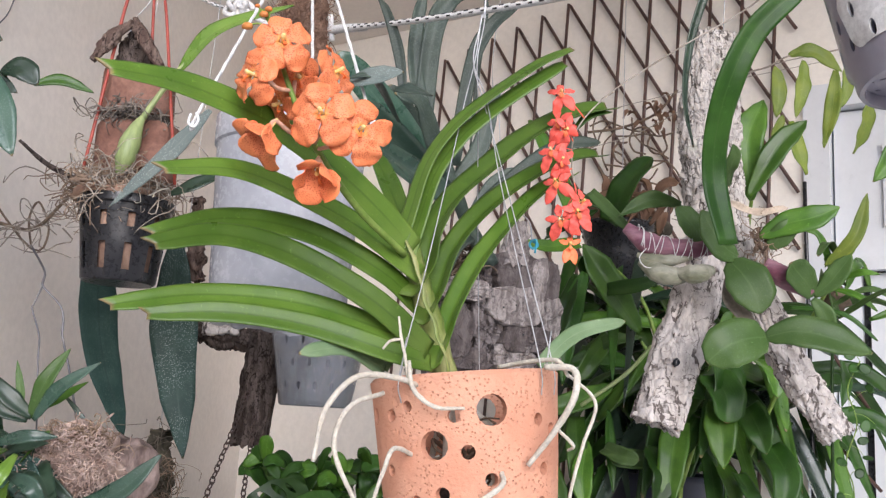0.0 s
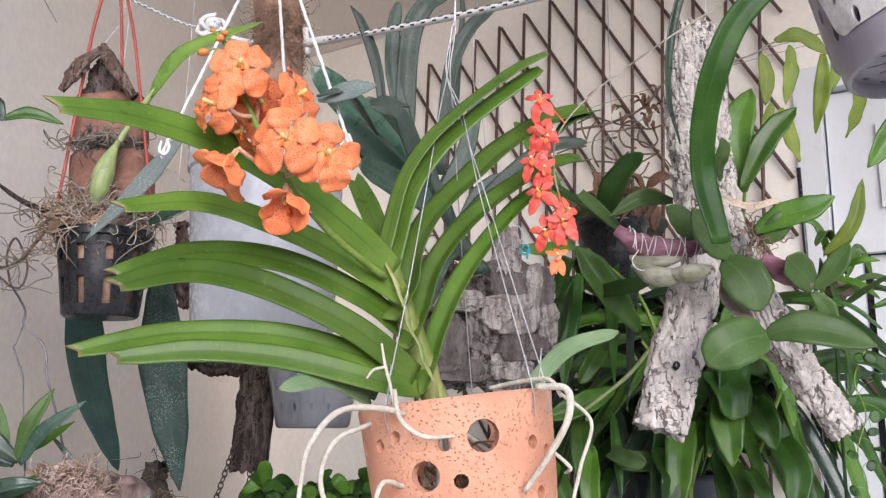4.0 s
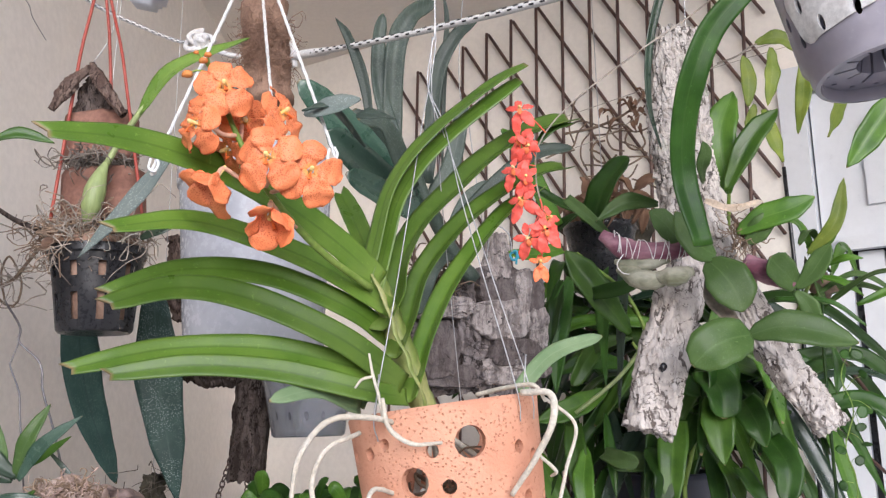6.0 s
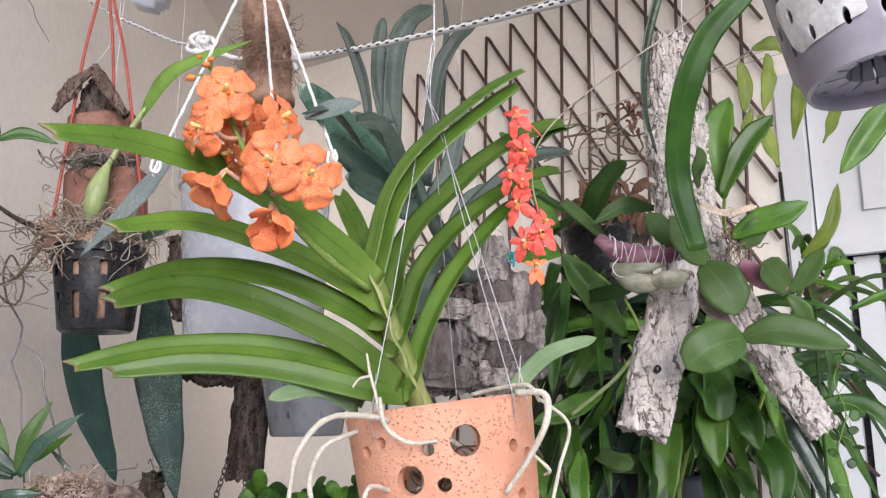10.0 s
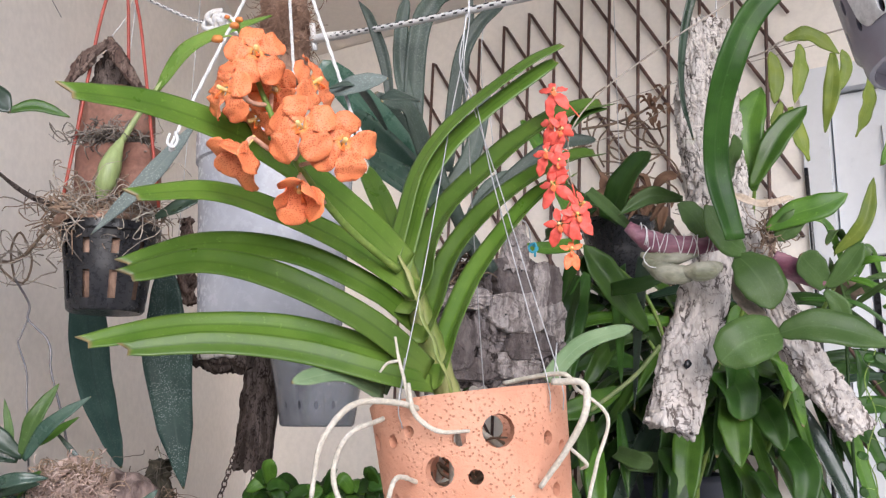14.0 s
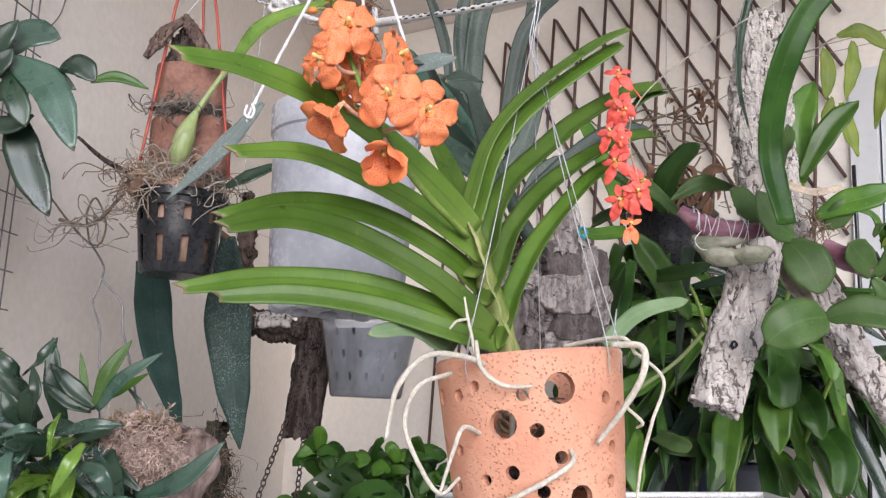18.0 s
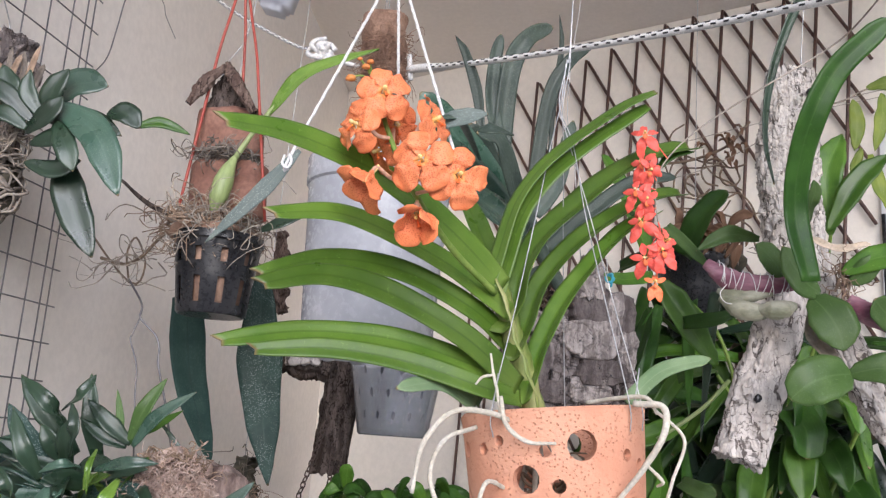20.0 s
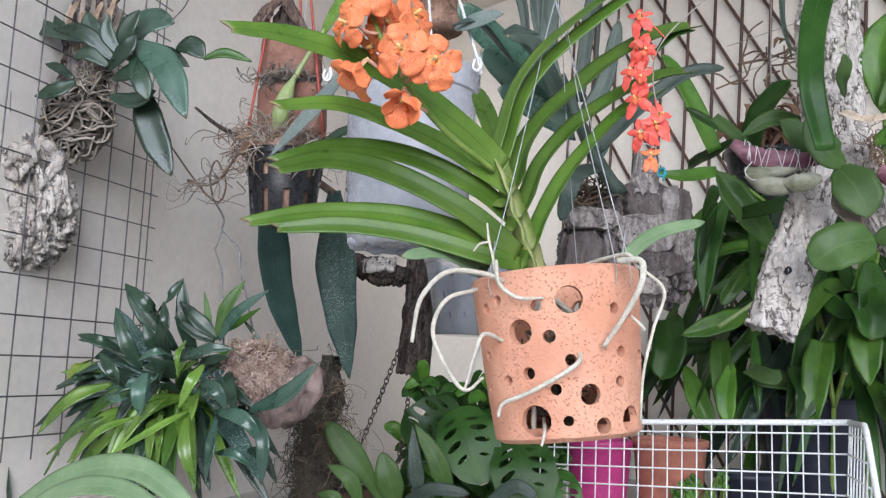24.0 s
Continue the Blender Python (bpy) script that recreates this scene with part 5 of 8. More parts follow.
hang(piece, [(-0.367, 1.300, 1.761), (-0.325, 1.360, 1.775), (-0.252, 1.360, 1.917), (-0.251, 1.360, 2.106), (Vector((-0.251, 1.360, 2.106)).x, 1.36, roof(Vector((-0.251, 1.360, 2.106)).x, 1.36))], 0.0006, M_STEEL)
moss = thing("mossy_mount", (-0.383, 1.240, 1.242), "dark mossy fibre mount hanging by the wall", "plant mount")
part("moss_body", bark_body([(-0.367, 1.240, 1.477), (-0.382, 1.240, 1.380), (-0.391, 1.240, 1.191)], (0.02, 0.060, 0.075), 0.04, (0, -1, 0), 16, 0.5, 50, 30), M_MOSS, moss)
tangle("moss_thread", fibres((-0.380, 1.212, 1.330), (0.040, 0.02, 0.12), 1300, 0.055, 0.0006, 17, 0.9), M_HAIR, moss)
tangle("moss_thread", fibres((-0.352, 1.200, 1.367), (0.05, 0.02, 0.10), 60, 0.07, 0.0006, 18, 0.8), M_DRYROOT, moss)
hang(moss, [(-0.367, 1.240, 1.469), (-0.379, 1.260, 1.541), (-0.34, 1.26, roof(-0.34, 1.26))], 0.0006, M_STEEL)

# ---- cork slab with its grey-leaved plant ----
cork = thing("cork_slab", (0.068, 1.250, 1.572), "weathered grey cork bark slab carrying an orchid", "cork bark")
CF = (0.42, -0.9, 0.0)
part("slab_body", bark_body([(0.076, 1.279, 1.580), (0.076, 1.279, 1.655), (0.084, 1.283, 1.738)], (0.200, 0.208, 0.130), 0.05, CF, 21, 0.20, 120, 150), M_CORK, cork, flat=True)
part("slab_knob", bark_body([(0.106, 1.262, 1.735), (0.107, 1.262, 1.765), (0.106, 1.262, 1.800)], (0.048, 0.040, 0.028), 0.034, CF, 28, 0.16, 60, 50), M_CORKPALE, cork, "pale weathered cork prong", flat=True)
SLAB_S, SLAB_F = Vector((0.906, 0.423, 0.0)), Vector((0.423, -0.906, 0.0))


def cork_plate(x, z, w, h, out, seed, material, tilt=0.0, relief=1.0):
    """A flaked layer of bark on the slab's face: ragged outline, broken edge, centre (x, z), standing `out` proud."""
    segs, rings = 64, (0.0, 0.18, 0.36, 0.52, 0.66, 0.78, 0.88, 0.95, 1.0, 1.04)
    mid = Vector((x, 1.247 + (x - 0.08) * 0.467, z))
    vs, fs, uv = [], [], []
    for i, r in enumerate(rings):
        for j in range(segs):
            a = 2 * math.pi * j / segs
            c, d = math.cos(a), math.sin(a)
            c, d = math.copysign(abs(c) ** 0.62, c), math.copysign(abs(d) ** 0.62, d)
            edge = 1 + 0.16 * noise.noise(Vector((c * 1.6, d * 1.6, seed * 3.1))) + 0.09 * noise.noise(Vector((c * 6, d * 6, seed * 5.7)))
            q = SLAB_S * (c * w * 0.5 * edge * r) + Vector((0, 0, d * h * 0.5 * edge * r))
            g = (q + mid) * 60
            g += noise.noise_vector(g * 0.8) * 0.6
            lift = out + relief * (0.0022 * noise.noise(g * 0.5) + 0.0016 * (noise.cell(Vector((g.x * 0.5, g.y * 0.5, g.z * 1.1))) - 0.5) + 0.0009 * noise.noise(g * 3.0))
            lift += tilt * d * h * 0.5 * r + 0.004 * relief * max(0.0, noise.noise(Vector((c * 2, d * 2, seed)))) * r
            if i >= len(rings) - 1:
                lift = -0.012
            elif r == 1.0:
                lift -= 0.0016
            vs.append(mid + q + SLAB_F * lift)
            uv.append((r, j / segs))
    for i in range(len(rings) - 1):
        for j in range(segs):
            k = (j + 1) % segs
            fs.append((i * segs + j, (i + 1) * segs + j, (i + 1) * segs + k, i * segs + k))
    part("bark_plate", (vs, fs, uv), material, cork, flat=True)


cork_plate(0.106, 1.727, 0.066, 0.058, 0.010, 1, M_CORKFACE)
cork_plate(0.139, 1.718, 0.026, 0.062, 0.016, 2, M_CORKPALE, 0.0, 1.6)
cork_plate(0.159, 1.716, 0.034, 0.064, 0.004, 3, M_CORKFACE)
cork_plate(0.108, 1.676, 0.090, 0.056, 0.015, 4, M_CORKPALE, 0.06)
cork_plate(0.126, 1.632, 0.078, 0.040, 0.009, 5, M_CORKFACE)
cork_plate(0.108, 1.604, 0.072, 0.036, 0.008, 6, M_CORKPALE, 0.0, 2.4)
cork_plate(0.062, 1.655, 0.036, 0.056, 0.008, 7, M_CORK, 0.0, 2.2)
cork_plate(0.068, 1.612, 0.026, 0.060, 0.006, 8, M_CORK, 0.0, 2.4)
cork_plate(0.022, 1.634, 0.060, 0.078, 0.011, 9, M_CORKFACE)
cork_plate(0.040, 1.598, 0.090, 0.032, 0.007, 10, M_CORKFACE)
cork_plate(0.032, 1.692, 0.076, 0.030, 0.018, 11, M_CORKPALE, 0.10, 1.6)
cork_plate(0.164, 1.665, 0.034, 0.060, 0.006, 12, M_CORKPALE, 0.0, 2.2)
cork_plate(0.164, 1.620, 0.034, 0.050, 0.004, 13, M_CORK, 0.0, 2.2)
# Dark beads set nearly flush paint the shade inside small bore holes.
for x, z, f in ((0.086, 1.672, 0.0165), (0.104, 1.677, 0.0165), (0.119, 1.637, 0.0100), (0.103, 1.652, 0.0100), (0.136, 1.628, 0.0100), (0.112, 1.735, 0.0110)):
    part("bore_hole_shade", ball(Vector((x, 1.247 + (x - 0.08) * 0.467, z)) + SLAB_F * f, 0.0014, 8, 6), M_DARK, cork)
tangle("dead_root", fibres((0.020, 1.240, 1.732), (0.035, 0.02, 0.03), 60, 0.06, 0.0016, 26), M_TWIG, cork)
part("blue_tie", tube([(0.128, 1.245, 1.772), (0.138, 1.240, 1.764), (0.130, 1.238, 1.758), (0.126, 1.240, 1.766), (0.135, 1.236, 1.770), (0.134, 1.240, 1.752)], 0.0018, 22, 6), M_BLUE, cork, "blue plastic tie")
part("tie_wire", tube([(0.092, 1.240, 1.758), (0.102, 1.230, 1.804), (0.124, 1.235, 1.796), (0.129, 1.240, 1.767)], 0.0010, 16, 5), M_STEEL, cork)
hang(cork, [(0.091, 1.270, 1.795), (0.075, 1.270, 1.956), (0.064, 1.270, 2.101), (0.13, 1.27, roof(0.13, 1.27))], 0.0007, M_STEEL)
sage = thing("grey_leaved_orchid", (0.033, 1.200, 1.770), "orchid with stiff dusty grey-green leaves growing above the cork", "orchid")
part("stem", tube([(0.073, 1.220, 1.728), (0.039, 1.200, 1.778), (0.009, 1.170, 1.842), (-0.009, 1.150, 1.891)], [0.012, 0.010, 0.009, 0.006], 20, 10, 0.2), M_SAGE, sage)
SAGE = (
    ((-0.005, 1.140, 1.821), (-0.066, 1.060, 1.885), (-0.128, 1.000, 1.942), 0.046, M_TEAL), ((0.001, 1.140, 1.810), (-0.057, 1.060, 1.852), (-0.094, 1.000, 1.877), 0.046, M_TEAL),
    ((-0.007, 1.130, 1.822), (-0.035, 1.100, 1.866), (-0.068, 1.050, 1.922), 0.040, M_SAGE), ((0.011, 1.150, 1.805), (-0.029, 1.080, 1.815), (-0.074, 1.020, 1.831), 0.040, M_TEAL),
    ((-0.000, 1.100, 1.830), (-0.024, 1.000, 1.877), (-0.050, 0.950, 1.875), 0.026, M_SAGE), ((0.040, 1.190, 1.761), (0.020, 1.100, 1.727), (0.002, 1.100, 1.669), 0.026, M_SAGE),
    ((0.020, 1.200, 1.842), (0.049, 1.200, 1.893), (0.069, 1.200, 1.986), 0.026, M_SAGE), ((0.039, 1.200, 1.778), (0.068, 1.200, 1.836), (0.102, 1.200, 1.862), 0.022, M_SAGE), ((-0.018, 1.200, 1.832), (-0.041, 1.200, 1.864), (-0.041, 1.200, 1.938), 0.034, M_SAGE),
)
for i, (a, b, c, w, mt) in enumerate(SAGE):
    part("leaf", blade([a, b, c], w, (0.1, -1, 0.15), "strap", 0.22, 0.0011, 20, 6, 0.008, 0, i), mt, sage)
part("leaf", blade([(0.039, 1.200, 1.790), (0.110, 1.190, 1.858), (0.165, 1.200, 1.900), (0.218, 1.210, 1.910)], 0.024, (0.1, -1, 0.3), "strap", 0.3, 0.0011, 24, 6, 0.01, 0, 3), M_SAGE, sage, "leaf with a dry tip")
for i, (w, *pts) in enumerate(((0.030, (-0.033, 1.170, 1.874), (-0.026, 1.160, 2.031), (-0.005, 1.160, 2.090), (0.033, 1.150, 2.108)), (0.022, (0.014, 1.180, 1.858), (0.031, 1.170, 2.001), (0.056, 1.170, 2.060), (0.093, 1.160, 2.090)),
        (0.017, (-0.055, 1.150, 1.869), (-0.065, 1.150, 1.984), (-0.087, 1.150, 2.058), (-0.106, 1.150, 2.091)), (0.022, (-0.015, 1.160, 1.880), (-0.045, 1.160, 1.978), (-0.048, 1.160, 2.051), (-0.041, 1.160, 2.099)), (0.010, (0.035, 1.200, 1.890), (0.041, 1.200, 2.025), (0.047, 1.200, 2.100), (0.042, 1.200, 2.152)))):
    part("leaf", blade(pts, w, (0.1, -1, 0.15), "lance" if i in (2, 4) else "strap", 0.3, 0.0011, 24, 6, 0.02, 0.35 * math.sin(i * 2.0 + 1), i), M_SAGE, sage)
part("leaf", blade([(-0.047, 0.980, 1.852), (-0.062, 0.840, 1.849), (-0.090, 0.830, 1.844)], 0.012, (0, -0.8, 0.6), "lance", 0.2, 0.001), M_SAGE, sage)
part("leaf", blade([(-0.090, 0.845, 1.846), (-0.064, 0.830, 1.847), (-0.030, 0.820, 1.850)], 0.026, (0, -0.93, 0.4), "ellip", 0.12, 0.001, 18, 8), M_DUSTY, sage, "pale dusty leaf with white specks")
part("leaf", blade([(-0.045, 0.900, 1.860), (-0.028, 0.900, 1.862), (-0.006, 0.920, 1.863)], 0.018, (0, -0.9, 0.45), "lance", 0.2, 0.001, 14, 6), M_SAGE, sage)

# ---- branching bark mount with its cattleya ----
bark = thing("bark_mount", (0.353, 1.030, 1.718), "pale branching cork bark mount with orchids tied on", "bark mount")
part("bark_branch", bark_body([(0.350, 1.060, 1.708), (0.338, 1.075, 1.814), (0.339, 1.085, 1.911), (0.345, 1.095, 2.020)], (0.078, 0.074, 0.078, 0.064), 0.055, (0.1, -1, 0), 31, 0.17, 190, 110), M_BARKMOSS, bark, flat=True)
part("bark_branch", bark_body([(0.327, 1.030, 1.723), (0.286, 1.010, 1.611), (0.258, 1.000, 1.523)], (0.049, 0.057, 0.054), 0.045, (0.1, -1, 0), 32, 0.14, 170, 110), M_BARK, bark)
part("bark_branch", bark_body([(0.364, 1.050, 1.714), (0.428, 1.040, 1.589), (0.470, 1.030, 1.520)], (0.044, 0.042, 0.036), 0.036, (0.1, -1, 0), 33, 0.14, 170, 110), M_BARK, bark)
# Dark balls for the shade inside knot holes; the bark is not cut.
part("knot_hole_shade", ball((0.277, 0.985, 1.591), 0.0045, 12, 8, 0.2, 1, (1, 0.5, 1.2)), M_DARK, bark)
part("knot_hole_shade", ball((0.362, 1.063, 1.985), 0.006, 12, 8, 0.2, 1, (1.2, 0.5, 1)), M_DARK, bark)
hang(bark, [(0.358, 1.092, 2.005), (0.360, 1.085, 2.116), (0.40, 1.08, roof(0.40, 1.08))], 0.0007, M_STEEL)
catt = thing("cattleya_orchid", (0.338, 1.000, 1.706), "orchid with broad leaves and purple sheathed stems tied to bark", "orchid")
part("sheathed_stem", tube([(0.216, 0.970, 1.738), (0.242, 0.965, 1.719), (0.276, 0.965, 1.715), (0.314, 0.975, 1.721)], [0.006, 0.0125, 0.0115, 0.008], 26, 14, 0.15), M_PURPLE, catt, "purple papery stem")
part("sheathed_stem", tube([(0.375, 0.990, 1.707), (0.397, 0.985, 1.692), (0.423, 0.980, 1.674)], [0.009, 0.0125, 0.006], 20, 14, 0.15), M_PURPLE, catt, "purple papery stem")
for a, b, c, r in (((0.231, 0.965, 1.699), (0.256, 0.955, 1.684), (0.289, 0.960, 1.685), 0.012), ((0.267, 0.950, 1.686), (0.288, 0.945, 1.685), (0.307, 0.950, 1.691), 0.0115), ((0.229, 0.970, 1.707), (0.253, 0.960, 1.700), (0.288, 0.965, 1.707), 0.008)):
    part("old_pseudobulb", tube([a, b, c], [r * 0.35, r * 0.9, r * 0.9, r * 0.4], 26, 16, 0.16), M_OLDBULB, catt, "dry grey-green pseudobulb")
stem_line = smooth_path([(0.228, 0.967, 1.729), (0.242, 0.965, 1.719), (0.276, 0.965, 1.715), (0.306, 0.972, 1.720)], 90)
for hand, turns in ((1, 6.5), (-1, 5.0), (1, 3.5)):
    coil = [p + Vector((0, -math.cos(hand * 6.283 * turns * k / 89 + turns) * 0.0128, math.sin(hand * 6.283 * turns * k / 89 + turns) * 0.0128)) for k, p in enumerate(stem_line)]
    part("tying_thread", tube(coil, 0.0005, 180, 5), M_ROPE, catt, "white tying thread")
part("tying_thread", tube([(0.236, 0.955, 1.712), (0.228, 0.950, 1.700), (0.236, 0.950, 1.690), (0.256, 0.948, 1.692)], 0.0006, 20, 5), M_ROPE, catt)
tangle("root_tangle", fibres((0.372, 0.995, 1.738), (0.016, 0.01, 0.022), 45, 0.035, 0.0008, 35), M_DRYROOT, catt)
part("papery_sheath", blade([(0.328, 0.965, 1.687), (0.332, 0.955, 1.658), (0.357, 0.950, 1.625)], 0.022, (-0.5, -0.8, 0.2), "lance", 0.5, 0.0006, 14, 6, 0.03), M_PALEROOT, catt, "dry papery sheath")
part("papery_sheath", blade([(0.335, 0.985, 1.774), (0.362, 0.978, 1.762), (0.400, 0.985, 1.772)], 0.011, (0, -0.9, 0.4), "strap", 0.7, 0.0006, 18, 6, 0.05), M_TAPE_DRY, catt, "pale dry papery bract")
CATT_COUNT = itertools.count()


def cattleya_leaf(a, b, c, d, w, shp, mt, f):
    """A thick leaf of the bark-mounted orchid."""
    i = next(CATT_COUNT)
    part("leaf", blade([a, b, c, d], w, f, shp, 0.14, 0.0013, 22, 8, 0.008, 0, i), mt, catt)


cattleya_leaf((0.305, 0.970, 1.718), (0.289, 0.960, 1.738), (0.278, 0.955, 1.749), (0.266, 0.950, 1.758), 0.030, "ellip", M_CATT, (0, -1, 0.3))
cattleya_leaf((0.333, 0.950, 1.707), (0.318, 0.940, 1.713), (0.303, 0.935, 1.730), (0.289, 0.930, 1.752), 0.036, "ellip", M_CATT, (0, -1, 0.2))
cattleya_leaf((0.323, 0.945, 1.701), (0.335, 0.935, 1.684), (0.345, 0.930, 1.664), (0.351, 0.930, 1.643), 0.050, "ellip", M_CATT, (-0.1, -1, 0.2))
cattleya_leaf((0.357, 0.930, 1.619), (0.334, 0.920, 1.615), (0.311, 0.915, 1.605), (0.293, 0.920, 1.589), 0.050, "round", M_CATT, (0, -1, 0.25))
cattleya_leaf((0.356, 0.935, 1.619), (0.387, 0.925, 1.626), (0.422, 0.920, 1.620), (0.461, 0.920, 1.607), 0.039, "ellip", M_CATT, (0, -1, 0.35))
cattleya_leaf((0.370, 0.990, 1.738), (0.396, 0.980, 1.752), (0.423, 0.970, 1.759), (0.450, 0.965, 1.771), 0.032, "ellip", M_GREEN, (0, -1, 0.3))
cattleya_leaf((0.380, 0.990, 1.726), (0.388, 0.985, 1.735), (0.397, 0.980, 1.747), (0.403, 0.980, 1.759), 0.026, "ellip", M_CATT, (0, -1, 0.3))
cattleya_leaf((0.426, 0.980, 1.675), (0.413, 0.970, 1.686), (0.401, 0.965, 1.697), (0.394, 0.960, 1.705), 0.036, "round", M_CATT, (0, -1, 0.2))
cattleya_leaf((0.426, 0.980, 1.672), (0.440, 0.970, 1.687), (0.451, 0.965, 1.703), (0.460, 0.960, 1.717), 0.024, "ellip", M_CATT, (-0.5, -1, 0.2))
cattleya_leaf((0.424, 0.980, 1.669), (0.435, 0.980, 1.657), (0.442, 0.980, 1.642), (0.446, 0.980, 1.628), 0.022, "lance", M_CATT, (-0.5, -1, 0.2))
cattleya_leaf((0.347, 1.030, 1.807), (0.340, 1.000, 1.819), (0.342, 0.990, 1.833), (0.339, 0.985, 1.845), 0.016, "ellip", M_CATT, (0, -1, 0.1))

part("leaf", blade([(0.301, 0.875, 1.704), (0.29, 0.885, 1.771), (0.288, 0.87, 1.819), (0.295, 0.848, 1.864), (0.315, 0.835, 1.912), (0.347, 0.825, 1.947), (0.366, 0.82, 1.965)], 0.029, (0.2, -1, 0.1), "strap", 0.22, 0.0013, 44, 8, 0.006, 0, 3, 1.1), M_SHADE, catt, "long dark strap leaf with pale scratches")
part("leaf", blade([(0.345, 0.860, 2.090), (0.305, 0.870, 2.034), (0.284, 0.880, 1.990), (0.266, 0.890, 1.926), (0.263, 0.900, 1.863), (0.273, 0.900, 1.812)], 0.0125, (0.5, -1, 0), "taper", 0.3, 0.0011, 40, 6), M_DEEP, catt, "narrow dark strap leaf")

# ---- net pot with the coral-flowered plant ----
N_LOW = Vector((0.362, 0.583, 1.768))
net = thing("net_pot", N_LOW, "grey translucent net pot with slots and a torn white label", "plant pot")
NP = [(0.0455, 0.0), (0.0485, 0.0005), (0.0500, 0.004), (0.0510, 0.014), (0.0545, 0.018), (0.0580, 0.06), (0.0615, 0.10), (0.0655, 0.103), (0.0655, 0.112), (0.0615, 0.112), (0.0595, 0.10), (0.0560, 0.06), (0.0525, 0.022), (0.0485, 0.016), (0.042, 0.0135), (0.022, 0.0135), (0.015, 0.030), (0.004, 0.032), (0.004, 0.0285), (0.013, 0.027), (0.020, 0.0095), (0.0445, 0.0095)]
NM = Matrix.Translation(N_LOW) @ Matrix.Rotation(radians(-6), 4, "X") @ Matrix.Rotation(radians(-6), 4, "Y")
cut = [drill((0.0575 * math.cos(a), 0.0575 * math.sin(a), z), (math.cos(a), math.sin(a), 0.1), 0.0058, 0.03, 0.42, 10) for z, o in ((0.029, 0.0), (0.048, 0.21), (0.067, 0.0), (0.086, 0.21)) for a in [k * 0.419 + o + 0.3 for k in range(15)]]
cut += [drill((0.0395 * math.cos(a), 0.0395 * math.sin(a), 0.010), (0, 0.02, 1), 0.0014, 0.03, 1.6, 8) for a in [k * 0.449 for k in range(14)]]
for k in range(12):
    a = k * 0.524 + 0.1
    b = Matrix.Rotation(a, 4, "Z")
    cut.append(moved(box((0.012, -0.0009, -0.03), (0.030 + 0.004 * (k % 2), 0.0009, 0.04), 0), b))
part("pot_wall", carve("pot_wall", moved(lathe(NP, 64), NM), [moved(c, NM) for c in cut], M_NETGREY, BASE[net.name]), M_NETGREY, net)
part("potting_mix", moved(lathe([(0.046, 0.036), (0.0545, 0.060), (0.058, 0.104), (0.004, 0.108), (0.004, 0.040)], 40, (0, 0, 0), 0.03), NM), M_MOSS, net, "dark potting mix")
arc = [Vector((0.0592 * math.cos(radians(g)), 0.0592 * math.sin(radians(g)), 0.044 + 0.00012 * (g + 150))) for g in (-172, -160, -148, -136, -124, -116)]
sheet = moved(blade(arc, 0.044, (math.cos(radians(-144)), math.sin(radians(-144)), -0.11), "sheet", 0.0, 0.0012, 24, 8, 0.01, 0, 2), NM)
part("torn_label", carve("torn_label", sheet, [moved(c, NM) for c in cut[:60]], M_TAPE, BASE[net.name]), M_TAPE, net, "torn white paper label")
for a in (0.3, 2.4, 4.5):
    q = NM @ Vector((0.069 * math.cos(a), 0.069 * math.sin(a), 0.108))
    hang(net, [q, q.lerp(Vector((N_LOW.x + 0.01, N_LOW.y, 2.2)), 0.5), (N_LOW.x + 0.01, N_LOW.y, 2.2), (N_LOW.x + 0.01, N_LOW.y, roof(N_LOW.x + 0.01, N_LOW.y))], 0.0008, M_STEEL)
coral = thing("coral_orchid", NM @ Vector((0, 0, 0.009)), "orchid with a hanging spray of coral-red flowers", "orchid")
tangle("root_mass", fibres(NM @ Vector((0, 0, 0.075)), (0.018, 0.018, 0.012), 60, 0.03, 0.0018, 41), M_DRYROOT, coral)
SCAPE = (NM @ Vector((-0.02, 0, 0.01)), NM @ Vector((-0.02, 0.02, 0.16)), (0.311, 0.800, 1.932), (0.229, 0.780, 1.869), (0.168, 0.770, 1.821), (0.136, 0.760, 1.781), (0.131, 0.755, 1.746), (0.136, 0.750, 1.709), (0.132, 0.750, 1.670))
part("flower_scape", tube(SCAPE, [0.0011, 0.0009, 0.0008, 0.0007, 0.0007, 0.0006], 80, 7, 0.1), M_PALEROOT, coral, "thin arching flower stalk")
part("leaf", blade([(0.132, 0.775, 1.781), (0.149, 0.780, 1.800), (0.170, 0.785, 1.806)], 0.010, (0, -0.9, 0.4), "lance", 0.2, 0.0008, 12, 5), M_GREEN, coral)


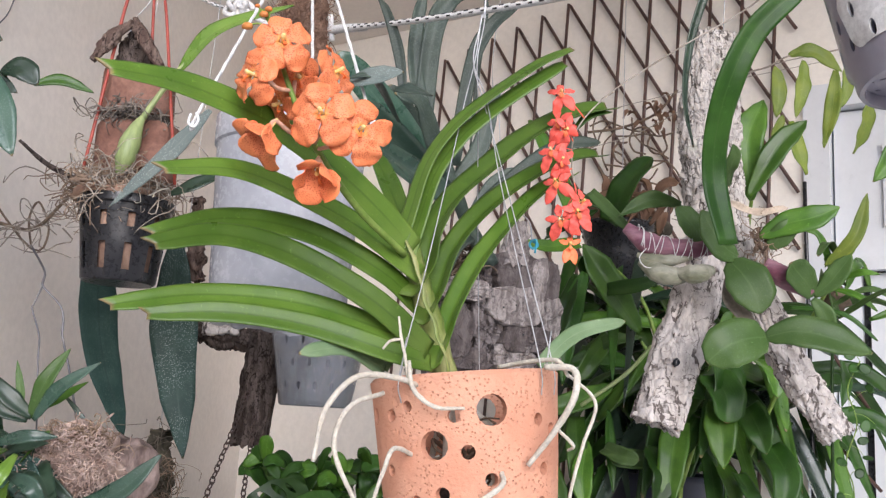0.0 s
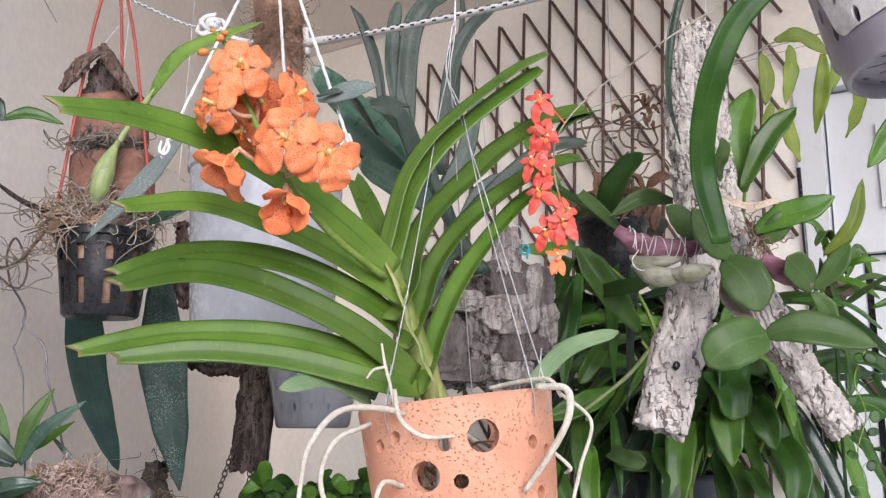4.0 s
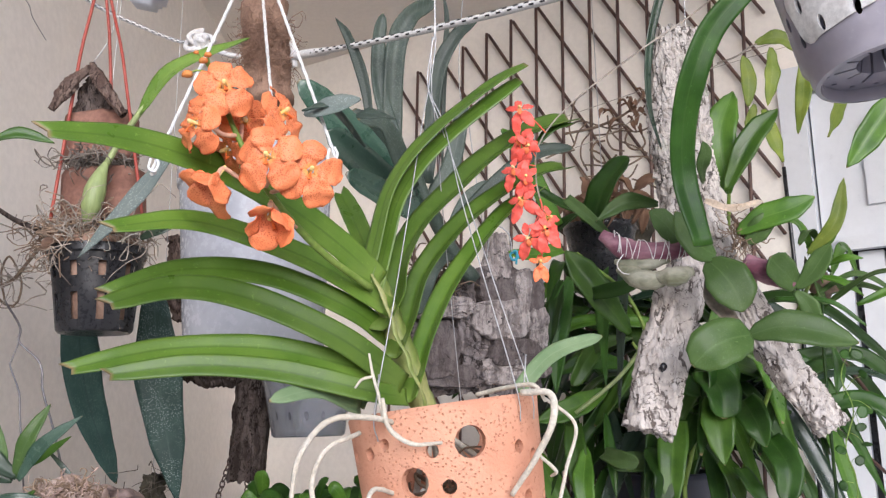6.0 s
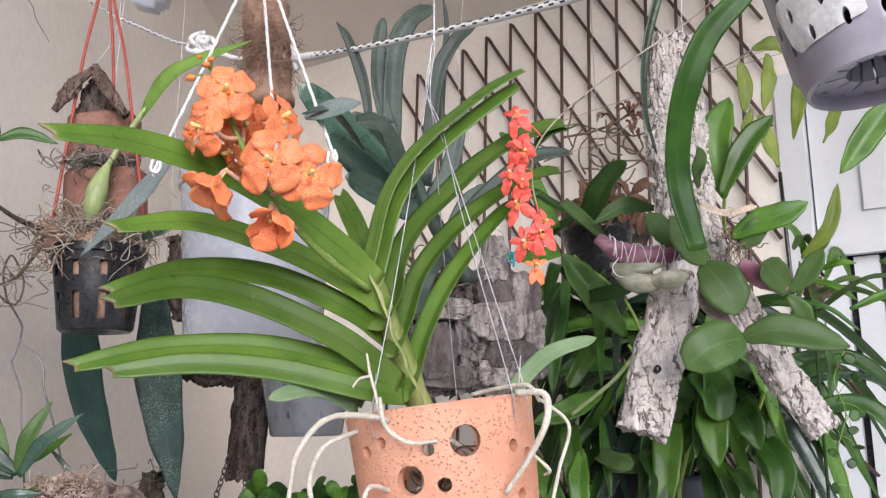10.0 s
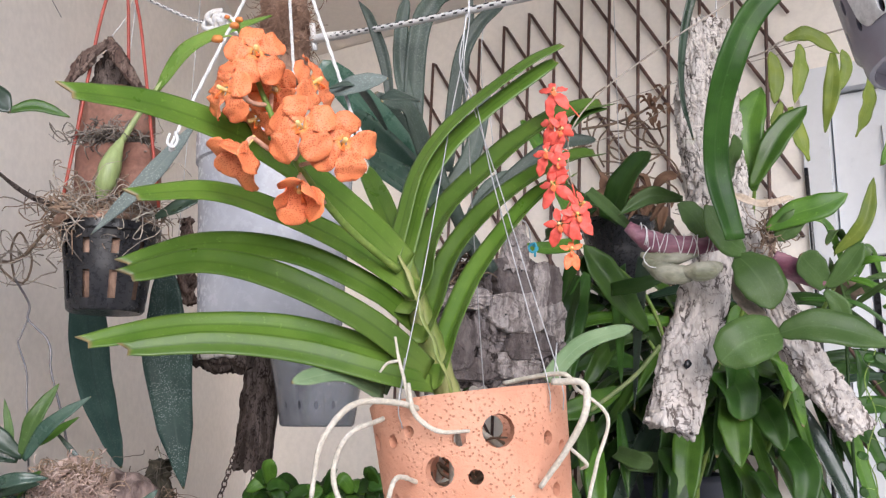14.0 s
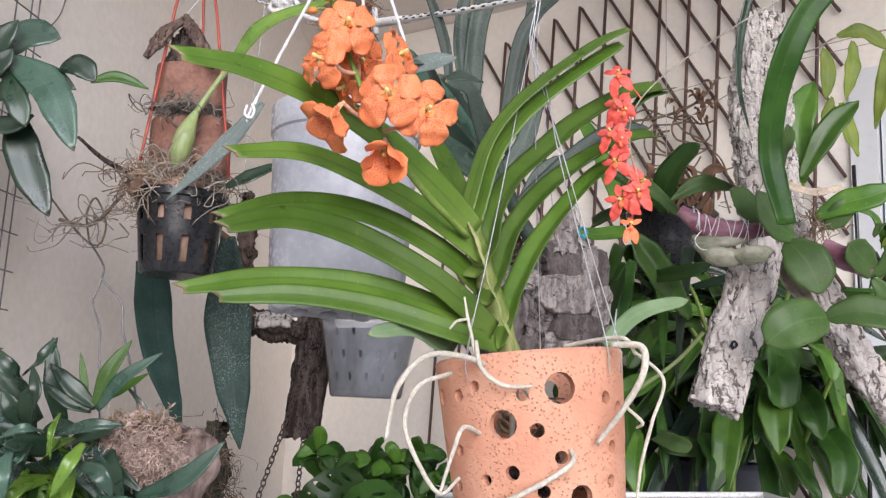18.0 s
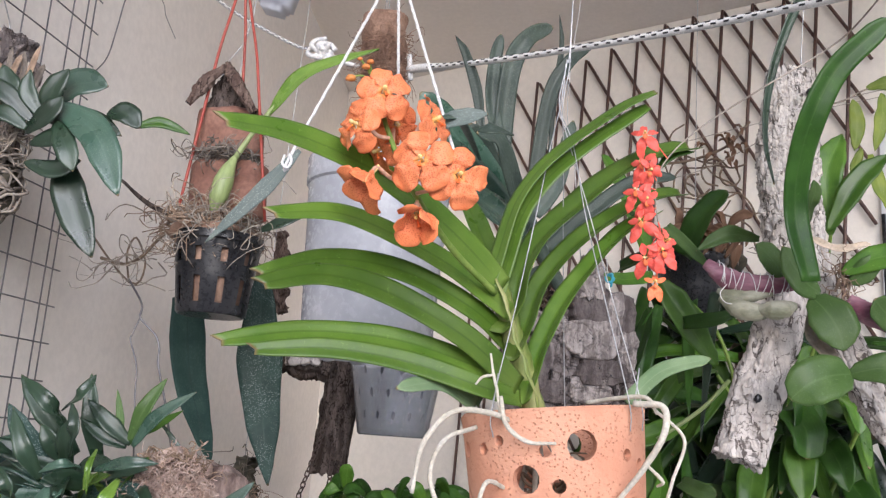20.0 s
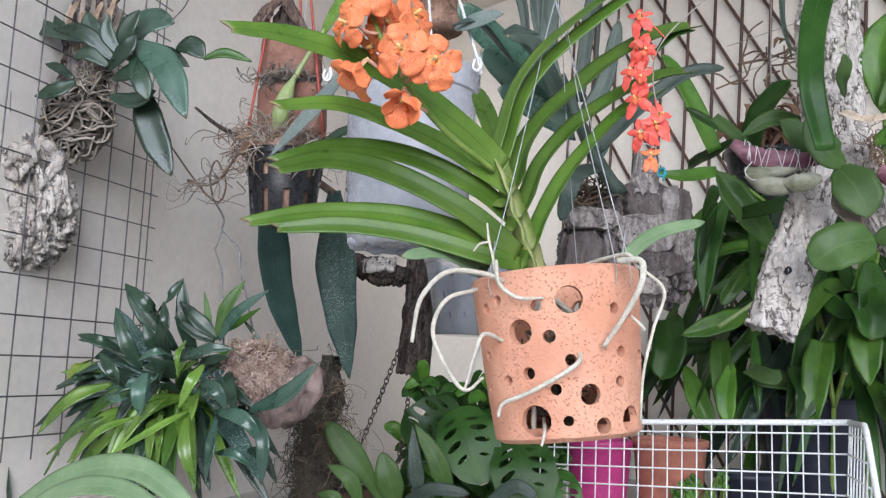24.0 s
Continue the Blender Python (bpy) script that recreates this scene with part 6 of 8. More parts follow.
def coral_flower(at, facing, size, roll, mt, stalk):
    m = flower_frame(at, facing, roll)
    ob = part("flower", moved(join([tube([(0, 0, -0.006), (0, 0, 0.002), (0, 0.001, 0.005)], [0.0008, 0.001, 0.0013], 7, 7)]), m), M_COLUMN, coral, "small coral-red flower")
    for ang, ln, wd in ((0, 0.95, 0.46), (68, 0.95, 0.42), (-68, 0.95, 0.42), (152, 1.45, 0.66), (-152, 1.45, 0.66)):
        part("petal", moved(tepal("ellip", size * ln, size * wd, ang + 12 * math.sin(ang + roll), 0.26 + 0.22 * math.sin(ang * 2 + size * 7000 + roll)), m), mt, ob)
    part("lip", moved(blade([(0, -0.001, 0.002), (0, -0.003, 0.004), (0, -size * 0.5, 0.003)], size * 0.3, (0, 0.3, 1), "spoon", 0.3, 0.0005, 7, 4), m), M_CORAL, ob)
    back = m @ Vector((0, 0, -0.006))
    part("pedicel", tube([stalk, Vector(stalk).lerp(back, 0.5) + Vector((0, 0, 0.003)), back], 0.0007, 10, 6), mt, ob)


spray = smooth_path(SCAPE[4:], 33)
for at, facing, size, roll, k, mt in (
    ((0.119, 0.742, 1.806), (-0.2, -0.8, 0.3), 0.0150, 5, 6, M_RED), ((0.117, 0.742, 1.780), (-0.5, -0.8, -0.1), 0.0150, 15, 10, M_RED),
    ((0.123, 0.738, 1.772), (0.2, -0.9, -0.3), 0.0140, -12, 11, M_RED), ((0.112, 0.735, 1.751), (-0.5, -0.8, 0.1), 0.0150, 10, 13, M_RED), ((0.120, 0.732, 1.743), (0.1, -1, -0.2), 0.0150, 0, 14, M_RED),
    ((0.116, 0.732, 1.723), (-0.4, -0.9, 0.0), 0.0150, 15, 17, M_RED), ((0.138, 0.735, 1.707), (0.5, -0.85, 0.0), 0.0150, -15, 20, M_RED),
    ((0.134, 0.730, 1.697), (0.1, -1, -0.1), 0.0145, 20, 21, M_RED), ((0.121, 0.735, 1.691), (-0.3, -0.9, -0.3), 0.0150, 10, 22, M_RED), ((0.130, 0.738, 1.669), (0.0, -1, 0.25), 0.0118, 0, 30, M_CORAL)):
    coral_flower(at, facing, size, roll, mt, spray[min(k, 32)])


# ---- plants on the plain wall ----
def clump(plant, at, count, length, width, seed, mats, rise=0.5, droop=0.6, shape="lance", bias=(0, 0, 0), spread=0.02, face=(0, -0.8, 0.6), name="leaf"):
    """A tuft of arching leaves that start at `at`."""
    rnd = random.Random(seed)
    for i in range(count):
        az = 2 * math.pi * (i * 0.618 + rnd.uniform(-0.08, 0.08))
        ln = length * rnd.uniform(0.65, 1.15)
        d = (Vector((math.cos(az), math.sin(az) * 0.7, rise * rnd.uniform(0.4, 1.5))) + Vector(bias)).normalized()
        p = Vector(at) + Vector([rnd.gauss(0, spread) for _ in range(3)])
        mid = p + d * ln * 0.5 + Vector((0, 0, 0.04 * ln))
        end = p + d * ln * 0.95 + Vector((0, 0, -droop * ln * rnd.uniform(0.2, 1.0)))
        part(name, blade([p, mid, end], width * rnd.uniform(0.75, 1.2), Vector(face) + Vector([rnd.gauss(0, 0.25) for _ in range(3)]), shape if isinstance(shape, str) else rnd.choice(shape), rnd.uniform(0.1, 0.4), 0.0009, 18, 6, rnd.uniform(0.01, 0.045), rnd.uniform(-0.5, 0.5), i), rnd.choice(mats), plant)


wallplant = thing("grid_orchid", (-0.604, 0.930, 1.854), "dark-leaved orchid on a root-wrapped mount hung on the grid", "orchid")
part("mount_wood", bark_body([(-0.642, 0.950, 1.974), (-0.638, 0.940, 1.883), (-0.652, 0.930, 1.742)], (0.058, 0.072, 0.062), 0.055, (0, -1, 0), 41, 0.30, 90, 60), M_CORK, wallplant)
R_MID, R_SIZE = Vector((-0.648, 0.925, 1.778)), Vector((0.060, 0.034, 0.050))
# Dark moss-coloured ball stands in for the shade inside the root tangle.
part("dark_core", ball(R_MID, 0.050, 24, 16, 0.3, 47, (1.12, 0.55, 0.92)), M_MOSS, wallplant)


def wrapped_root(seed, r, swell=1.0):
    """A root that winds over the surface of the root ball."""
    rnd = random.Random(seed)
    a, b = rnd.uniform(2.6, 6.8), rnd.uniform(-1.1, 1.1)
    turn, pts = rnd.uniform(-1.0, 1.0), []
    for k in range(rnd.randint(6, 11)):
        a += 0.26 * math.cos(turn)
        b = max(-1.35, min(1.35, b + 0.26 * math.sin(turn)))
        turn += rnd.uniform(-0.7, 0.7)
        g = swell * (1 + rnd.uniform(-0.06, 0.10))
        pts.append(R_MID + Vector((R_SIZE.x * math.cos(a) * math.cos(b), R_SIZE.y * math.sin(a) * math.cos(b), R_SIZE.z * math.sin(b))) * g)
    return tube(pts, [r * 0.7, r, r * 0.9, r * 0.5], 34, 7, 0.3, seed)


tangle("root_tangle", join([wrapped_root(400 + k, 0.0022) for k in range(110)]), M_OLDROOT, wallplant, "thick brown roots wound into a ball")
tangle("root_tangle", join([wrapped_root(700 + k, 0.0019, 1.10) for k in range(34)]), M_PALEROOT, wallplant, "pale grey roots")
tangle("root_tangle", fibres((-0.604, 0.900, 1.828), (0.028, 0.012, 0.016), 46, 0.06, 0.0014, 43), M_PALEROOT, wallplant)
for k in range(12):
    x = -0.645 + 0.0068 * k
    part("dry_sheath", blade([(x * 0.6 - 0.243, 0.905, 1.862), (x, 0.902 - 0.008 * math.sin(k * 2.0), 1.905), (x + 0.004 * math.sin(k * 1.3), 0.904, 1.936 + 0.012 * math.sin(k * 2.7))], 0.0085, (0.2 * math.sin(k * 1.9), -1, 0.1), "strap", 0.7, 0.0006, 12, 4, 0.03, 0.3, k), (M_PALEROOT, M_DRYROOT, M_OLDROOT)[k % 3], wallplant)
hang(wallplant, [(-0.648, 0.950, 1.970), (-0.657, 0.950, 2.013), on_left(1.72, 2.10, 0.034)], 0.001, M_STEEL)
GRID_COUNT = itertools.count()


def grid_leaf(a, b, c, w, mt):
    """A leaf of the orchid on the grid."""
    i = next(GRID_COUNT)
    part("leaf", blade([a, b, c], w * 1.2, (0.15, -1, 0.25), "ellip" if w > 0.019 else "lance", 0.2, 0.0012, 18, 6, 0.01, 0, i), mt, wallplant)


grid_leaf((-0.531, 0.880, 1.867), (-0.465, 0.860, 1.825), (-0.424, 0.850, 1.754), 0.033, M_TEAL)
grid_leaf((-0.543, 0.890, 1.868), (-0.508, 0.880, 1.891), (-0.470, 0.880, 1.890), 0.034, M_TEAL)
grid_leaf((-0.556, 0.880, 1.850), (-0.578, 0.870, 1.873), (-0.595, 0.870, 1.908), 0.026, M_DEEP)
grid_leaf((-0.555, 0.870, 1.827), (-0.525, 0.860, 1.847), (-0.510, 0.860, 1.868), 0.022, M_DEEP)
grid_leaf((-0.608, 0.890, 1.875), (-0.682, 0.880, 1.899), (-0.753, 0.880, 1.922), 0.020, M_DEEP)
grid_leaf((-0.645, 0.900, 1.901), (-0.677, 0.900, 1.915), (-0.700, 0.900, 1.927), 0.016, M_DEEP)
grid_leaf((-0.547, 0.860, 1.829), (-0.575, 0.855, 1.845), (-0.597, 0.855, 1.839), 0.018, M_DEEP)
grid_leaf((-0.600, 0.870, 1.814), (-0.620, 0.860, 1.800), (-0.652, 0.860, 1.793), 0.020, M_DEEP)
grid_leaf((-0.612, 0.880, 1.822), (-0.638, 0.880, 1.838), (-0.658, 0.880, 1.844), 0.012, M_DEEP)
grid_leaf((-0.524, 0.900, 1.817), (-0.504, 0.900, 1.759), (-0.469, 0.900, 1.694), 0.034, M_DEEP)
grid_leaf((-0.477, 0.900, 1.862), (-0.454, 0.900, 1.865), (-0.435, 0.900, 1.848), 0.024, M_DEEP)
grid_leaf((-0.466, 0.950, 1.866), (-0.439, 0.960, 1.876), (-0.404, 0.970, 1.866), 0.014, M_GREEN)
grid_leaf((-0.546, 0.870, 1.815), (-0.514, 0.865, 1.821), (-0.495, 0.865, 1.815), 0.022, M_DEEP)
grid_leaf((-0.555, 0.880, 1.796), (-0.517, 0.880, 1.788), (-0.489, 0.880, 1.801), 0.020, M_DEEP)
grid_leaf((-0.549, 0.900, 1.852), (-0.499, 0.900, 1.858), (-0.456, 0.900, 1.838), 0.020, M_DEEP)
grid_leaf((-0.544, 0.870, 1.838), (-0.586, 0.860, 1.874), (-0.634, 0.860, 1.883), 0.020, M_DEEP)
grid_leaf((-0.528, 0.870, 1.848), (-0.524, 0.860, 1.874), (-0.508, 0.860, 1.901), 0.022, M_DEEP)
grid_leaf((-0.536, 0.870, 1.845), (-0.556, 0.865, 1.874), (-0.557, 0.865, 1.901), 0.018, M_DEEP)
grid_leaf((-0.520, 0.870, 1.844), (-0.498, 0.860, 1.810), (-0.485, 0.860, 1.782), 0.022, M_DEEP)
part("dry_root", tube([(-0.473, 0.950, 1.799), (-0.455, 0.980, 1.782), (-0.430, 1.000, 1.770)], [0.0018, 0.003, 0.0038], 12, 7, 0.3), M_LOG, wallplant)

lump = thing("cork_lump", (-0.674, 0.900, 1.577), "knobbly grey-beige cork lump hung on the grid", "cork bark")
part("cork_body", bark_body([(-0.678, 0.900, 1.576), (-0.667, 0.890, 1.628), (-0.679, 0.890, 1.689), (-0.727, 0.900, 1.758)], (0.05, 0.11, 0.115, 0.06), 0.08, (0.1, -1, 0), 44, 0.45, 140, 120), M_LUMP, lump)
part("cork_knob", ball((-0.661, 0.850, 1.706), 0.024, 24, 18, 0.6, 45, (1.2, 0.8, 0.9)), M_LUMP, lump)
part("leaf", blade([(-0.733, 0.880, 1.726), (-0.702, 0.870, 1.765), (-0.690, 0.870, 1.814)], 0.03, (0.1, -1, 0.2), "ellip", 0.15, 0.001, 14, 6), M_LIME, lump)
hang(lump, [(-0.721, 0.900, 1.750), on_left(1.74, 1.78, 0.036)], 0.001, M_STEEL)

shell_plant = thing("coconut_shell_planter", (-0.365, 1.000, 1.388), "coconut half shell filled with husk, hung on a wire", "planter")
part("coconut_shell", ball((-0.354, 1.020, 1.428), 0.057, 56, 40, 0.26, 51, (1.06, 0.9, 0.82), Matrix.Rotation(radians(-24), 3, "Y")), M_SHELL, shell_plant, "rough brown coconut shell")
part("husk_filling", ball((-0.380, 0.985, 1.449), 0.047, 36, 26, 0.35, 52, (1.15, 0.75, 0.80)), M_HUSK, shell_plant, "shredded pale husk")
tangle("husk_shred", fibres((-0.366, 0.945, 1.448), (0.050, 0.012, 0.036), 1300, 0.015, 0.0007, 53), M_HUSK, shell_plant)
tangle("husk_shred", fibres((-0.365, 0.955, 1.475), (0.04, 0.014, 0.012), 110, 0.03, 0.0010, 54), M_DRYROOT, shell_plant)
hang(shell_plant, [(-0.392, 1.010, 1.488), (-0.411, 1.020, 1.540), (-0.426, 1.020, 1.585), (-0.428, 1.020, 1.606), (-0.434, 1.020, 1.621), (-0.448, 1.020, 1.634), (-0.458, 1.020, 1.644), (-0.463, 1.030, 1.662), (-0.499, 1.060, 1.697)], 0.0014, M_GRIDWIRE, n=60)
hang(shell_plant, [(-0.438, 1.015, 1.463), (-0.451, 1.020, 1.554), (-0.454, 1.020, 1.584), (-0.466, 1.020, 1.614), (-0.465, 1.020, 1.622), (-0.458, 1.020, 1.642)], 0.0011, M_GRIDWIRE, n=50)
hang(shell_plant, [(-0.499, 1.060, 1.697), (-0.506, 1.060, 1.731), (-0.496, 1.060, 1.752), (-0.479, 1.060, 1.714), (-0.503, 1.060, 1.696), on_left(1.4, 1.83, 0.002)], 0.0014, M_TWIG)
tangle("loose_rootlet", fibres((-0.515, 1.050, 1.716), (0.06, 0.02, 0.012), 10, 0.09, 0.0009, 55), M_PALEROOT, shell_plant)

bush = thing("leafy_orchid", (-0.471, 0.980, 1.424), "dense orchid with glossy dark and fresh green leaves", "orchid")
HUB = Vector((-0.474, 0.985, 1.424))
part("stem_base", tube([(-0.370, 0.985, 1.457), (-0.434, 0.985, 1.440), (-0.499, 0.985, 1.422)], [0.006, 0.010, 0.006], 12, 9, 0.3), M_TWIG, bush)
SPREAD_COUNT = itertools.count()


def spread_leaf(tx, w, mt):
    """A leaf of the dense orchid that reaches out to tx."""
    i = next(SPREAD_COUNT)
    t = Vector(tx)
    a = HUB.lerp(t, 0.26) + Vector((0.022 * math.sin(i * 2.7), 0.012, 0.016 * math.cos(i * 1.9)))
    up = 0.022 if t.z < HUB.z + 0.02 else 0.004
    part("leaf", blade([a, a.lerp(t, 0.5) + Vector((0, -0.012, up)), t], w * 1.1, (0.1 * math.sin(i * 2.1), -0.9, 0.45 + 0.3 * math.sin(i)), "lance", 0.3, 0.001, 16, 6, 0.014, 0, i), mt, bush)


spread_leaf((-0.570, 0.970, 1.562), 0.026, M_DEEP)
spread_leaf((-0.484, 0.970, 1.569), 0.022, M_DEEP)
spread_leaf((-0.568, 0.950, 1.528), 0.028, M_GREY)
spread_leaf((-0.617, 0.950, 1.487), 0.024, M_DEEP)
spread_leaf((-0.481, 0.930, 1.517), 0.022, M_DEEP)
spread_leaf((-0.643, 0.950, 1.439), 0.016, M_LIME)
spread_leaf((-0.649, 0.950, 1.416), 0.022, M_DEEP)
spread_leaf((-0.659, 0.930, 1.368), 0.030, M_SAGE)
spread_leaf((-0.630, 0.920, 1.335), 0.018, M_LIME)
spread_leaf((-0.590, 0.910, 1.328), 0.020, M_LIME)
spread_leaf((-0.526, 0.900, 1.334), 0.024, M_LIME)
spread_leaf((-0.469, 0.900, 1.330), 0.018, M_LIME)
spread_leaf((-0.444, 0.890, 1.327), 0.020, M_GREEN)
spread_leaf((-0.392, 0.880, 1.309), 0.024, M_LIME)
spread_leaf((-0.477, 0.880, 1.395), 0.024, M_GREY)
spread_leaf((-0.384, 0.930, 1.481), 0.022, M_GREEN)
spread_leaf((-0.379, 0.920, 1.469), 0.016, M_DEEP)
spread_leaf((-0.488, 0.900, 1.452), 0.022, M_DEEP)
spread_leaf((-0.576, 0.930, 1.456), 0.024, M_DEEP)
spread_leaf((-0.434, 0.890, 1.444), 0.014, M_LIME)
spread_leaf((-0.378, 0.890, 1.311), 0.028, M_DEEP)
spread_leaf((-0.316, 0.900, 1.324), 0.026, M_GREY)
spread_leaf((-0.304, 0.920, 1.351), 0.020, M_DEEP)
spread_leaf((-0.353, 0.920, 1.299), 0.020, M_LIME)
spread_leaf((-0.370, 0.900, 1.409), 0.024, M_GREY)
spread_leaf((-0.510, 0.930, 1.289), 0.022, M_DEEP)
spread_leaf((-0.591, 0.950, 1.295), 0.022, M_GREEN)
spread_leaf((-0.435, 0.900, 1.285), 0.022, M_GREEN)
spread_leaf((-0.326, 0.950, 1.287), 0.022, M_DEEP)
spread_leaf((-0.609, 0.960, 1.396), 0.024, M_DEEP)
spread_leaf((-0.530, 0.960, 1.507), 0.022, M_DEEP)
spread_leaf((-0.397, 0.870, 1.393), 0.018, M_LIME)
spread_leaf((-0.407, 0.890, 1.462), 0.018, M_LIME)
spread_leaf((-0.349, 0.890, 1.401), 0.024, M_DEEP)
spread_leaf((-0.522, 0.900, 1.374), 0.020, M_DEEP)
spread_leaf((-0.380, 0.930, 1.333), 0.022, M_DEEP)
spread_leaf((-0.616, 0.940, 1.280), 0.020, M_LIME)
spread_leaf((-0.458, 0.880, 1.419), 0.020, M_DEEP)
rnd = random.Random(57)
for i in range(95):
    g = radians(rnd.uniform(-215, 40))
    reach = Vector((0.135 * math.cos(g), rnd.uniform(-0.05, 0.02), 0.115 * math.sin(g) - 0.02))
    a = Vector((-0.499, 0.985, 1.422)) + reach * rnd.uniform(0.05, 0.45) + Vector((0, rnd.uniform(-0.02, 0.02), 0.012))
    d = (reach.normalized() + Vector((rnd.gauss(0, 0.3), 0, rnd.gauss(0, 0.3)))).normalized() * rnd.uniform(0.07, 0.105)
    d.z -= 0.02
    part("leaf", blade([a, a + d * 0.5 + Vector((0, -0.008, 0.014)), a + d], rnd.uniform(0.013, 0.021), (rnd.uniform(-0.4, 0.4), -0.9, rnd.uniform(0.0, 0.8)), rnd.choice(("lance", "ellip")), 0.28, 0.001, 14, 6, 0.012, 0, i), rnd.choice((M_DEEP, M_TEAL, M_TEAL, M_GREY) if math.sin(g) > -0.35 else (M_DEEP, M_GREEN, M_LIME, M_LIME, M_SHADE)), bush)
SHOOT_COUNT = itertools.count()


def shoot_leaf(a, b, c, w, mt):
    """A leaf of the young shoots above the shell."""
    i = next(SHOOT_COUNT)
    part("leaf", blade([a, b, c], w, (0.2, -0.9, 0.4), "lance", 0.3, 0.001, 16, 6, 0.01, 0, i), mt, bush)


shoot_leaf((-0.425, 0.970, 1.492), (-0.449, 0.960, 1.513), (-0.479, 0.960, 1.539), 0.022, M_DEEP)
shoot_leaf((-0.427, 0.970, 1.493), (-0.410, 0.960, 1.532), (-0.392, 0.970, 1.569), 0.020, M_CATT)
shoot_leaf((-0.418, 0.960, 1.490), (-0.390, 0.950, 1.524), (-0.348, 0.950, 1.555), 0.018, M_TEAL)
shoot_leaf((-0.437, 0.970, 1.491), (-0.442, 0.970, 1.521), (-0.450, 0.970, 1.553), 0.010, M_CATT)
shoot_leaf((-0.424, 0.980, 1.500), (-0.400, 0.980, 1.515), (-0.372, 0.980, 1.534), 0.012, M_GREEN)
shoot_leaf((-0.430, 0.970, 1.488), (-0.454, 0.960, 1.498), (-0.486, 0.960, 1.518), 0.016, M_DEEP)
shoot_leaf((-0.350, 0.920, 1.404), (-0.294, 0.900, 1.426), (-0.254, 0.900, 1.466), 0.024, M_TEAL)
shoot_leaf((-0.402, 0.990, 1.519), (-0.384, 0.990, 1.501), (-0.367, 0.990, 1.485), 0.006, M_DEEP)
FRONT_COUNT = itertools.count()


def front_leaf(a, b, c, w, mt):
    """A leaf in front of the dense orchid."""
    i = next(FRONT_COUNT)
    part("leaf", blade([a, b, c], w * 0.86, (0.25 * math.sin(i * 2.3), -0.9, 0.5 + 0.3 * math.sin(i)), "lance" if i % 4 else "ellip", 0.32, 0.001, 18, 6, 0.02, 0.2 * math.sin(i * 1.7), i), mt, bush)


front_leaf((-0.538, 0.915, 1.429), (-0.577, 0.890, 1.408), (-0.631, 0.900, 1.362), 0.0242, M_LIME)
front_leaf((-0.497, 0.905, 1.389), (-0.526, 0.880, 1.372), (-0.572, 0.890, 1.329), 0.018, M_LIME)
front_leaf((-0.410, 0.885, 1.403), (-0.438, 0.860, 1.381), (-0.506, 0.870, 1.344), 0.018, M_LIME)
front_leaf((-0.413, 0.885, 1.397), (-0.398, 0.860, 1.360), (-0.387, 0.870, 1.321), 0.0203, M_LIME)
front_leaf((-0.448, 0.895, 1.415), (-0.456, 0.870, 1.403), (-0.492, 0.880, 1.368), 0.0164, M_LIME)
front_leaf((-0.453, 0.895, 1.398), (-0.437, 0.870, 1.369), (-0.444, 0.880, 1.333), 0.0164, M_LIME)
front_leaf((-0.395, 0.885, 1.458), (-0.396, 0.860, 1.438), (-0.416, 0.870, 1.405), 0.018, M_LIME)
front_leaf((-0.428, 0.895, 1.486), (-0.422, 0.870, 1.468), (-0.425, 0.880, 1.441), 0.0101, M_LIME)
front_leaf((-0.548, 0.915, 1.387), (-0.572, 0.890, 1.369), (-0.615, 0.900, 1.312), 0.0203, M_CATT)
front_leaf((-0.590, 0.945, 1.436), (-0.597, 0.920, 1.432), (-0.632, 0.930, 1.421), 0.0156, M_DEEP)
front_leaf((-0.593, 0.945, 1.458), (-0.597, 0.920, 1.447), (-0.619, 0.930, 1.424), 0.0156, M_OLIVE)
front_leaf((-0.380, 0.895, 1.404), (-0.330, 0.870, 1.398), (-0.309, 0.880, 1.370), 0.0219, M_TEAL)
front_leaf((-0.332, 0.895, 1.403), (-0.304, 0.870, 1.373), (-0.308, 0.880, 1.324), 0.0203, M_TEAL)
front_leaf((-0.379, 0.895, 1.398), (-0.370, 0.870, 1.361), (-0.379, 0.880, 1.319), 0.0203, M_TEAL)
front_leaf((-0.466, 0.875, 1.445), (-0.458, 0.850, 1.424), (-0.460, 0.860, 1.395), 0.0234, M_TEAL)
front_leaf((-0.491, 0.905, 1.450), (-0.502, 0.880, 1.483), (-0.526, 0.890, 1.523), 0.0242, M_DEEP)
front_leaf((-0.513, 0.905, 1.426), (-0.515, 0.880, 1.445), (-0.543, 0.890, 1.467), 0.0187, M_DEEP)
front_leaf((-0.426, 0.885, 1.465), (-0.376, 0.860, 1.477), (-0.348, 0.870, 1.478), 0.0164, M_TEAL)
front_leaf((-0.438, 0.885, 1.467), (-0.447, 0.860, 1.471), (-0.475, 0.870, 1.460), 0.0125, M_TEAL)
front_leaf((-0.467, 0.915, 1.477), (-0.454, 0.890, 1.506), (-0.466, 0.900, 1.534), 0.018, M_DEEP)
front_leaf((-0.500, 0.945, 1.524), (-0.469, 0.920, 1.541), (-0.458, 0.930, 1.566), 0.018, M_DEEP)
front_leaf((-0.494, 0.945, 1.511), (-0.507, 0.920, 1.534), (-0.543, 0.930, 1.558), 0.0234, M_DEEP)
front_leaf((-0.547, 0.935, 1.474), (-0.560, 0.910, 1.482), (-0.600, 0.920, 1.490), 0.0203, M_DEEP)
front_leaf((-0.398, 0.885, 1.438), (-0.363, 0.860, 1.430), (-0.353, 0.870, 1.409), 0.0211, M_TEAL)
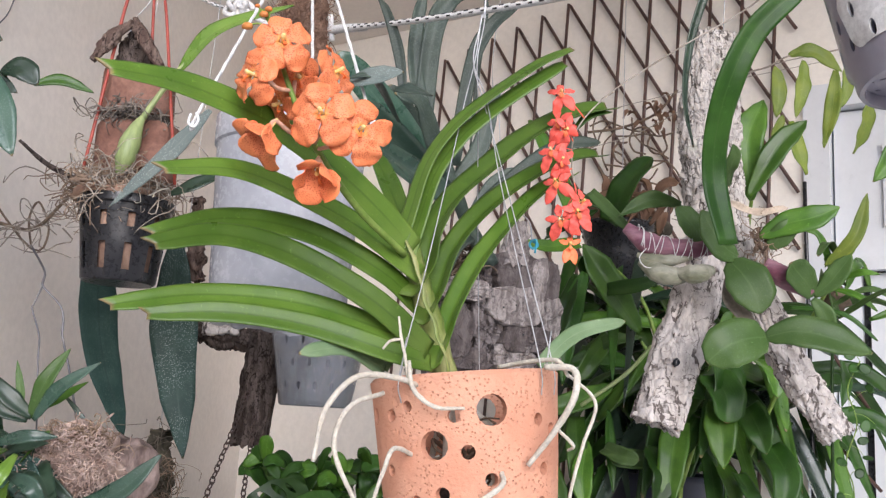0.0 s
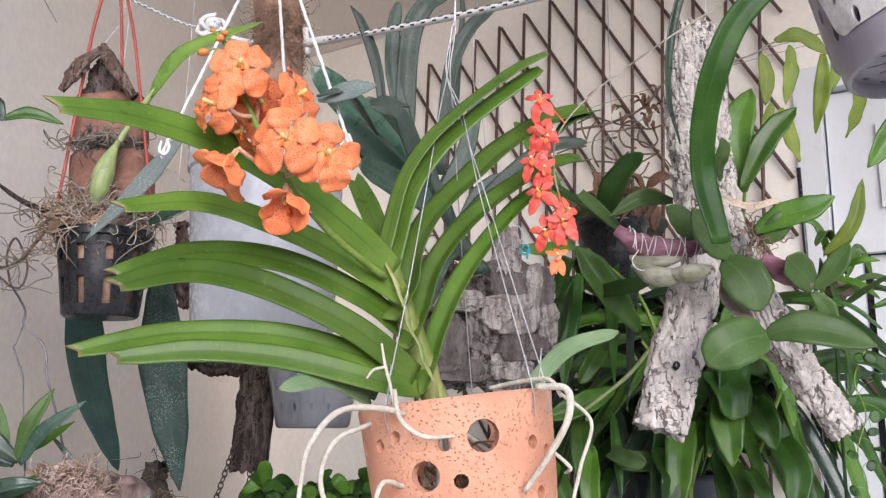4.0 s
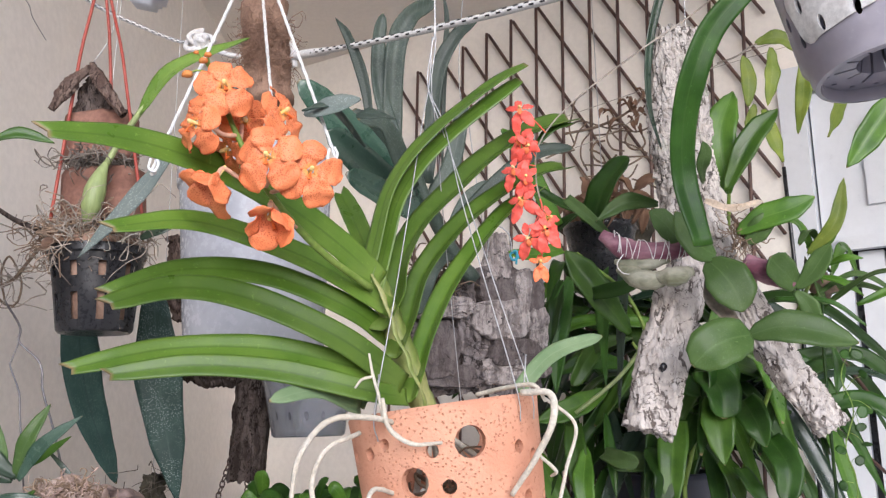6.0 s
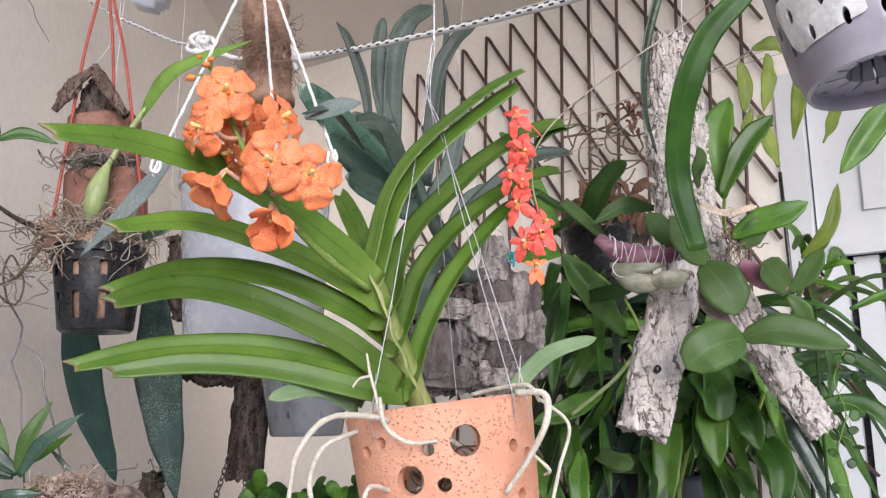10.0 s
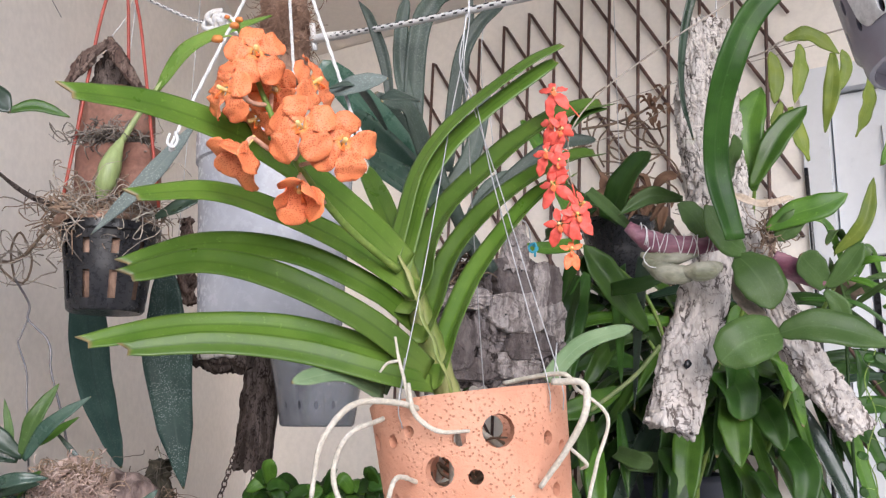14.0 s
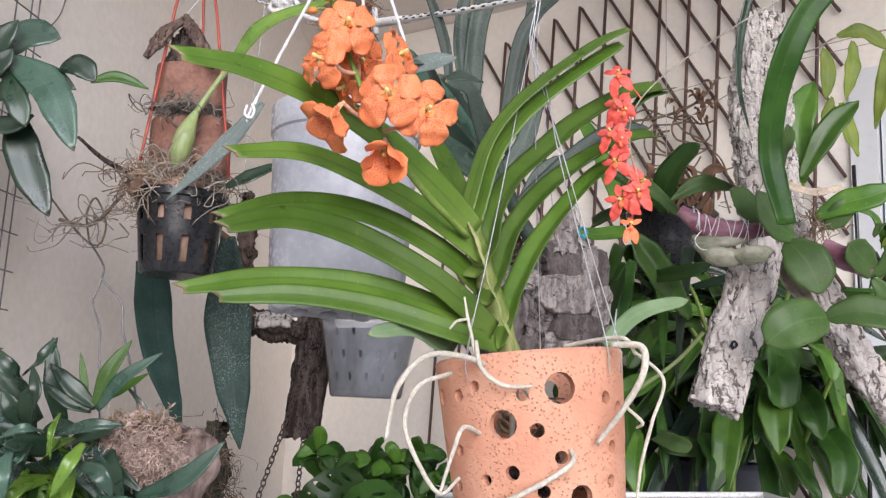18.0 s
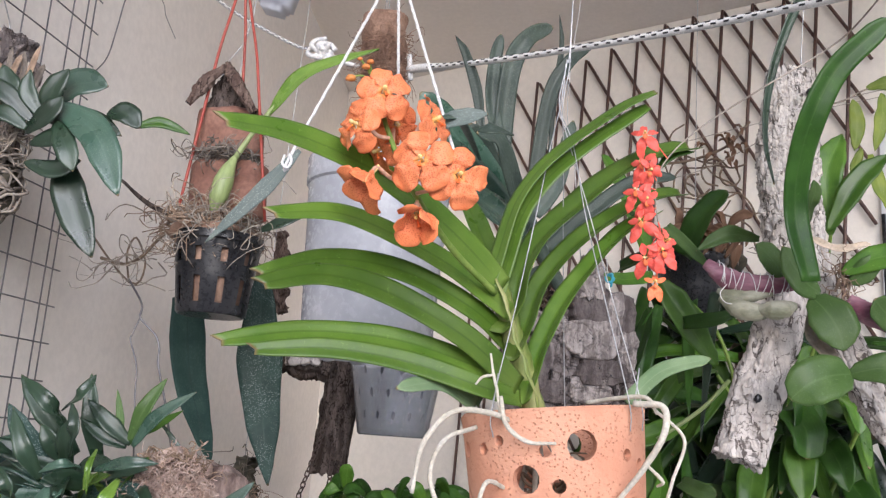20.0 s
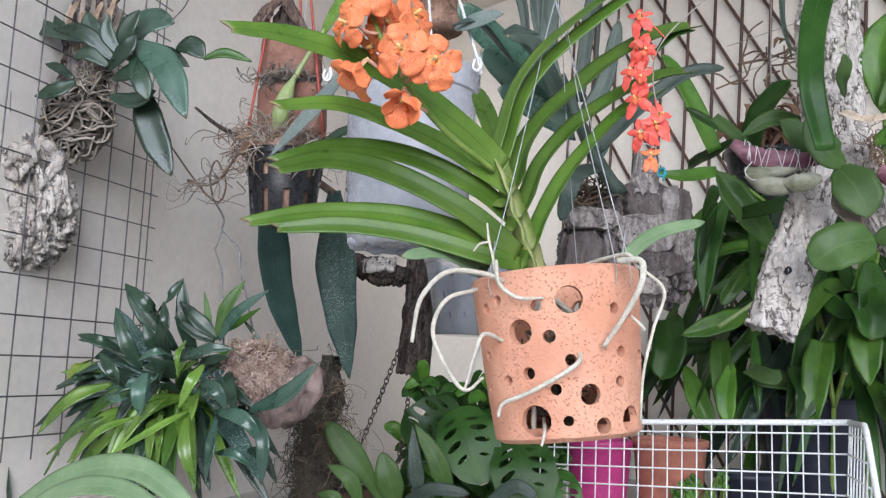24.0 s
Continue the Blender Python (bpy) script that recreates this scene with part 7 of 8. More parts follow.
front_leaf((-0.346, 0.915, 1.359), (-0.311, 0.890, 1.356), (-0.298, 0.900, 1.325), 0.0172, M_DEEP)
front_leaf((-0.381, 0.905, 1.354), (-0.345, 0.880, 1.356), (-0.327, 0.890, 1.343), 0.0156, M_TEAL)
front_leaf((-0.539, 0.905, 1.414), (-0.506, 0.880, 1.412), (-0.497, 0.890, 1.413), 0.0156, M_TEAL)
front_leaf((-0.462, 0.895, 1.435), (-0.451, 0.870, 1.440), (-0.461, 0.880, 1.429), 0.0156, M_TEAL)

pale = thing("strap_leaf_plant", (-0.670, 0.860, 1.233), "plant with long arching pale green strap leaves", "plant")
part("leaf", blade([(-0.670, 0.870, 1.234), (-0.543, 0.840, 1.318), (-0.441, 0.830, 1.338), (-0.362, 0.830, 1.298)], 0.034, (0, -0.8, 0.6), "strap", 0.2, 0.001, 24, 6), M_PALE, pale)
part("leaf", blade([(-0.667, 0.860, 1.216), (-0.541, 0.820, 1.301), (-0.447, 0.810, 1.318), (-0.366, 0.810, 1.279)], 0.026, (0, -0.8, 0.6), "strap", 0.2, 0.001, 24, 6), M_PALE, pale)
part("leaf", blade([(-0.659, 0.900, 1.268), (-0.671, 0.900, 1.316), (-0.693, 0.900, 1.379)], 0.008, (0, -1, 0), "strap", 0.2, 0.001, 14, 5), M_DEEP, pale)
part("crown", tube([(-0.674, 0.870, 1.197), (-0.678, 0.870, 1.244)], 0.02, 8, 10, 0.2), M_CATT, pale)

for pts, r, mt in (
        (((-0.637, 1.261, 2.262), (-0.637, 1.260, 2.223), (-0.640, 1.213, 2.179), (-0.640, 1.195, 2.112), (-0.641, 1.180, 2.054), (-0.643, 1.143, 2.008)), 0.0011, M_GRIDWIRE),
        (((-0.637, 1.265, 2.237), (-0.634, 1.325, 2.220), (-0.633, 1.339, 2.203), (-0.631, 1.384, 2.182)), 0.0006, M_GRIDWIRE)):
    w = thing("wall_wire", pts[0], "loose bent wire on the wall", "wire")
    part("wire", tube(pts, r, 24, 5), mt, w)

# ---- chained hanging basket with broad leaves ----
hb = thing("hanging_basket", (-0.237, 1.300, 1.241), "hanging basket of foliage plants on rusty chains", "hanging basket")
H0 = Vector((-0.248, 1.320, 1.250))
part("basket_bowl", lathe([(0.04, -0.10), (0.10, -0.07), (0.135, 0.0), (0.138, 0.004), (0.132, 0.004), (0.095, -0.062), (0.04, -0.09), (0.002, -0.09), (0.002, -0.10)], 40, H0, 0.02), M_FIBRE, hb)
part("basket_rim", lathe([(0.134, 0.004), (0.140, 0.004), (0.140, 0.011), (0.134, 0.011)], 48, H0), M_RUST, hb)
H_APEX = Vector((-0.304, 1.520, 1.724))


def chain(parent, a, b, link=0.013, r=0.0011):
    a, b = Vector(a), Vector(b)
    n = int((b - a).length / (link * 0.78))
    t = (b - a).normalized()
    s1 = t.orthogonal().normalized()
    for i in range(n):
        c = a.lerp(b, (i + 0.5) / n)
        side = s1 if i % 2 else t.cross(s1)
        ring = [c + t * (math.cos(q) * link * 0.5) + side * (math.sin(q) * link * 0.3) for q in [2 * math.pi * k / 10 for k in range(11)]]
        part("chain_link", tube(ring, r, 14, 5), M_RUST, parent)


chain(hb, (-0.313, 1.240, 1.351), (-0.284, 1.500, 1.653))
hang(hb, [(-0.284, 1.500, 1.653), (-0.298, 1.515, 1.697), H_APEX], 0.001, M_STEEL)
chain(hb, (-0.254, 1.240, 1.320), (-0.303, 1.530, 1.640))
hang(hb, [(-0.313, 1.240, 1.351), H0 + Vector((-0.11, -0.05, 0.006))], 0.0012, M_RUST)
hang(hb, [(-0.303, 1.530, 1.635), (-0.304, 1.525, 1.690), H_APEX, (H_APEX.x, H_APEX.y, roof(H_APEX.x, H_APEX.y))], 0.001, M_STEEL)
FOL = (
    ((-0.252, 1.200, 1.254), (-0.288, 1.170, 1.315), (-0.343, 1.160, 1.380), 0.040, "spoon", M_CATT), ((-0.240, 1.190, 1.260), (-0.245, 1.170, 1.302), (-0.259, 1.170, 1.341), 0.04, "ellip", M_CATT),
    ((-0.196, 1.170, 1.270), (-0.201, 1.150, 1.323), (-0.208, 1.150, 1.381), 0.024, "lance", M_SAGE), ((-0.148, 1.160, 1.271), (-0.166, 1.140, 1.334), (-0.201, 1.140, 1.385), 0.03, "lance", M_CATT),
    ((-0.282, 1.160, 1.257), (-0.294, 1.140, 1.302), (-0.330, 1.140, 1.322), 0.025, "lance", M_CATT), ((-0.228, 1.150, 1.259), (-0.174, 1.130, 1.298), (-0.118, 1.130, 1.297), 0.02, "strap", M_SAGE),
    ((-0.098, 1.150, 1.277), (-0.056, 1.130, 1.311), (-0.025, 1.130, 1.300), 0.02, "strap", M_SAGE), ((-0.304, 1.150, 1.261), (-0.318, 1.140, 1.277), (-0.344, 1.140, 1.279), 0.02, "lance", M_CATT))
for i, (a, b, c, w, shp, mt) in enumerate(FOL):
    part("leaf", blade([a, b, c], w, (0.1, -0.95, 0.3), shp, 0.2, 0.001, 16, 6, 0.01, 0, i), mt, hb)


def split_leaf(parent, a, b, c, w, face, holes, seed):
    """A heart-shaped leaf with oval holes beside its midrib."""
    geo = blade([a, b, c], w, face, "round", 0.12, 0.0011, 18, 8, 0.012, 0, seed)
    path = smooth_path([a, b, c], 40)
    tan = tangents(path)
    cuts = []
    for u, v, r in holes:
        k = int(u * 39)
        side = tan[k].cross(Vector(face)).normalized()
        out = (side * (1 if v > 0 else -1) + tan[k] * 0.5).normalized()
        up = side.cross(tan[k]).normalized()
        c0, w0 = path[k] + side * w * v, out.cross(up)
        ring = [out * (r * 1.9 * math.cos(q)) + w0 * (r * 0.62 * math.sin(q)) for q in [2 * math.pi * e / 10 for e in range(10)]]
        vs = [c0 + p + up * s for s in (-0.025, 0.025) for p in ring]
        cuts.append((vs, [tuple(range(9, -1, -1)), tuple(range(10, 20))] + [(e, (e + 1) % 10, 10 + (e + 1) % 10, 10 + e) for e in range(10)], [(0, 0)] * 20))
    part("leaf", carve("leaf", geo, cuts, M_SHADE, BASE[parent.name]), M_SHADE, parent, "dark green leaf with oval holes")


for i, (a, b, c, w) in enumerate((
        ((-0.066, 1.190, 1.372), (-0.050, 1.165, 1.330), (-0.031, 1.160, 1.276), 0.092), ((-0.156, 1.210, 1.411), (-0.194, 1.185, 1.390), (-0.232, 1.185, 1.358), 0.066), ((-0.159, 1.200, 1.406), (-0.133, 1.175, 1.366), (-0.105, 1.170, 1.306), 0.086),
        ((-0.010, 1.200, 1.330), (-0.004, 1.180, 1.296), (0.006, 1.180, 1.262), 0.07), ((-0.170, 1.205, 1.372), (-0.186, 1.190, 1.340), (-0.190, 1.190, 1.300), 0.070))):
    split_leaf(hb, a, b, c, w, (0.1, -0.95, 0.35), ((0.22, 0.18, 0.005), (0.38, 0.24, 0.007), (0.54, 0.25, 0.007), (0.7, 0.2, 0.005), (0.26, -0.19, 0.005), (0.42, -0.24, 0.007), (0.58, -0.23, 0.006), (0.74, -0.17, 0.004)), i)
rnd = random.Random(61)
for i in range(280):
    c = Vector((-0.162, 1.290, 1.368)) + Vector((rnd.uniform(-0.10, 0.14), rnd.uniform(-0.03, 0.10), rnd.uniform(-0.12, 0.075)))
    d = Vector((rnd.uniform(-1, 1), -0.3, rnd.uniform(-0.9, 0.6))).normalized() * rnd.uniform(0.030, 0.050)
    part("leaf", blade([c, c + d * 0.5 + Vector((0, -0.006, 0.008)), c + d], rnd.uniform(0.015, 0.026), (rnd.uniform(-0.4, 0.4), -0.8, rnd.uniform(0.1, 0.8)), rnd.choice(("round", "ellip")), 0.2, 0.0009, 10, 4, 0.03, 0, i), rnd.choice((M_SHADE, M_SHADE, M_SHADE, M_GREEN)), hb)
for i in range(6):
    p = Vector((-0.164, 1.300, 1.371)) + Vector((0.03 * (i - 2.5), 0, 0.03 * math.sin(i)))
    part("leaf_stalk", tube([H0 + Vector((0.03 * (i - 2.5) * 0.8, 0, -0.05)), (H0 + p) / 2 + Vector((0, 0.02, 0)), p], 0.0022, 12, 6), M_STALK, hb)

# ---- white wire basket with pots, on an added ledge of the wall ----
LEDGE = 1.215
# Guessed support for the pots; its grey is set for bounced light.
ledge = solid("added_ledge", join([slab(on_right, 0.45, 1.46, 0, LEDGE, 0.0, 1.22)]), M_LEDGE, "added grey ledge below the plants, toned for bounced light", "ledge", "structure")
W_L, W_R = Vector((-0.062, 1.270, 1.398)), Vector((0.387, 1.270, 1.413))
W_M = Vector((0.109, 1.270, 1.399))
W_SLOPE = (W_R.z - W_M.z) / (W_R.x - W_M.x)
W_Z = W_R.z
basket = thing("wire_basket", (0.16, 1.3, LEDGE), "white coated wire basket before the potted plants", "basket")
bx0, bx1, by0, by1, bz0 = W_L.x, W_R.x, 1.02, 1.27, LEDGE + 0.004


def side_top(y):
    """Height of the side's rim, which falls to a low front."""
    return W_Z if y > 1.16 else bz0 + 0.035 + (W_Z - bz0 - 0.035) * max(0, (y - by0) / (1.16 - by0)) ** 1.2


part("rim_bar", tube([(bx0, by1, W_Z + W_SLOPE * (bx0 - bx1)), (bx1, by1, W_Z)], 0.0042, 4, 8), M_WHITEWIRE, basket)
part("front_bar", tube([(bx0, by0, bz0 + 0.035), (bx1, by0, bz0 + 0.035)], 0.0042, 4, 8), M_WHITEWIRE, basket)
for x in (bx1,):
    part("rim_bar", tube([(x, by0 + (by1 - by0) * k / 12, side_top(by0 + (by1 - by0) * k / 12)) for k in range(13)], 0.0042, 26, 8), M_WHITEWIRE, basket)
nx, ny, nz = 22, 12, 7
for i in range(nx + 1):
    x = bx0 + (bx1 - bx0) * i / nx
    part("upright_wire", tube([(x, by1, W_Z + W_SLOPE * (x - bx1)), (x, by1 - 0.008, bz0)], 0.0011, 3, 5), M_WHITEWIRE, basket)
    part("floor_wire", tube([(x, by1 - 0.008, bz0), (x, by0 + 0.006, bz0), (x, by0, bz0 + 0.035)], 0.0011, 13, 5), M_WHITEWIRE, basket)
for j in range(ny + 1):
    y = by0 + (by1 - by0) * j / ny
    for x, s in ((bx1, -1),):
        part("upright_wire", tube([(x, y, side_top(y)), (x + s * 0.008, y, bz0)], 0.0011, 3, 5), M_WHITEWIRE, basket)
for k in range(1, nz + 1):
    z = W_Z - (W_Z - bz0) * (k - 0.45) / nz
    q = 0.008 * k / nz
    part("level_wire", tube([(bx0, by1 - q - 0.002, z + W_SLOPE * (bx0 - bx1) * (1 - k / nz)), (bx1, by1 - q - 0.002, z)], 0.0013, 3, 5), M_WHITEWIRE, basket)
    front = next((by0 + (by1 - by0) * m / 60 for m in range(61) if side_top(by0 + (by1 - by0) * m / 60) >= z), by1)
    for x, s in ((bx1, -1),):
        part("level_wire", tube([(x + s * (q + 0.002), front, z), (x + s * (q + 0.002), by1, z)], 0.0013, 3, 5), M_WHITEWIRE, basket)


def plain_pot(name, at, r0, r1, h, material, label):
    ob = thing(name, at, label, "plant pot")
    part("pot_wall", lathe(turned_pot((r0, r1), h, 0.004), 40, at), material, ob)
    part("potting_mix", lathe([(r1 - 0.012, h - 0.03), (r1 - 0.009, h - 0.018), (0.002, h - 0.014), (0.002, h - 0.03)], 24, at, 0.03), M_MOSS, ob)
    return ob


PK = Vector((0.037, 1.360, 1.344))
plain_pot("pink_pot", (PK.x, 1.36, LEDGE), 0.040, 0.050, 0.15, M_PINK, "glossy magenta plastic pot behind the wire basket")
TP = Vector((0.145, 1.380, 1.349))
plain_pot("clay_pot", (TP.x, 1.38, LEDGE), 0.044, 0.056, 0.155, M_TERRA_PLAIN, "plain reddish clay pot behind the wire basket")
GP = Vector((0.259, 1.400, 1.355))
plain_pot("dark_pot", (GP.x, 1.40, LEDGE), 0.035, 0.046, 0.11, M_NAVY, "dark plastic pot behind the wire basket")
clover = thing("clover_plant", (0.185, 1.300, 1.302), "small clover-like plant with round leaflets", "plant")
rnd = random.Random(71)
for i in range(16):
    c = Vector((0.189, 1.300, 1.308)) + Vector((rnd.uniform(-0.035, 0.035), rnd.uniform(-0.02, 0.02), rnd.uniform(-0.03, 0.02)))
    for k in range(3):
        a = k * 2.09 + i
        part("leaflet", blade([c, c + Vector((0.005 * math.cos(a), -0.002, 0.005 * math.sin(a))), c + Vector((0.011 * math.cos(a), -0.003, 0.011 * math.sin(a)))], 0.010, (0.1, -0.9, 0.4), "petal", 0.2, 0.0005, 6, 4), M_GREEN, clover)
    part("stalk", tube([c, c + Vector((0, 0.01, -0.05)), (GP.x - 0.03, 1.36, bz0 + 0.12)], 0.0006, 8, 5), M_STALK, clover)
NV = Vector((0.388, 1.520, 1.441))
navy = plain_pot("dark_blue_pot", (NV.x, 1.60, LEDGE), 0.066, 0.088, NV.z - LEDGE, M_NAVY, "large dark blue plastic pot on the ledge")
N2 = Vector((0.376, 1.620, 1.440))
navy2 = plain_pot("black_tub", (N2.x, 1.68, LEDGE), 0.062, 0.080, N2.z - LEDGE, M_BLACK, "large black plastic pot on the ledge")

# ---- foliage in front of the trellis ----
# Mostly the darkened leaf tone, for shade deep in the foliage.
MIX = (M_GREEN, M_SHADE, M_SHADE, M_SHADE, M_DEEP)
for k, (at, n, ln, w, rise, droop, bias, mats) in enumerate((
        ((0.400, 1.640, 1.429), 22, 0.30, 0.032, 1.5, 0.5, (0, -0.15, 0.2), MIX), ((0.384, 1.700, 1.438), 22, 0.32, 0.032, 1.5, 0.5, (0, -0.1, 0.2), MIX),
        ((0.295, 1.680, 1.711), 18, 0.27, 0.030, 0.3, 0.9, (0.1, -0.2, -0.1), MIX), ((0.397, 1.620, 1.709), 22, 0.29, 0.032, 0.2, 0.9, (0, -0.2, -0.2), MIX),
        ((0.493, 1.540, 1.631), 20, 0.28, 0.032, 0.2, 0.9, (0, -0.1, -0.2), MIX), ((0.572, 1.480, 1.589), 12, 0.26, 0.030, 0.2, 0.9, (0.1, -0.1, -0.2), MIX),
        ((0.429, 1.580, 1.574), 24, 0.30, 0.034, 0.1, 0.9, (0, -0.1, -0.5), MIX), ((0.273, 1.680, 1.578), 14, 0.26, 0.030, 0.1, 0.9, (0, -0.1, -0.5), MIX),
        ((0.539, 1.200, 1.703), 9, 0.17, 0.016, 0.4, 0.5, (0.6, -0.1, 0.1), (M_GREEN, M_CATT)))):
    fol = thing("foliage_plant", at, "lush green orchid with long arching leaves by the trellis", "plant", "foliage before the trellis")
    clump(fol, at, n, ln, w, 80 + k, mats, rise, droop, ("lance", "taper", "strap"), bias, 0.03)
    part("crown", ball(at, 0.018, 12, 8, 0.4, k), M_TWIG, fol)
    hang(fol, [at, Vector(at) + Vector((0, 0.02, -0.1)), Vector((at[0], at[1] + 0.03, LEDGE))], 0.0022, M_SHADE, "stem", n=10)
broad = thing("broad_leaf_plant", (0.396, 1.500, 1.628), "plant with broad glossy green leaves by the trellis", "plant", "foliage before the trellis")
COUNT = itertools.count()


def strap(a, b, c, w, mt, shape="lance"):
    """A long arching leaf of the broad-leaved plant, from its stalk to its tip."""
    i = next(COUNT)
    if shape == "lance":
        shape = ("lance", "ellip", "strap", "taper")[i % 4]
    part("leaf", blade([a, b, c], w, (0.3 * math.sin(i * 2.3), -0.95, 0.35 + 0.3 * math.sin(i * 1.1)), shape, 0.32, 0.001, 24, 8, 0.02, 0.25 * math.sin(i * 1.9), i, 1.1), mt, broad)


strap((0.308, 1.37, 1.661), (0.252, 1.34, 1.73), (0.212, 1.33, 1.786), 0.050, M_GREEN, "ellip")
strap((0.214, 1.48, 1.853), (0.168, 1.45, 1.949), (0.128, 1.44, 2.016), 0.040, M_GREEN, "strap")
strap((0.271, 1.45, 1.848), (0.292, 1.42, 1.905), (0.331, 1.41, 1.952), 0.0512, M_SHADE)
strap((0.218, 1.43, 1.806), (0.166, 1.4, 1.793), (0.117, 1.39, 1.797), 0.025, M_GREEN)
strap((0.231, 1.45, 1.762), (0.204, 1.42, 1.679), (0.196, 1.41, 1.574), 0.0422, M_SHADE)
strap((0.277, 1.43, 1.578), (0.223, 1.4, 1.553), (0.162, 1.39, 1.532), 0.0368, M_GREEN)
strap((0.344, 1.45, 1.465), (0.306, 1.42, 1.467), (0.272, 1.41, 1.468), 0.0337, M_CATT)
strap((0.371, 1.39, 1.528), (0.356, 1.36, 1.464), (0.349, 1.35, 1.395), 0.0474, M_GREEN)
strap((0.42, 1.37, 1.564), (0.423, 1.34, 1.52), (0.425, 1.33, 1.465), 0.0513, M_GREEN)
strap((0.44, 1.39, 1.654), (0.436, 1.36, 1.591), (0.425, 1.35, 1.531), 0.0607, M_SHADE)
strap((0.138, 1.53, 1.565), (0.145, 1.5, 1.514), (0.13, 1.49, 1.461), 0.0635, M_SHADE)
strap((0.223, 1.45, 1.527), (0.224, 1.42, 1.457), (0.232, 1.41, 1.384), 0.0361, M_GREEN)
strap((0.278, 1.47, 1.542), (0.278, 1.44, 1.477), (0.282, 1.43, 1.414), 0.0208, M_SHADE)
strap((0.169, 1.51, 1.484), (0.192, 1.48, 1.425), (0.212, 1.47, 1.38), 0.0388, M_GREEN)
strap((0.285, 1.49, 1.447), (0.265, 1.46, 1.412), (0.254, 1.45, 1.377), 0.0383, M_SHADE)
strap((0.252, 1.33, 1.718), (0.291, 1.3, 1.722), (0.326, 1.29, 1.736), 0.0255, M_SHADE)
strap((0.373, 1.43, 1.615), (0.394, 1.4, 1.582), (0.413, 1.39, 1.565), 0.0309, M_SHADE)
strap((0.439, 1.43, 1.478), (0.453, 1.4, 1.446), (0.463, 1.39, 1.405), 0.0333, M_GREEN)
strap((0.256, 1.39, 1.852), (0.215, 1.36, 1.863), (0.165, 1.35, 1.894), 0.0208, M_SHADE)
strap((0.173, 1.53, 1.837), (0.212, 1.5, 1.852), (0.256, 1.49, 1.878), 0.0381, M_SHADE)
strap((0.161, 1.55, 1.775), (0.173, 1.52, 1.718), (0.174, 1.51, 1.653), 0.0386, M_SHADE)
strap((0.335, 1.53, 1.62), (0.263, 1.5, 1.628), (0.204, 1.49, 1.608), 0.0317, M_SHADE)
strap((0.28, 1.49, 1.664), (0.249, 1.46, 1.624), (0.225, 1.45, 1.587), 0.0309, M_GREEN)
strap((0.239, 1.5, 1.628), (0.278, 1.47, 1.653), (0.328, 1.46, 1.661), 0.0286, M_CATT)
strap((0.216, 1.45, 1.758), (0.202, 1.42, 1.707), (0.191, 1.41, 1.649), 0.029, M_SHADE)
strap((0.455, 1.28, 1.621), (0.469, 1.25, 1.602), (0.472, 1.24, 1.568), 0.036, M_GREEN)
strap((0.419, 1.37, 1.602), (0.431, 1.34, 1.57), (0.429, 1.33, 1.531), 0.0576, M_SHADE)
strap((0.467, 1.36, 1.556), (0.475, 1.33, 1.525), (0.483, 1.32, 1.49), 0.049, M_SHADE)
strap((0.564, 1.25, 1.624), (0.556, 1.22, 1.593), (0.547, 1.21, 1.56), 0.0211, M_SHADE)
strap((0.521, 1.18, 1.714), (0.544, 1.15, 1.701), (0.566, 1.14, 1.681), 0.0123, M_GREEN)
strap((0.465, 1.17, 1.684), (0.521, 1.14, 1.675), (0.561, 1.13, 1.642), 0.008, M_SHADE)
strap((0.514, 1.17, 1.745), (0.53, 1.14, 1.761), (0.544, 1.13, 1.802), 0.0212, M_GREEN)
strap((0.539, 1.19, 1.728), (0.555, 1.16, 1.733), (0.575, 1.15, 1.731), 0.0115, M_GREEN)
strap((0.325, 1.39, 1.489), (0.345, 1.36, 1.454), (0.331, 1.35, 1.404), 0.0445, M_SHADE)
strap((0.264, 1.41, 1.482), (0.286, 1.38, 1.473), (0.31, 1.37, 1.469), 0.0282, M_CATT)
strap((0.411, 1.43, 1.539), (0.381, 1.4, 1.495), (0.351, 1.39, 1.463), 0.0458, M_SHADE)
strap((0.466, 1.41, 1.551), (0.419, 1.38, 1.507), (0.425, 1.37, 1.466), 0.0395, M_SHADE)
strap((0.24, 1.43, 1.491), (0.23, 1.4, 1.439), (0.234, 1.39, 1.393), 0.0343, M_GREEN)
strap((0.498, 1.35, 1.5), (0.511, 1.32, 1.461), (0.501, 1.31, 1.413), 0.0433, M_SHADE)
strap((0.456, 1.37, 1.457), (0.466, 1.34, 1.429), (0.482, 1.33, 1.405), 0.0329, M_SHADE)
strap((0.426, 1.200, 1.834), (0.417, 1.190, 1.912), (0.443, 1.200, 1.980), 0.046, M_GREEN, "ellip")
strap((0.416, 1.180, 1.833), (0.451, 1.170, 1.899), (0.492, 1.170, 1.942), 0.034, M_GREEN, "ellip")
strap((0.580, 1.000, 1.906), (0.543, 1.000, 1.863), (0.503, 1.000, 1.812), 0.034, M_GREEN, "ellip")
strap((0.205, 1.200, 1.835), (0.238, 1.180, 1.796), (0.259, 1.170, 1.772), 0.018, M_CATT)
strap((0.318, 1.150, 1.811), (0.275, 1.140, 1.812), (0.235, 1.140, 1.789), 0.026, M_CATT)
strap((0.505, 1.150, 1.739), (0.535, 1.130, 1.774), (0.553, 1.130, 1.833), 0.020, M_OLIVE)
part("stem", tube([(0.319, 1.330, 1.637), (0.279, 1.330, 1.592), (0.216, 1.330, 1.544)], 0.0032, 18, 7), M_BULB, broad, "pale green arching stem")
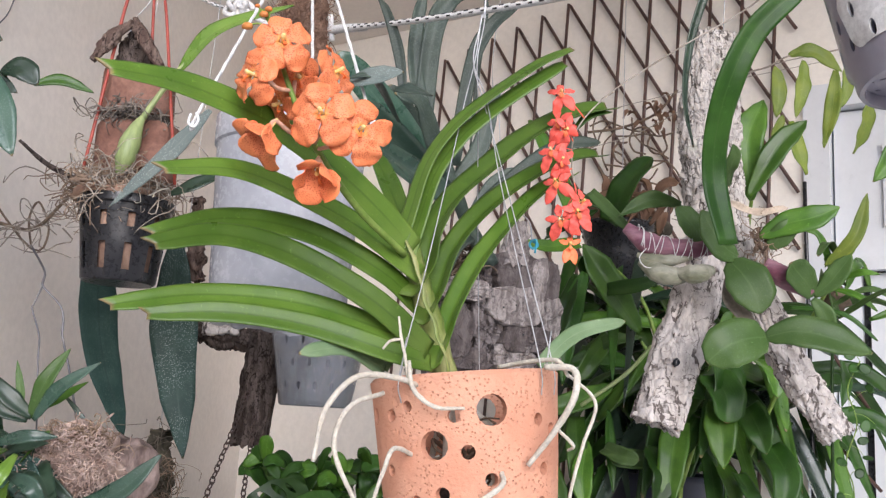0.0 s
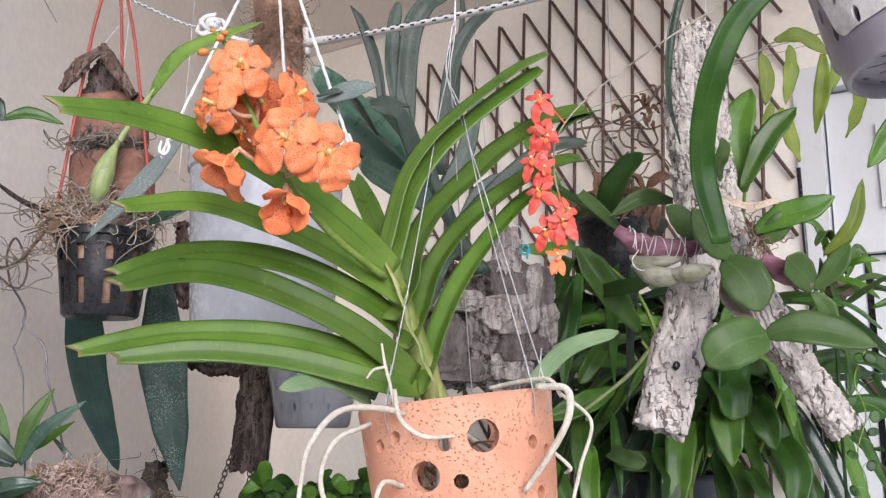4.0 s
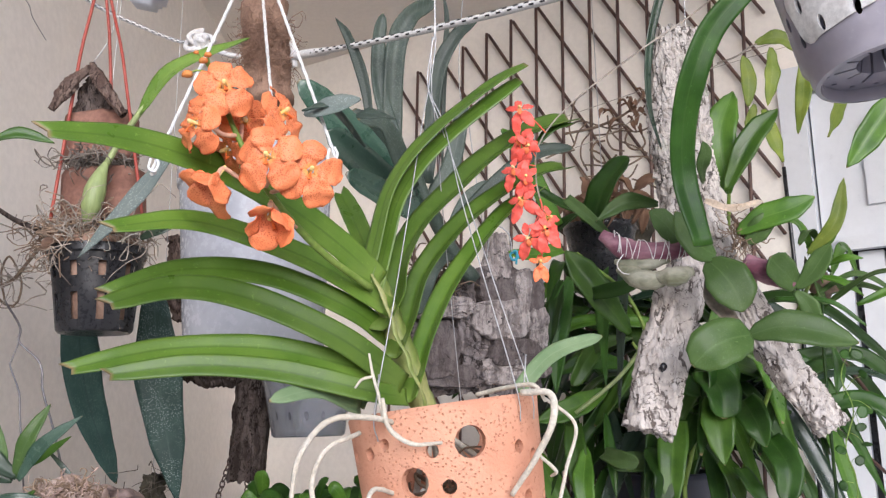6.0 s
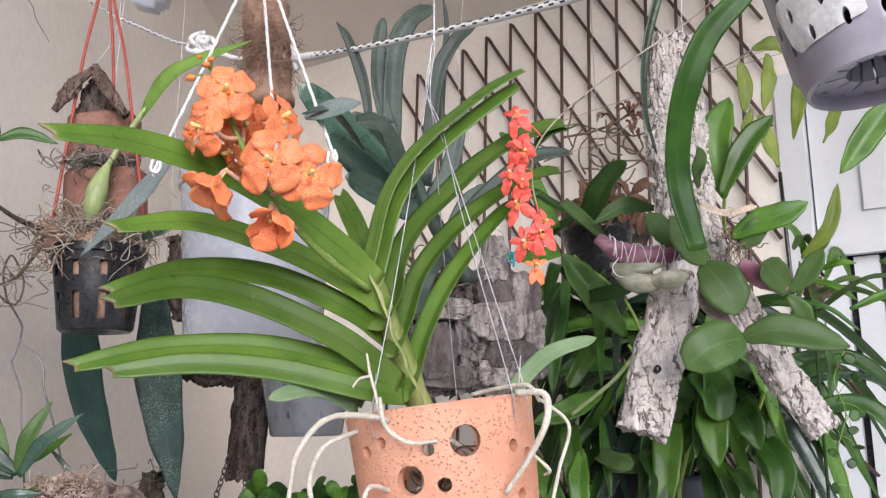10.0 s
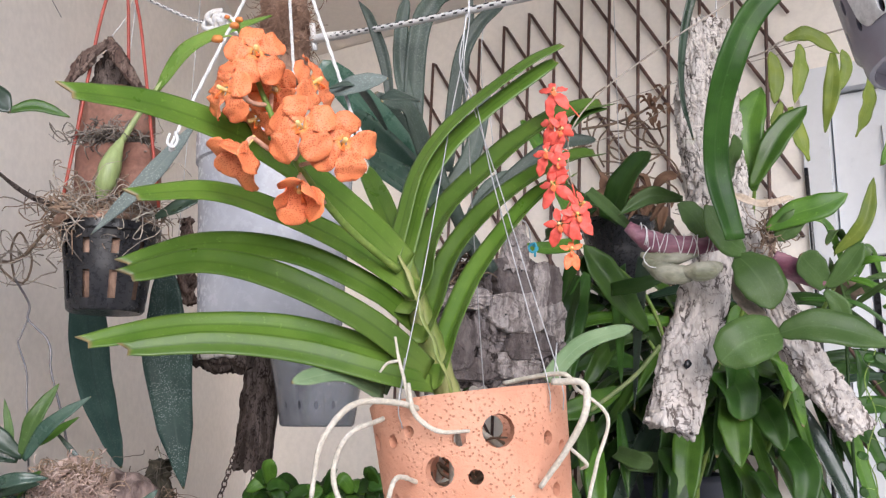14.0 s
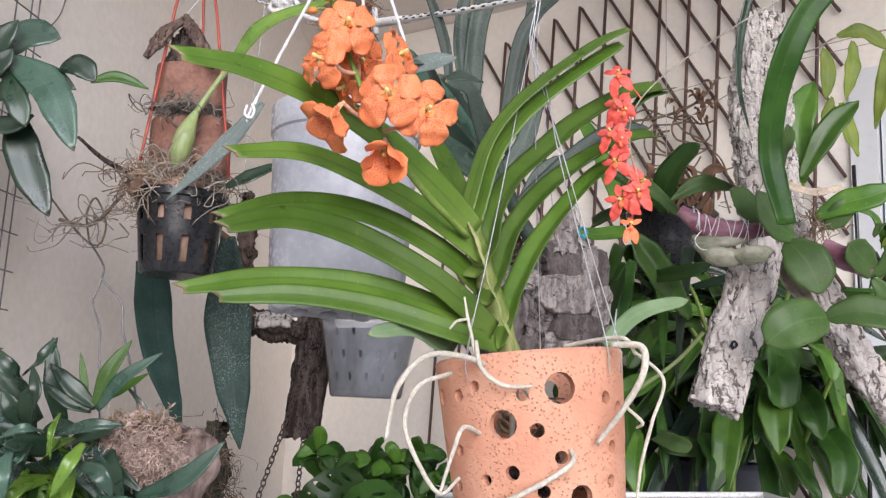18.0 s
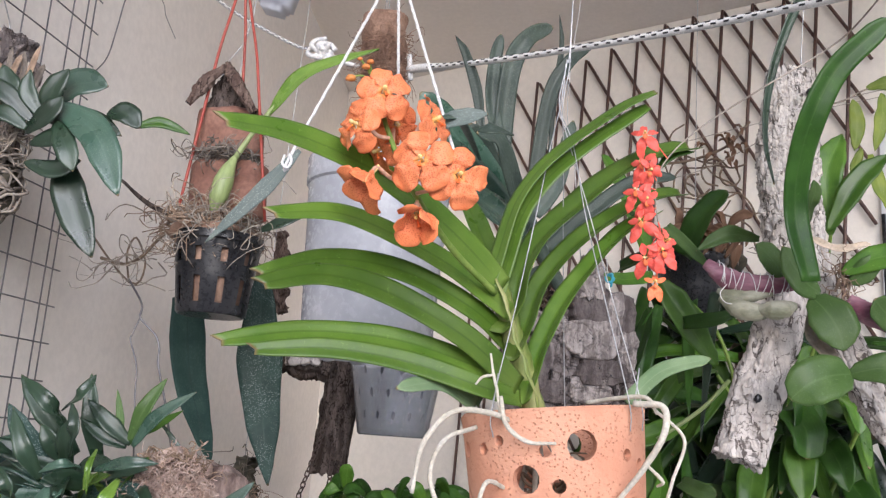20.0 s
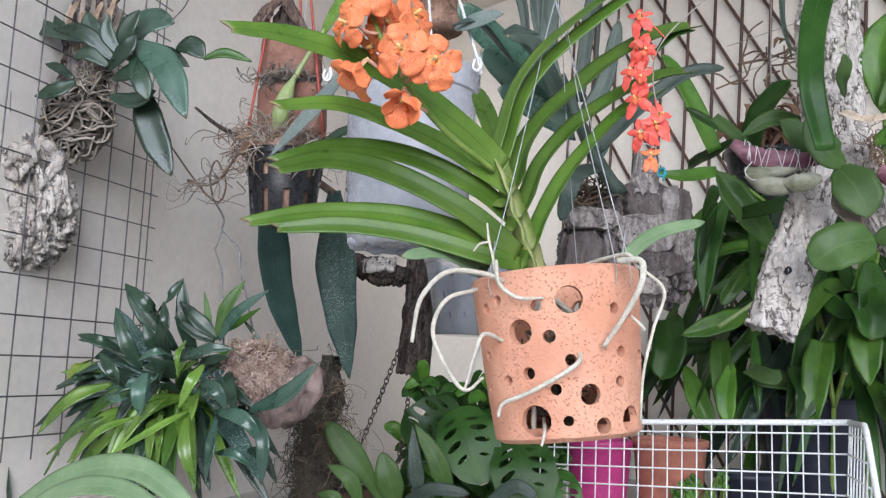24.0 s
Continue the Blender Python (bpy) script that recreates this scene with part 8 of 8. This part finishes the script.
for i, (a, b, c) in enumerate((((0.403, 1.500, 1.427), (0.377, 1.450, 1.570), (0.320, 1.420, 1.651)), ((0.403, 1.500, 1.427), (0.348, 1.500, 1.701), (0.244, 1.450, 1.803)), ((0.403, 1.500, 1.427), (0.461, 1.400, 1.697), (0.426, 1.200, 1.834)), ((0.475, 1.450, 1.427), (0.512, 1.300, 1.623), (0.500, 1.120, 1.712)))):
    part("stem", tube([a, b, c], [0.004, 0.0025], 18, 7, 0.2), M_STALK, broad)
part("stem", tube([(0.403, 1.500, 1.427), (Vector((0.403, 1.500, 1.427)).x, 1.55, LEDGE)], 0.004, 6, 7), M_STALK, broad)

olive = thing("pendant_leaf_plant", (0.587, 1.300, 2.093), "trailing plant with hanging yellow-green leaves", "plant")
part("stem", tube([(0.460, 1.320, 2.070), (0.487, 1.310, 2.076), (0.514, 1.300, 2.090), (0.561, 1.300, 2.097), (0.604, 1.300, 2.108), (0.708, 1.300, 2.136)], 0.0013, 26, 6), M_PALEROOT, olive)
for i, (a, b, c, w) in enumerate((((0.494, 1.300, 2.073), (0.499, 1.300, 2.035), (0.495, 1.300, 1.991), 0.024), ((0.537, 1.300, 2.084), (0.535, 1.300, 2.041), (0.524, 1.300, 1.991), 0.025), ((0.581, 1.290, 2.066), (0.576, 1.290, 2.008), (0.561, 1.290, 1.943), 0.026),
        ((0.514, 1.300, 2.092), (0.549, 1.290, 2.095), (0.591, 1.290, 2.064), 0.024), ((0.632, 1.290, 2.028), (0.624, 1.290, 1.983), (0.604, 1.290, 1.936), 0.028), ((0.517, 1.300, 1.986), (0.527, 1.300, 1.942), (0.539, 1.300, 1.903), 0.026), ((0.595, 1.290, 2.071), (0.599, 1.290, 2.044), (0.589, 1.290, 2.008), 0.018), ((0.508, 1.310, 1.998), (0.499, 1.310, 1.966), (0.503, 1.310, 1.921), 0.02))):
    part("leaf", blade([a, b, c], w, (0.3 * math.sin(i * 2), -1, 0.05), "lance" if i % 3 else "ellip", 0.2, 0.0008, 18, 6, 0.07, 0.5 * math.sin(i), i), M_OLIVE, olive)

# dry climber on the trellis
dry = thing("dry_climber", (0.415, 1.860, 2.023), "tangle of dry brown stems and curled leaves on the trellis", "dried plant")
rnd = random.Random(91)
for i, (cx, cz, r) in enumerate(((0.395, 2.117, 0.028), (0.358, 2.086, 0.024), (0.424, 2.108, 0.020), (0.330, 2.060, 0.030), (0.372, 2.040, 0.022))):
    loop = [Vector((cx + r * math.cos(q) * (1 + 0.1 * math.sin(i)), 1.835 + 0.01 * math.sin(q * 0.7 + i), cz + r * 1.15 * math.sin(q))) for q in [0.4 + i + 0.9 * m for m in range(6)]]
    part("dry_stem", tube(loop, 0.0022, 30, 6, 0.2, i), M_TWIG, dry)
for i in range(12):
    p = Vector((rnd.uniform(0.28, 0.45), 1.835 + rnd.uniform(-0.02, 0.02), rnd.uniform(1.98, 2.16)))
    pts = [p]
    d = Vector((rnd.uniform(-1, 1), 0, rnd.uniform(-1, 0.6))).normalized() * 0.032
    for _ in range(4):
        d = Matrix.Rotation(rnd.uniform(-0.7, 0.9), 3, "Y") @ d
        pts.append(pts[-1] + d)
    part("dry_stem", tube(pts, 0.0019, 22, 6, 0.2, i), M_TWIG, dry)
for i in range(16):
    p = Vector((0.416, 1.825, 2.160)) + Vector((rnd.gauss(0, 0.018), rnd.uniform(-0.015, 0.015), rnd.gauss(0, 0.014)))
    d = Vector((rnd.uniform(-1, 1), -0.3, rnd.uniform(-0.8, 0.8))).normalized() * 0.026
    part("dry_leaf", blade([p, p + d * 0.5 + Vector((0, -0.008, 0.008)), p + d], 0.012, (rnd.uniform(-0.6, 0.6), -0.8, 0.4), "ellip", 0.7, 0.0006, 10, 4, 0.08, 1.2, i), M_DRYLEAF, dry)
part("dry_stem", tube([(0.276, 1.830, 2.127), (0.345, 1.830, 2.140), (0.416, 1.830, 2.173), (0.467, 1.840, 2.234)], 0.0028, 24, 6, 0.2), M_TWIG, dry)
litter = thing("dry_leaf_clump", (0.325, 1.640, 1.880), "dark fibre clump with dead brown leaves behind the orchids", "dried plant")
part("fibre_core", ball((0.325, 1.660, 1.880), 0.062, 30, 20, 0.4, 92, (1.25, 0.6, 0.95)), M_MOSS, litter)
tangle("dead_root", fibres((0.325, 1.620, 1.890), (0.065, 0.02, 0.04), 120, 0.06, 0.0013, 93), M_OLDROOT, litter)
hang(litter, [(0.325, 1.660, 1.900), (0.330, 1.700, 2.100), (0.340, 1.760, roof(0.340, 1.760))], 0.0009, M_STEEL)
for i in range(20):
    p = Vector((0.325 + rnd.uniform(-0.07, 0.07), 1.600 + rnd.uniform(-0.02, 0.01), 1.885 + rnd.uniform(-0.05, 0.05)))
    d = Vector((rnd.uniform(-1, 1), -0.3, rnd.uniform(-0.9, 0.5))).normalized() * rnd.uniform(0.04, 0.06)
    part("dry_leaf", blade([p, p + d * 0.5 + Vector((0, -0.012, 0.010)), p + d], 0.021, (rnd.uniform(-0.6, 0.6), -0.8, 0.4), "ellip", 0.6, 0.0006, 12, 4, 0.07, 0.9, i), M_DRYLEAF, litter)

# black nursery pot behind the mount, full of dry leaves
dark_pot = thing("nursery_pot", (0.300, 1.560, 1.760), "black plastic nursery pot with dry leaves, tied to the trellis", "plant pot")
part("pot_wall", lathe(turned_pot((0.046, 0.062), 0.110, 0.003), 40, (0.300, 1.560, 1.760), 0.01), M_BLACK, dark_pot)
part("potting_mix", lathe([(0.040, 0.006), (0.056, 0.094), (0.002, 0.100), (0.002, 0.006)], 28, (0.300, 1.560, 1.760), 0.06), M_MOSS, dark_pot, "dark potting mix")
hang(dark_pot, [(0.300, 1.621, 1.866), (0.306, 1.66, 1.93), (0.310, 1.68, 1.99)], 0.0009, M_STEEL, "tie_wire")
rnd = random.Random(77)
for i in range(16):
    p = Vector((0.300 + rnd.uniform(-0.05, 0.05), 1.53 + rnd.uniform(-0.02, 0.04), 1.862))
    d = Vector((rnd.uniform(-0.05, 0.05), rnd.uniform(-0.05, 0.0), rnd.uniform(0.015, 0.06)))
    part("dry_leaf", blade([p, p + d * 0.6 + Vector((0, -0.01, 0.012)), p + d + Vector((rnd.uniform(-0.02, 0.02), -0.02, -0.03))], rnd.uniform(0.012, 0.022), (rnd.uniform(-0.6, 0.6), -0.8, 0.4), "lance", 0.6, 0.0006, 14, 5, 0.05, rnd.uniform(-1, 1), i), M_DRYLEAF, dark_pot)

# white container hanging above, bark sliver on the grid, strings
box_hold = thing("white_container", (-0.405, 1.200, 2.211), "white plastic container with a dark label, hung high", "container")
bw = Matrix.Translation(Vector((-0.403, 1.200, 2.154))) @ Matrix.Rotation(radians(14), 4, "Y")
part("container_body", moved(box((-0.027, -0.012, 0.0), (0.027, 0.045, 0.16), 0.011), bw), M_WHITEBOX, box_hold)
part("dark_label", moved(box((-0.004, -0.0145, 0.035), (0.024, -0.0125, 0.15), 0.0005), bw), M_FLECK, box_hold)
hang(box_hold, [bw @ Vector((0, 0.02, 0.155)), Vector((bw.translation.x + 0.05, 1.22, roof(bw.translation.x + 0.05, 1.22)))], 0.001, M_STEEL)
sliver = thing("bark_sliver", (-0.779, 0.950, 2.051), "sliver of brown bark hung on the grid", "bark")
part("bark_body", bark_body([(-0.759, 0.930, 1.986), (-0.767, 0.930, 2.059), (-0.775, 0.930, 2.133)], (0.02, 0.03, 0.025), 0.02, (0.2, -1, 0), 95, 0.4, 30, 24), M_WOOD, sliver)
for pts in (((0.241, 1.500, 1.991), (0.334, 1.500, 2.028), (0.474, 1.350, 2.082), (0.604, 1.300, 2.108)), ((0.243, 1.600, 2.084), (0.455, 1.600, 2.150), (0.690, 1.600, 2.213))):
    st = thing("string", pts[0], "thin grey string stretched across the trellis", "string")
    part("thread", tube(pts, 0.0007, 24, 5), M_PALEROOT, st)
rod = thing("dark_stake", (0.635, 1.550, 1.419), "thin dark plant stake by the door", "plant stake")
part("stake", tube([(0.628, 1.550, 1.962), (0.632, 1.550, 1.683), (0.635, 1.550, 1.400), (Vector((0.635, 1.550, 1.400)).x, 1.56, LEDGE)], 0.0035, 12, 7), M_BLACK, rod)
for a, b in (((0.612, 1.500, 1.716), (0.715, 1.500, 1.558)), ((0.582, 1.500, 1.583), (0.725, 1.500, 1.437)), ((0.542, 1.550, 1.581), (0.663, 1.550, 1.411))):
    part("crossing_stake", tube([a, b], 0.003, 6, 7), M_TRELLIS, rod)
vine = thing("climbing_vine", (0.547, 1.200, 1.438), "thin climbing vine with small round leaves by the door", "plant")
VINE = ((0.564, 1.220, 1.429), (0.547, 1.200, 1.488), (0.562, 1.200, 1.539), (0.551, 1.200, 1.583), (0.568, 1.200, 1.621))
part("stem", tube([*VINE[::-1], (Vector(VINE[0]).x, 1.3, LEDGE)], 0.0009, 40, 5, 0.1), M_STALK, vine)
rnd = random.Random(97)
for i, p in enumerate(smooth_path(VINE, 15)[1:]):
    e = p + Vector((rnd.uniform(-0.03, 0.03), rnd.uniform(-0.015, 0.005), rnd.uniform(-0.02, 0.02)))
    f = e + Vector((rnd.uniform(-0.014, 0.014), -0.003, rnd.uniform(-0.016, 0.008)))
    leaf = part("leaf", blade([e, (e + f) / 2, f], 0.015, (rnd.uniform(-0.4, 0.4), -0.9, 0.4), "round", 0.15, 0.0005, 8, 4), M_SHADE, vine)
    part("leaf_stalk", tube([p, (p + e) / 2 + Vector((0, 0, 0.004)), e], 0.0004, 6, 5), M_STALK, leaf)
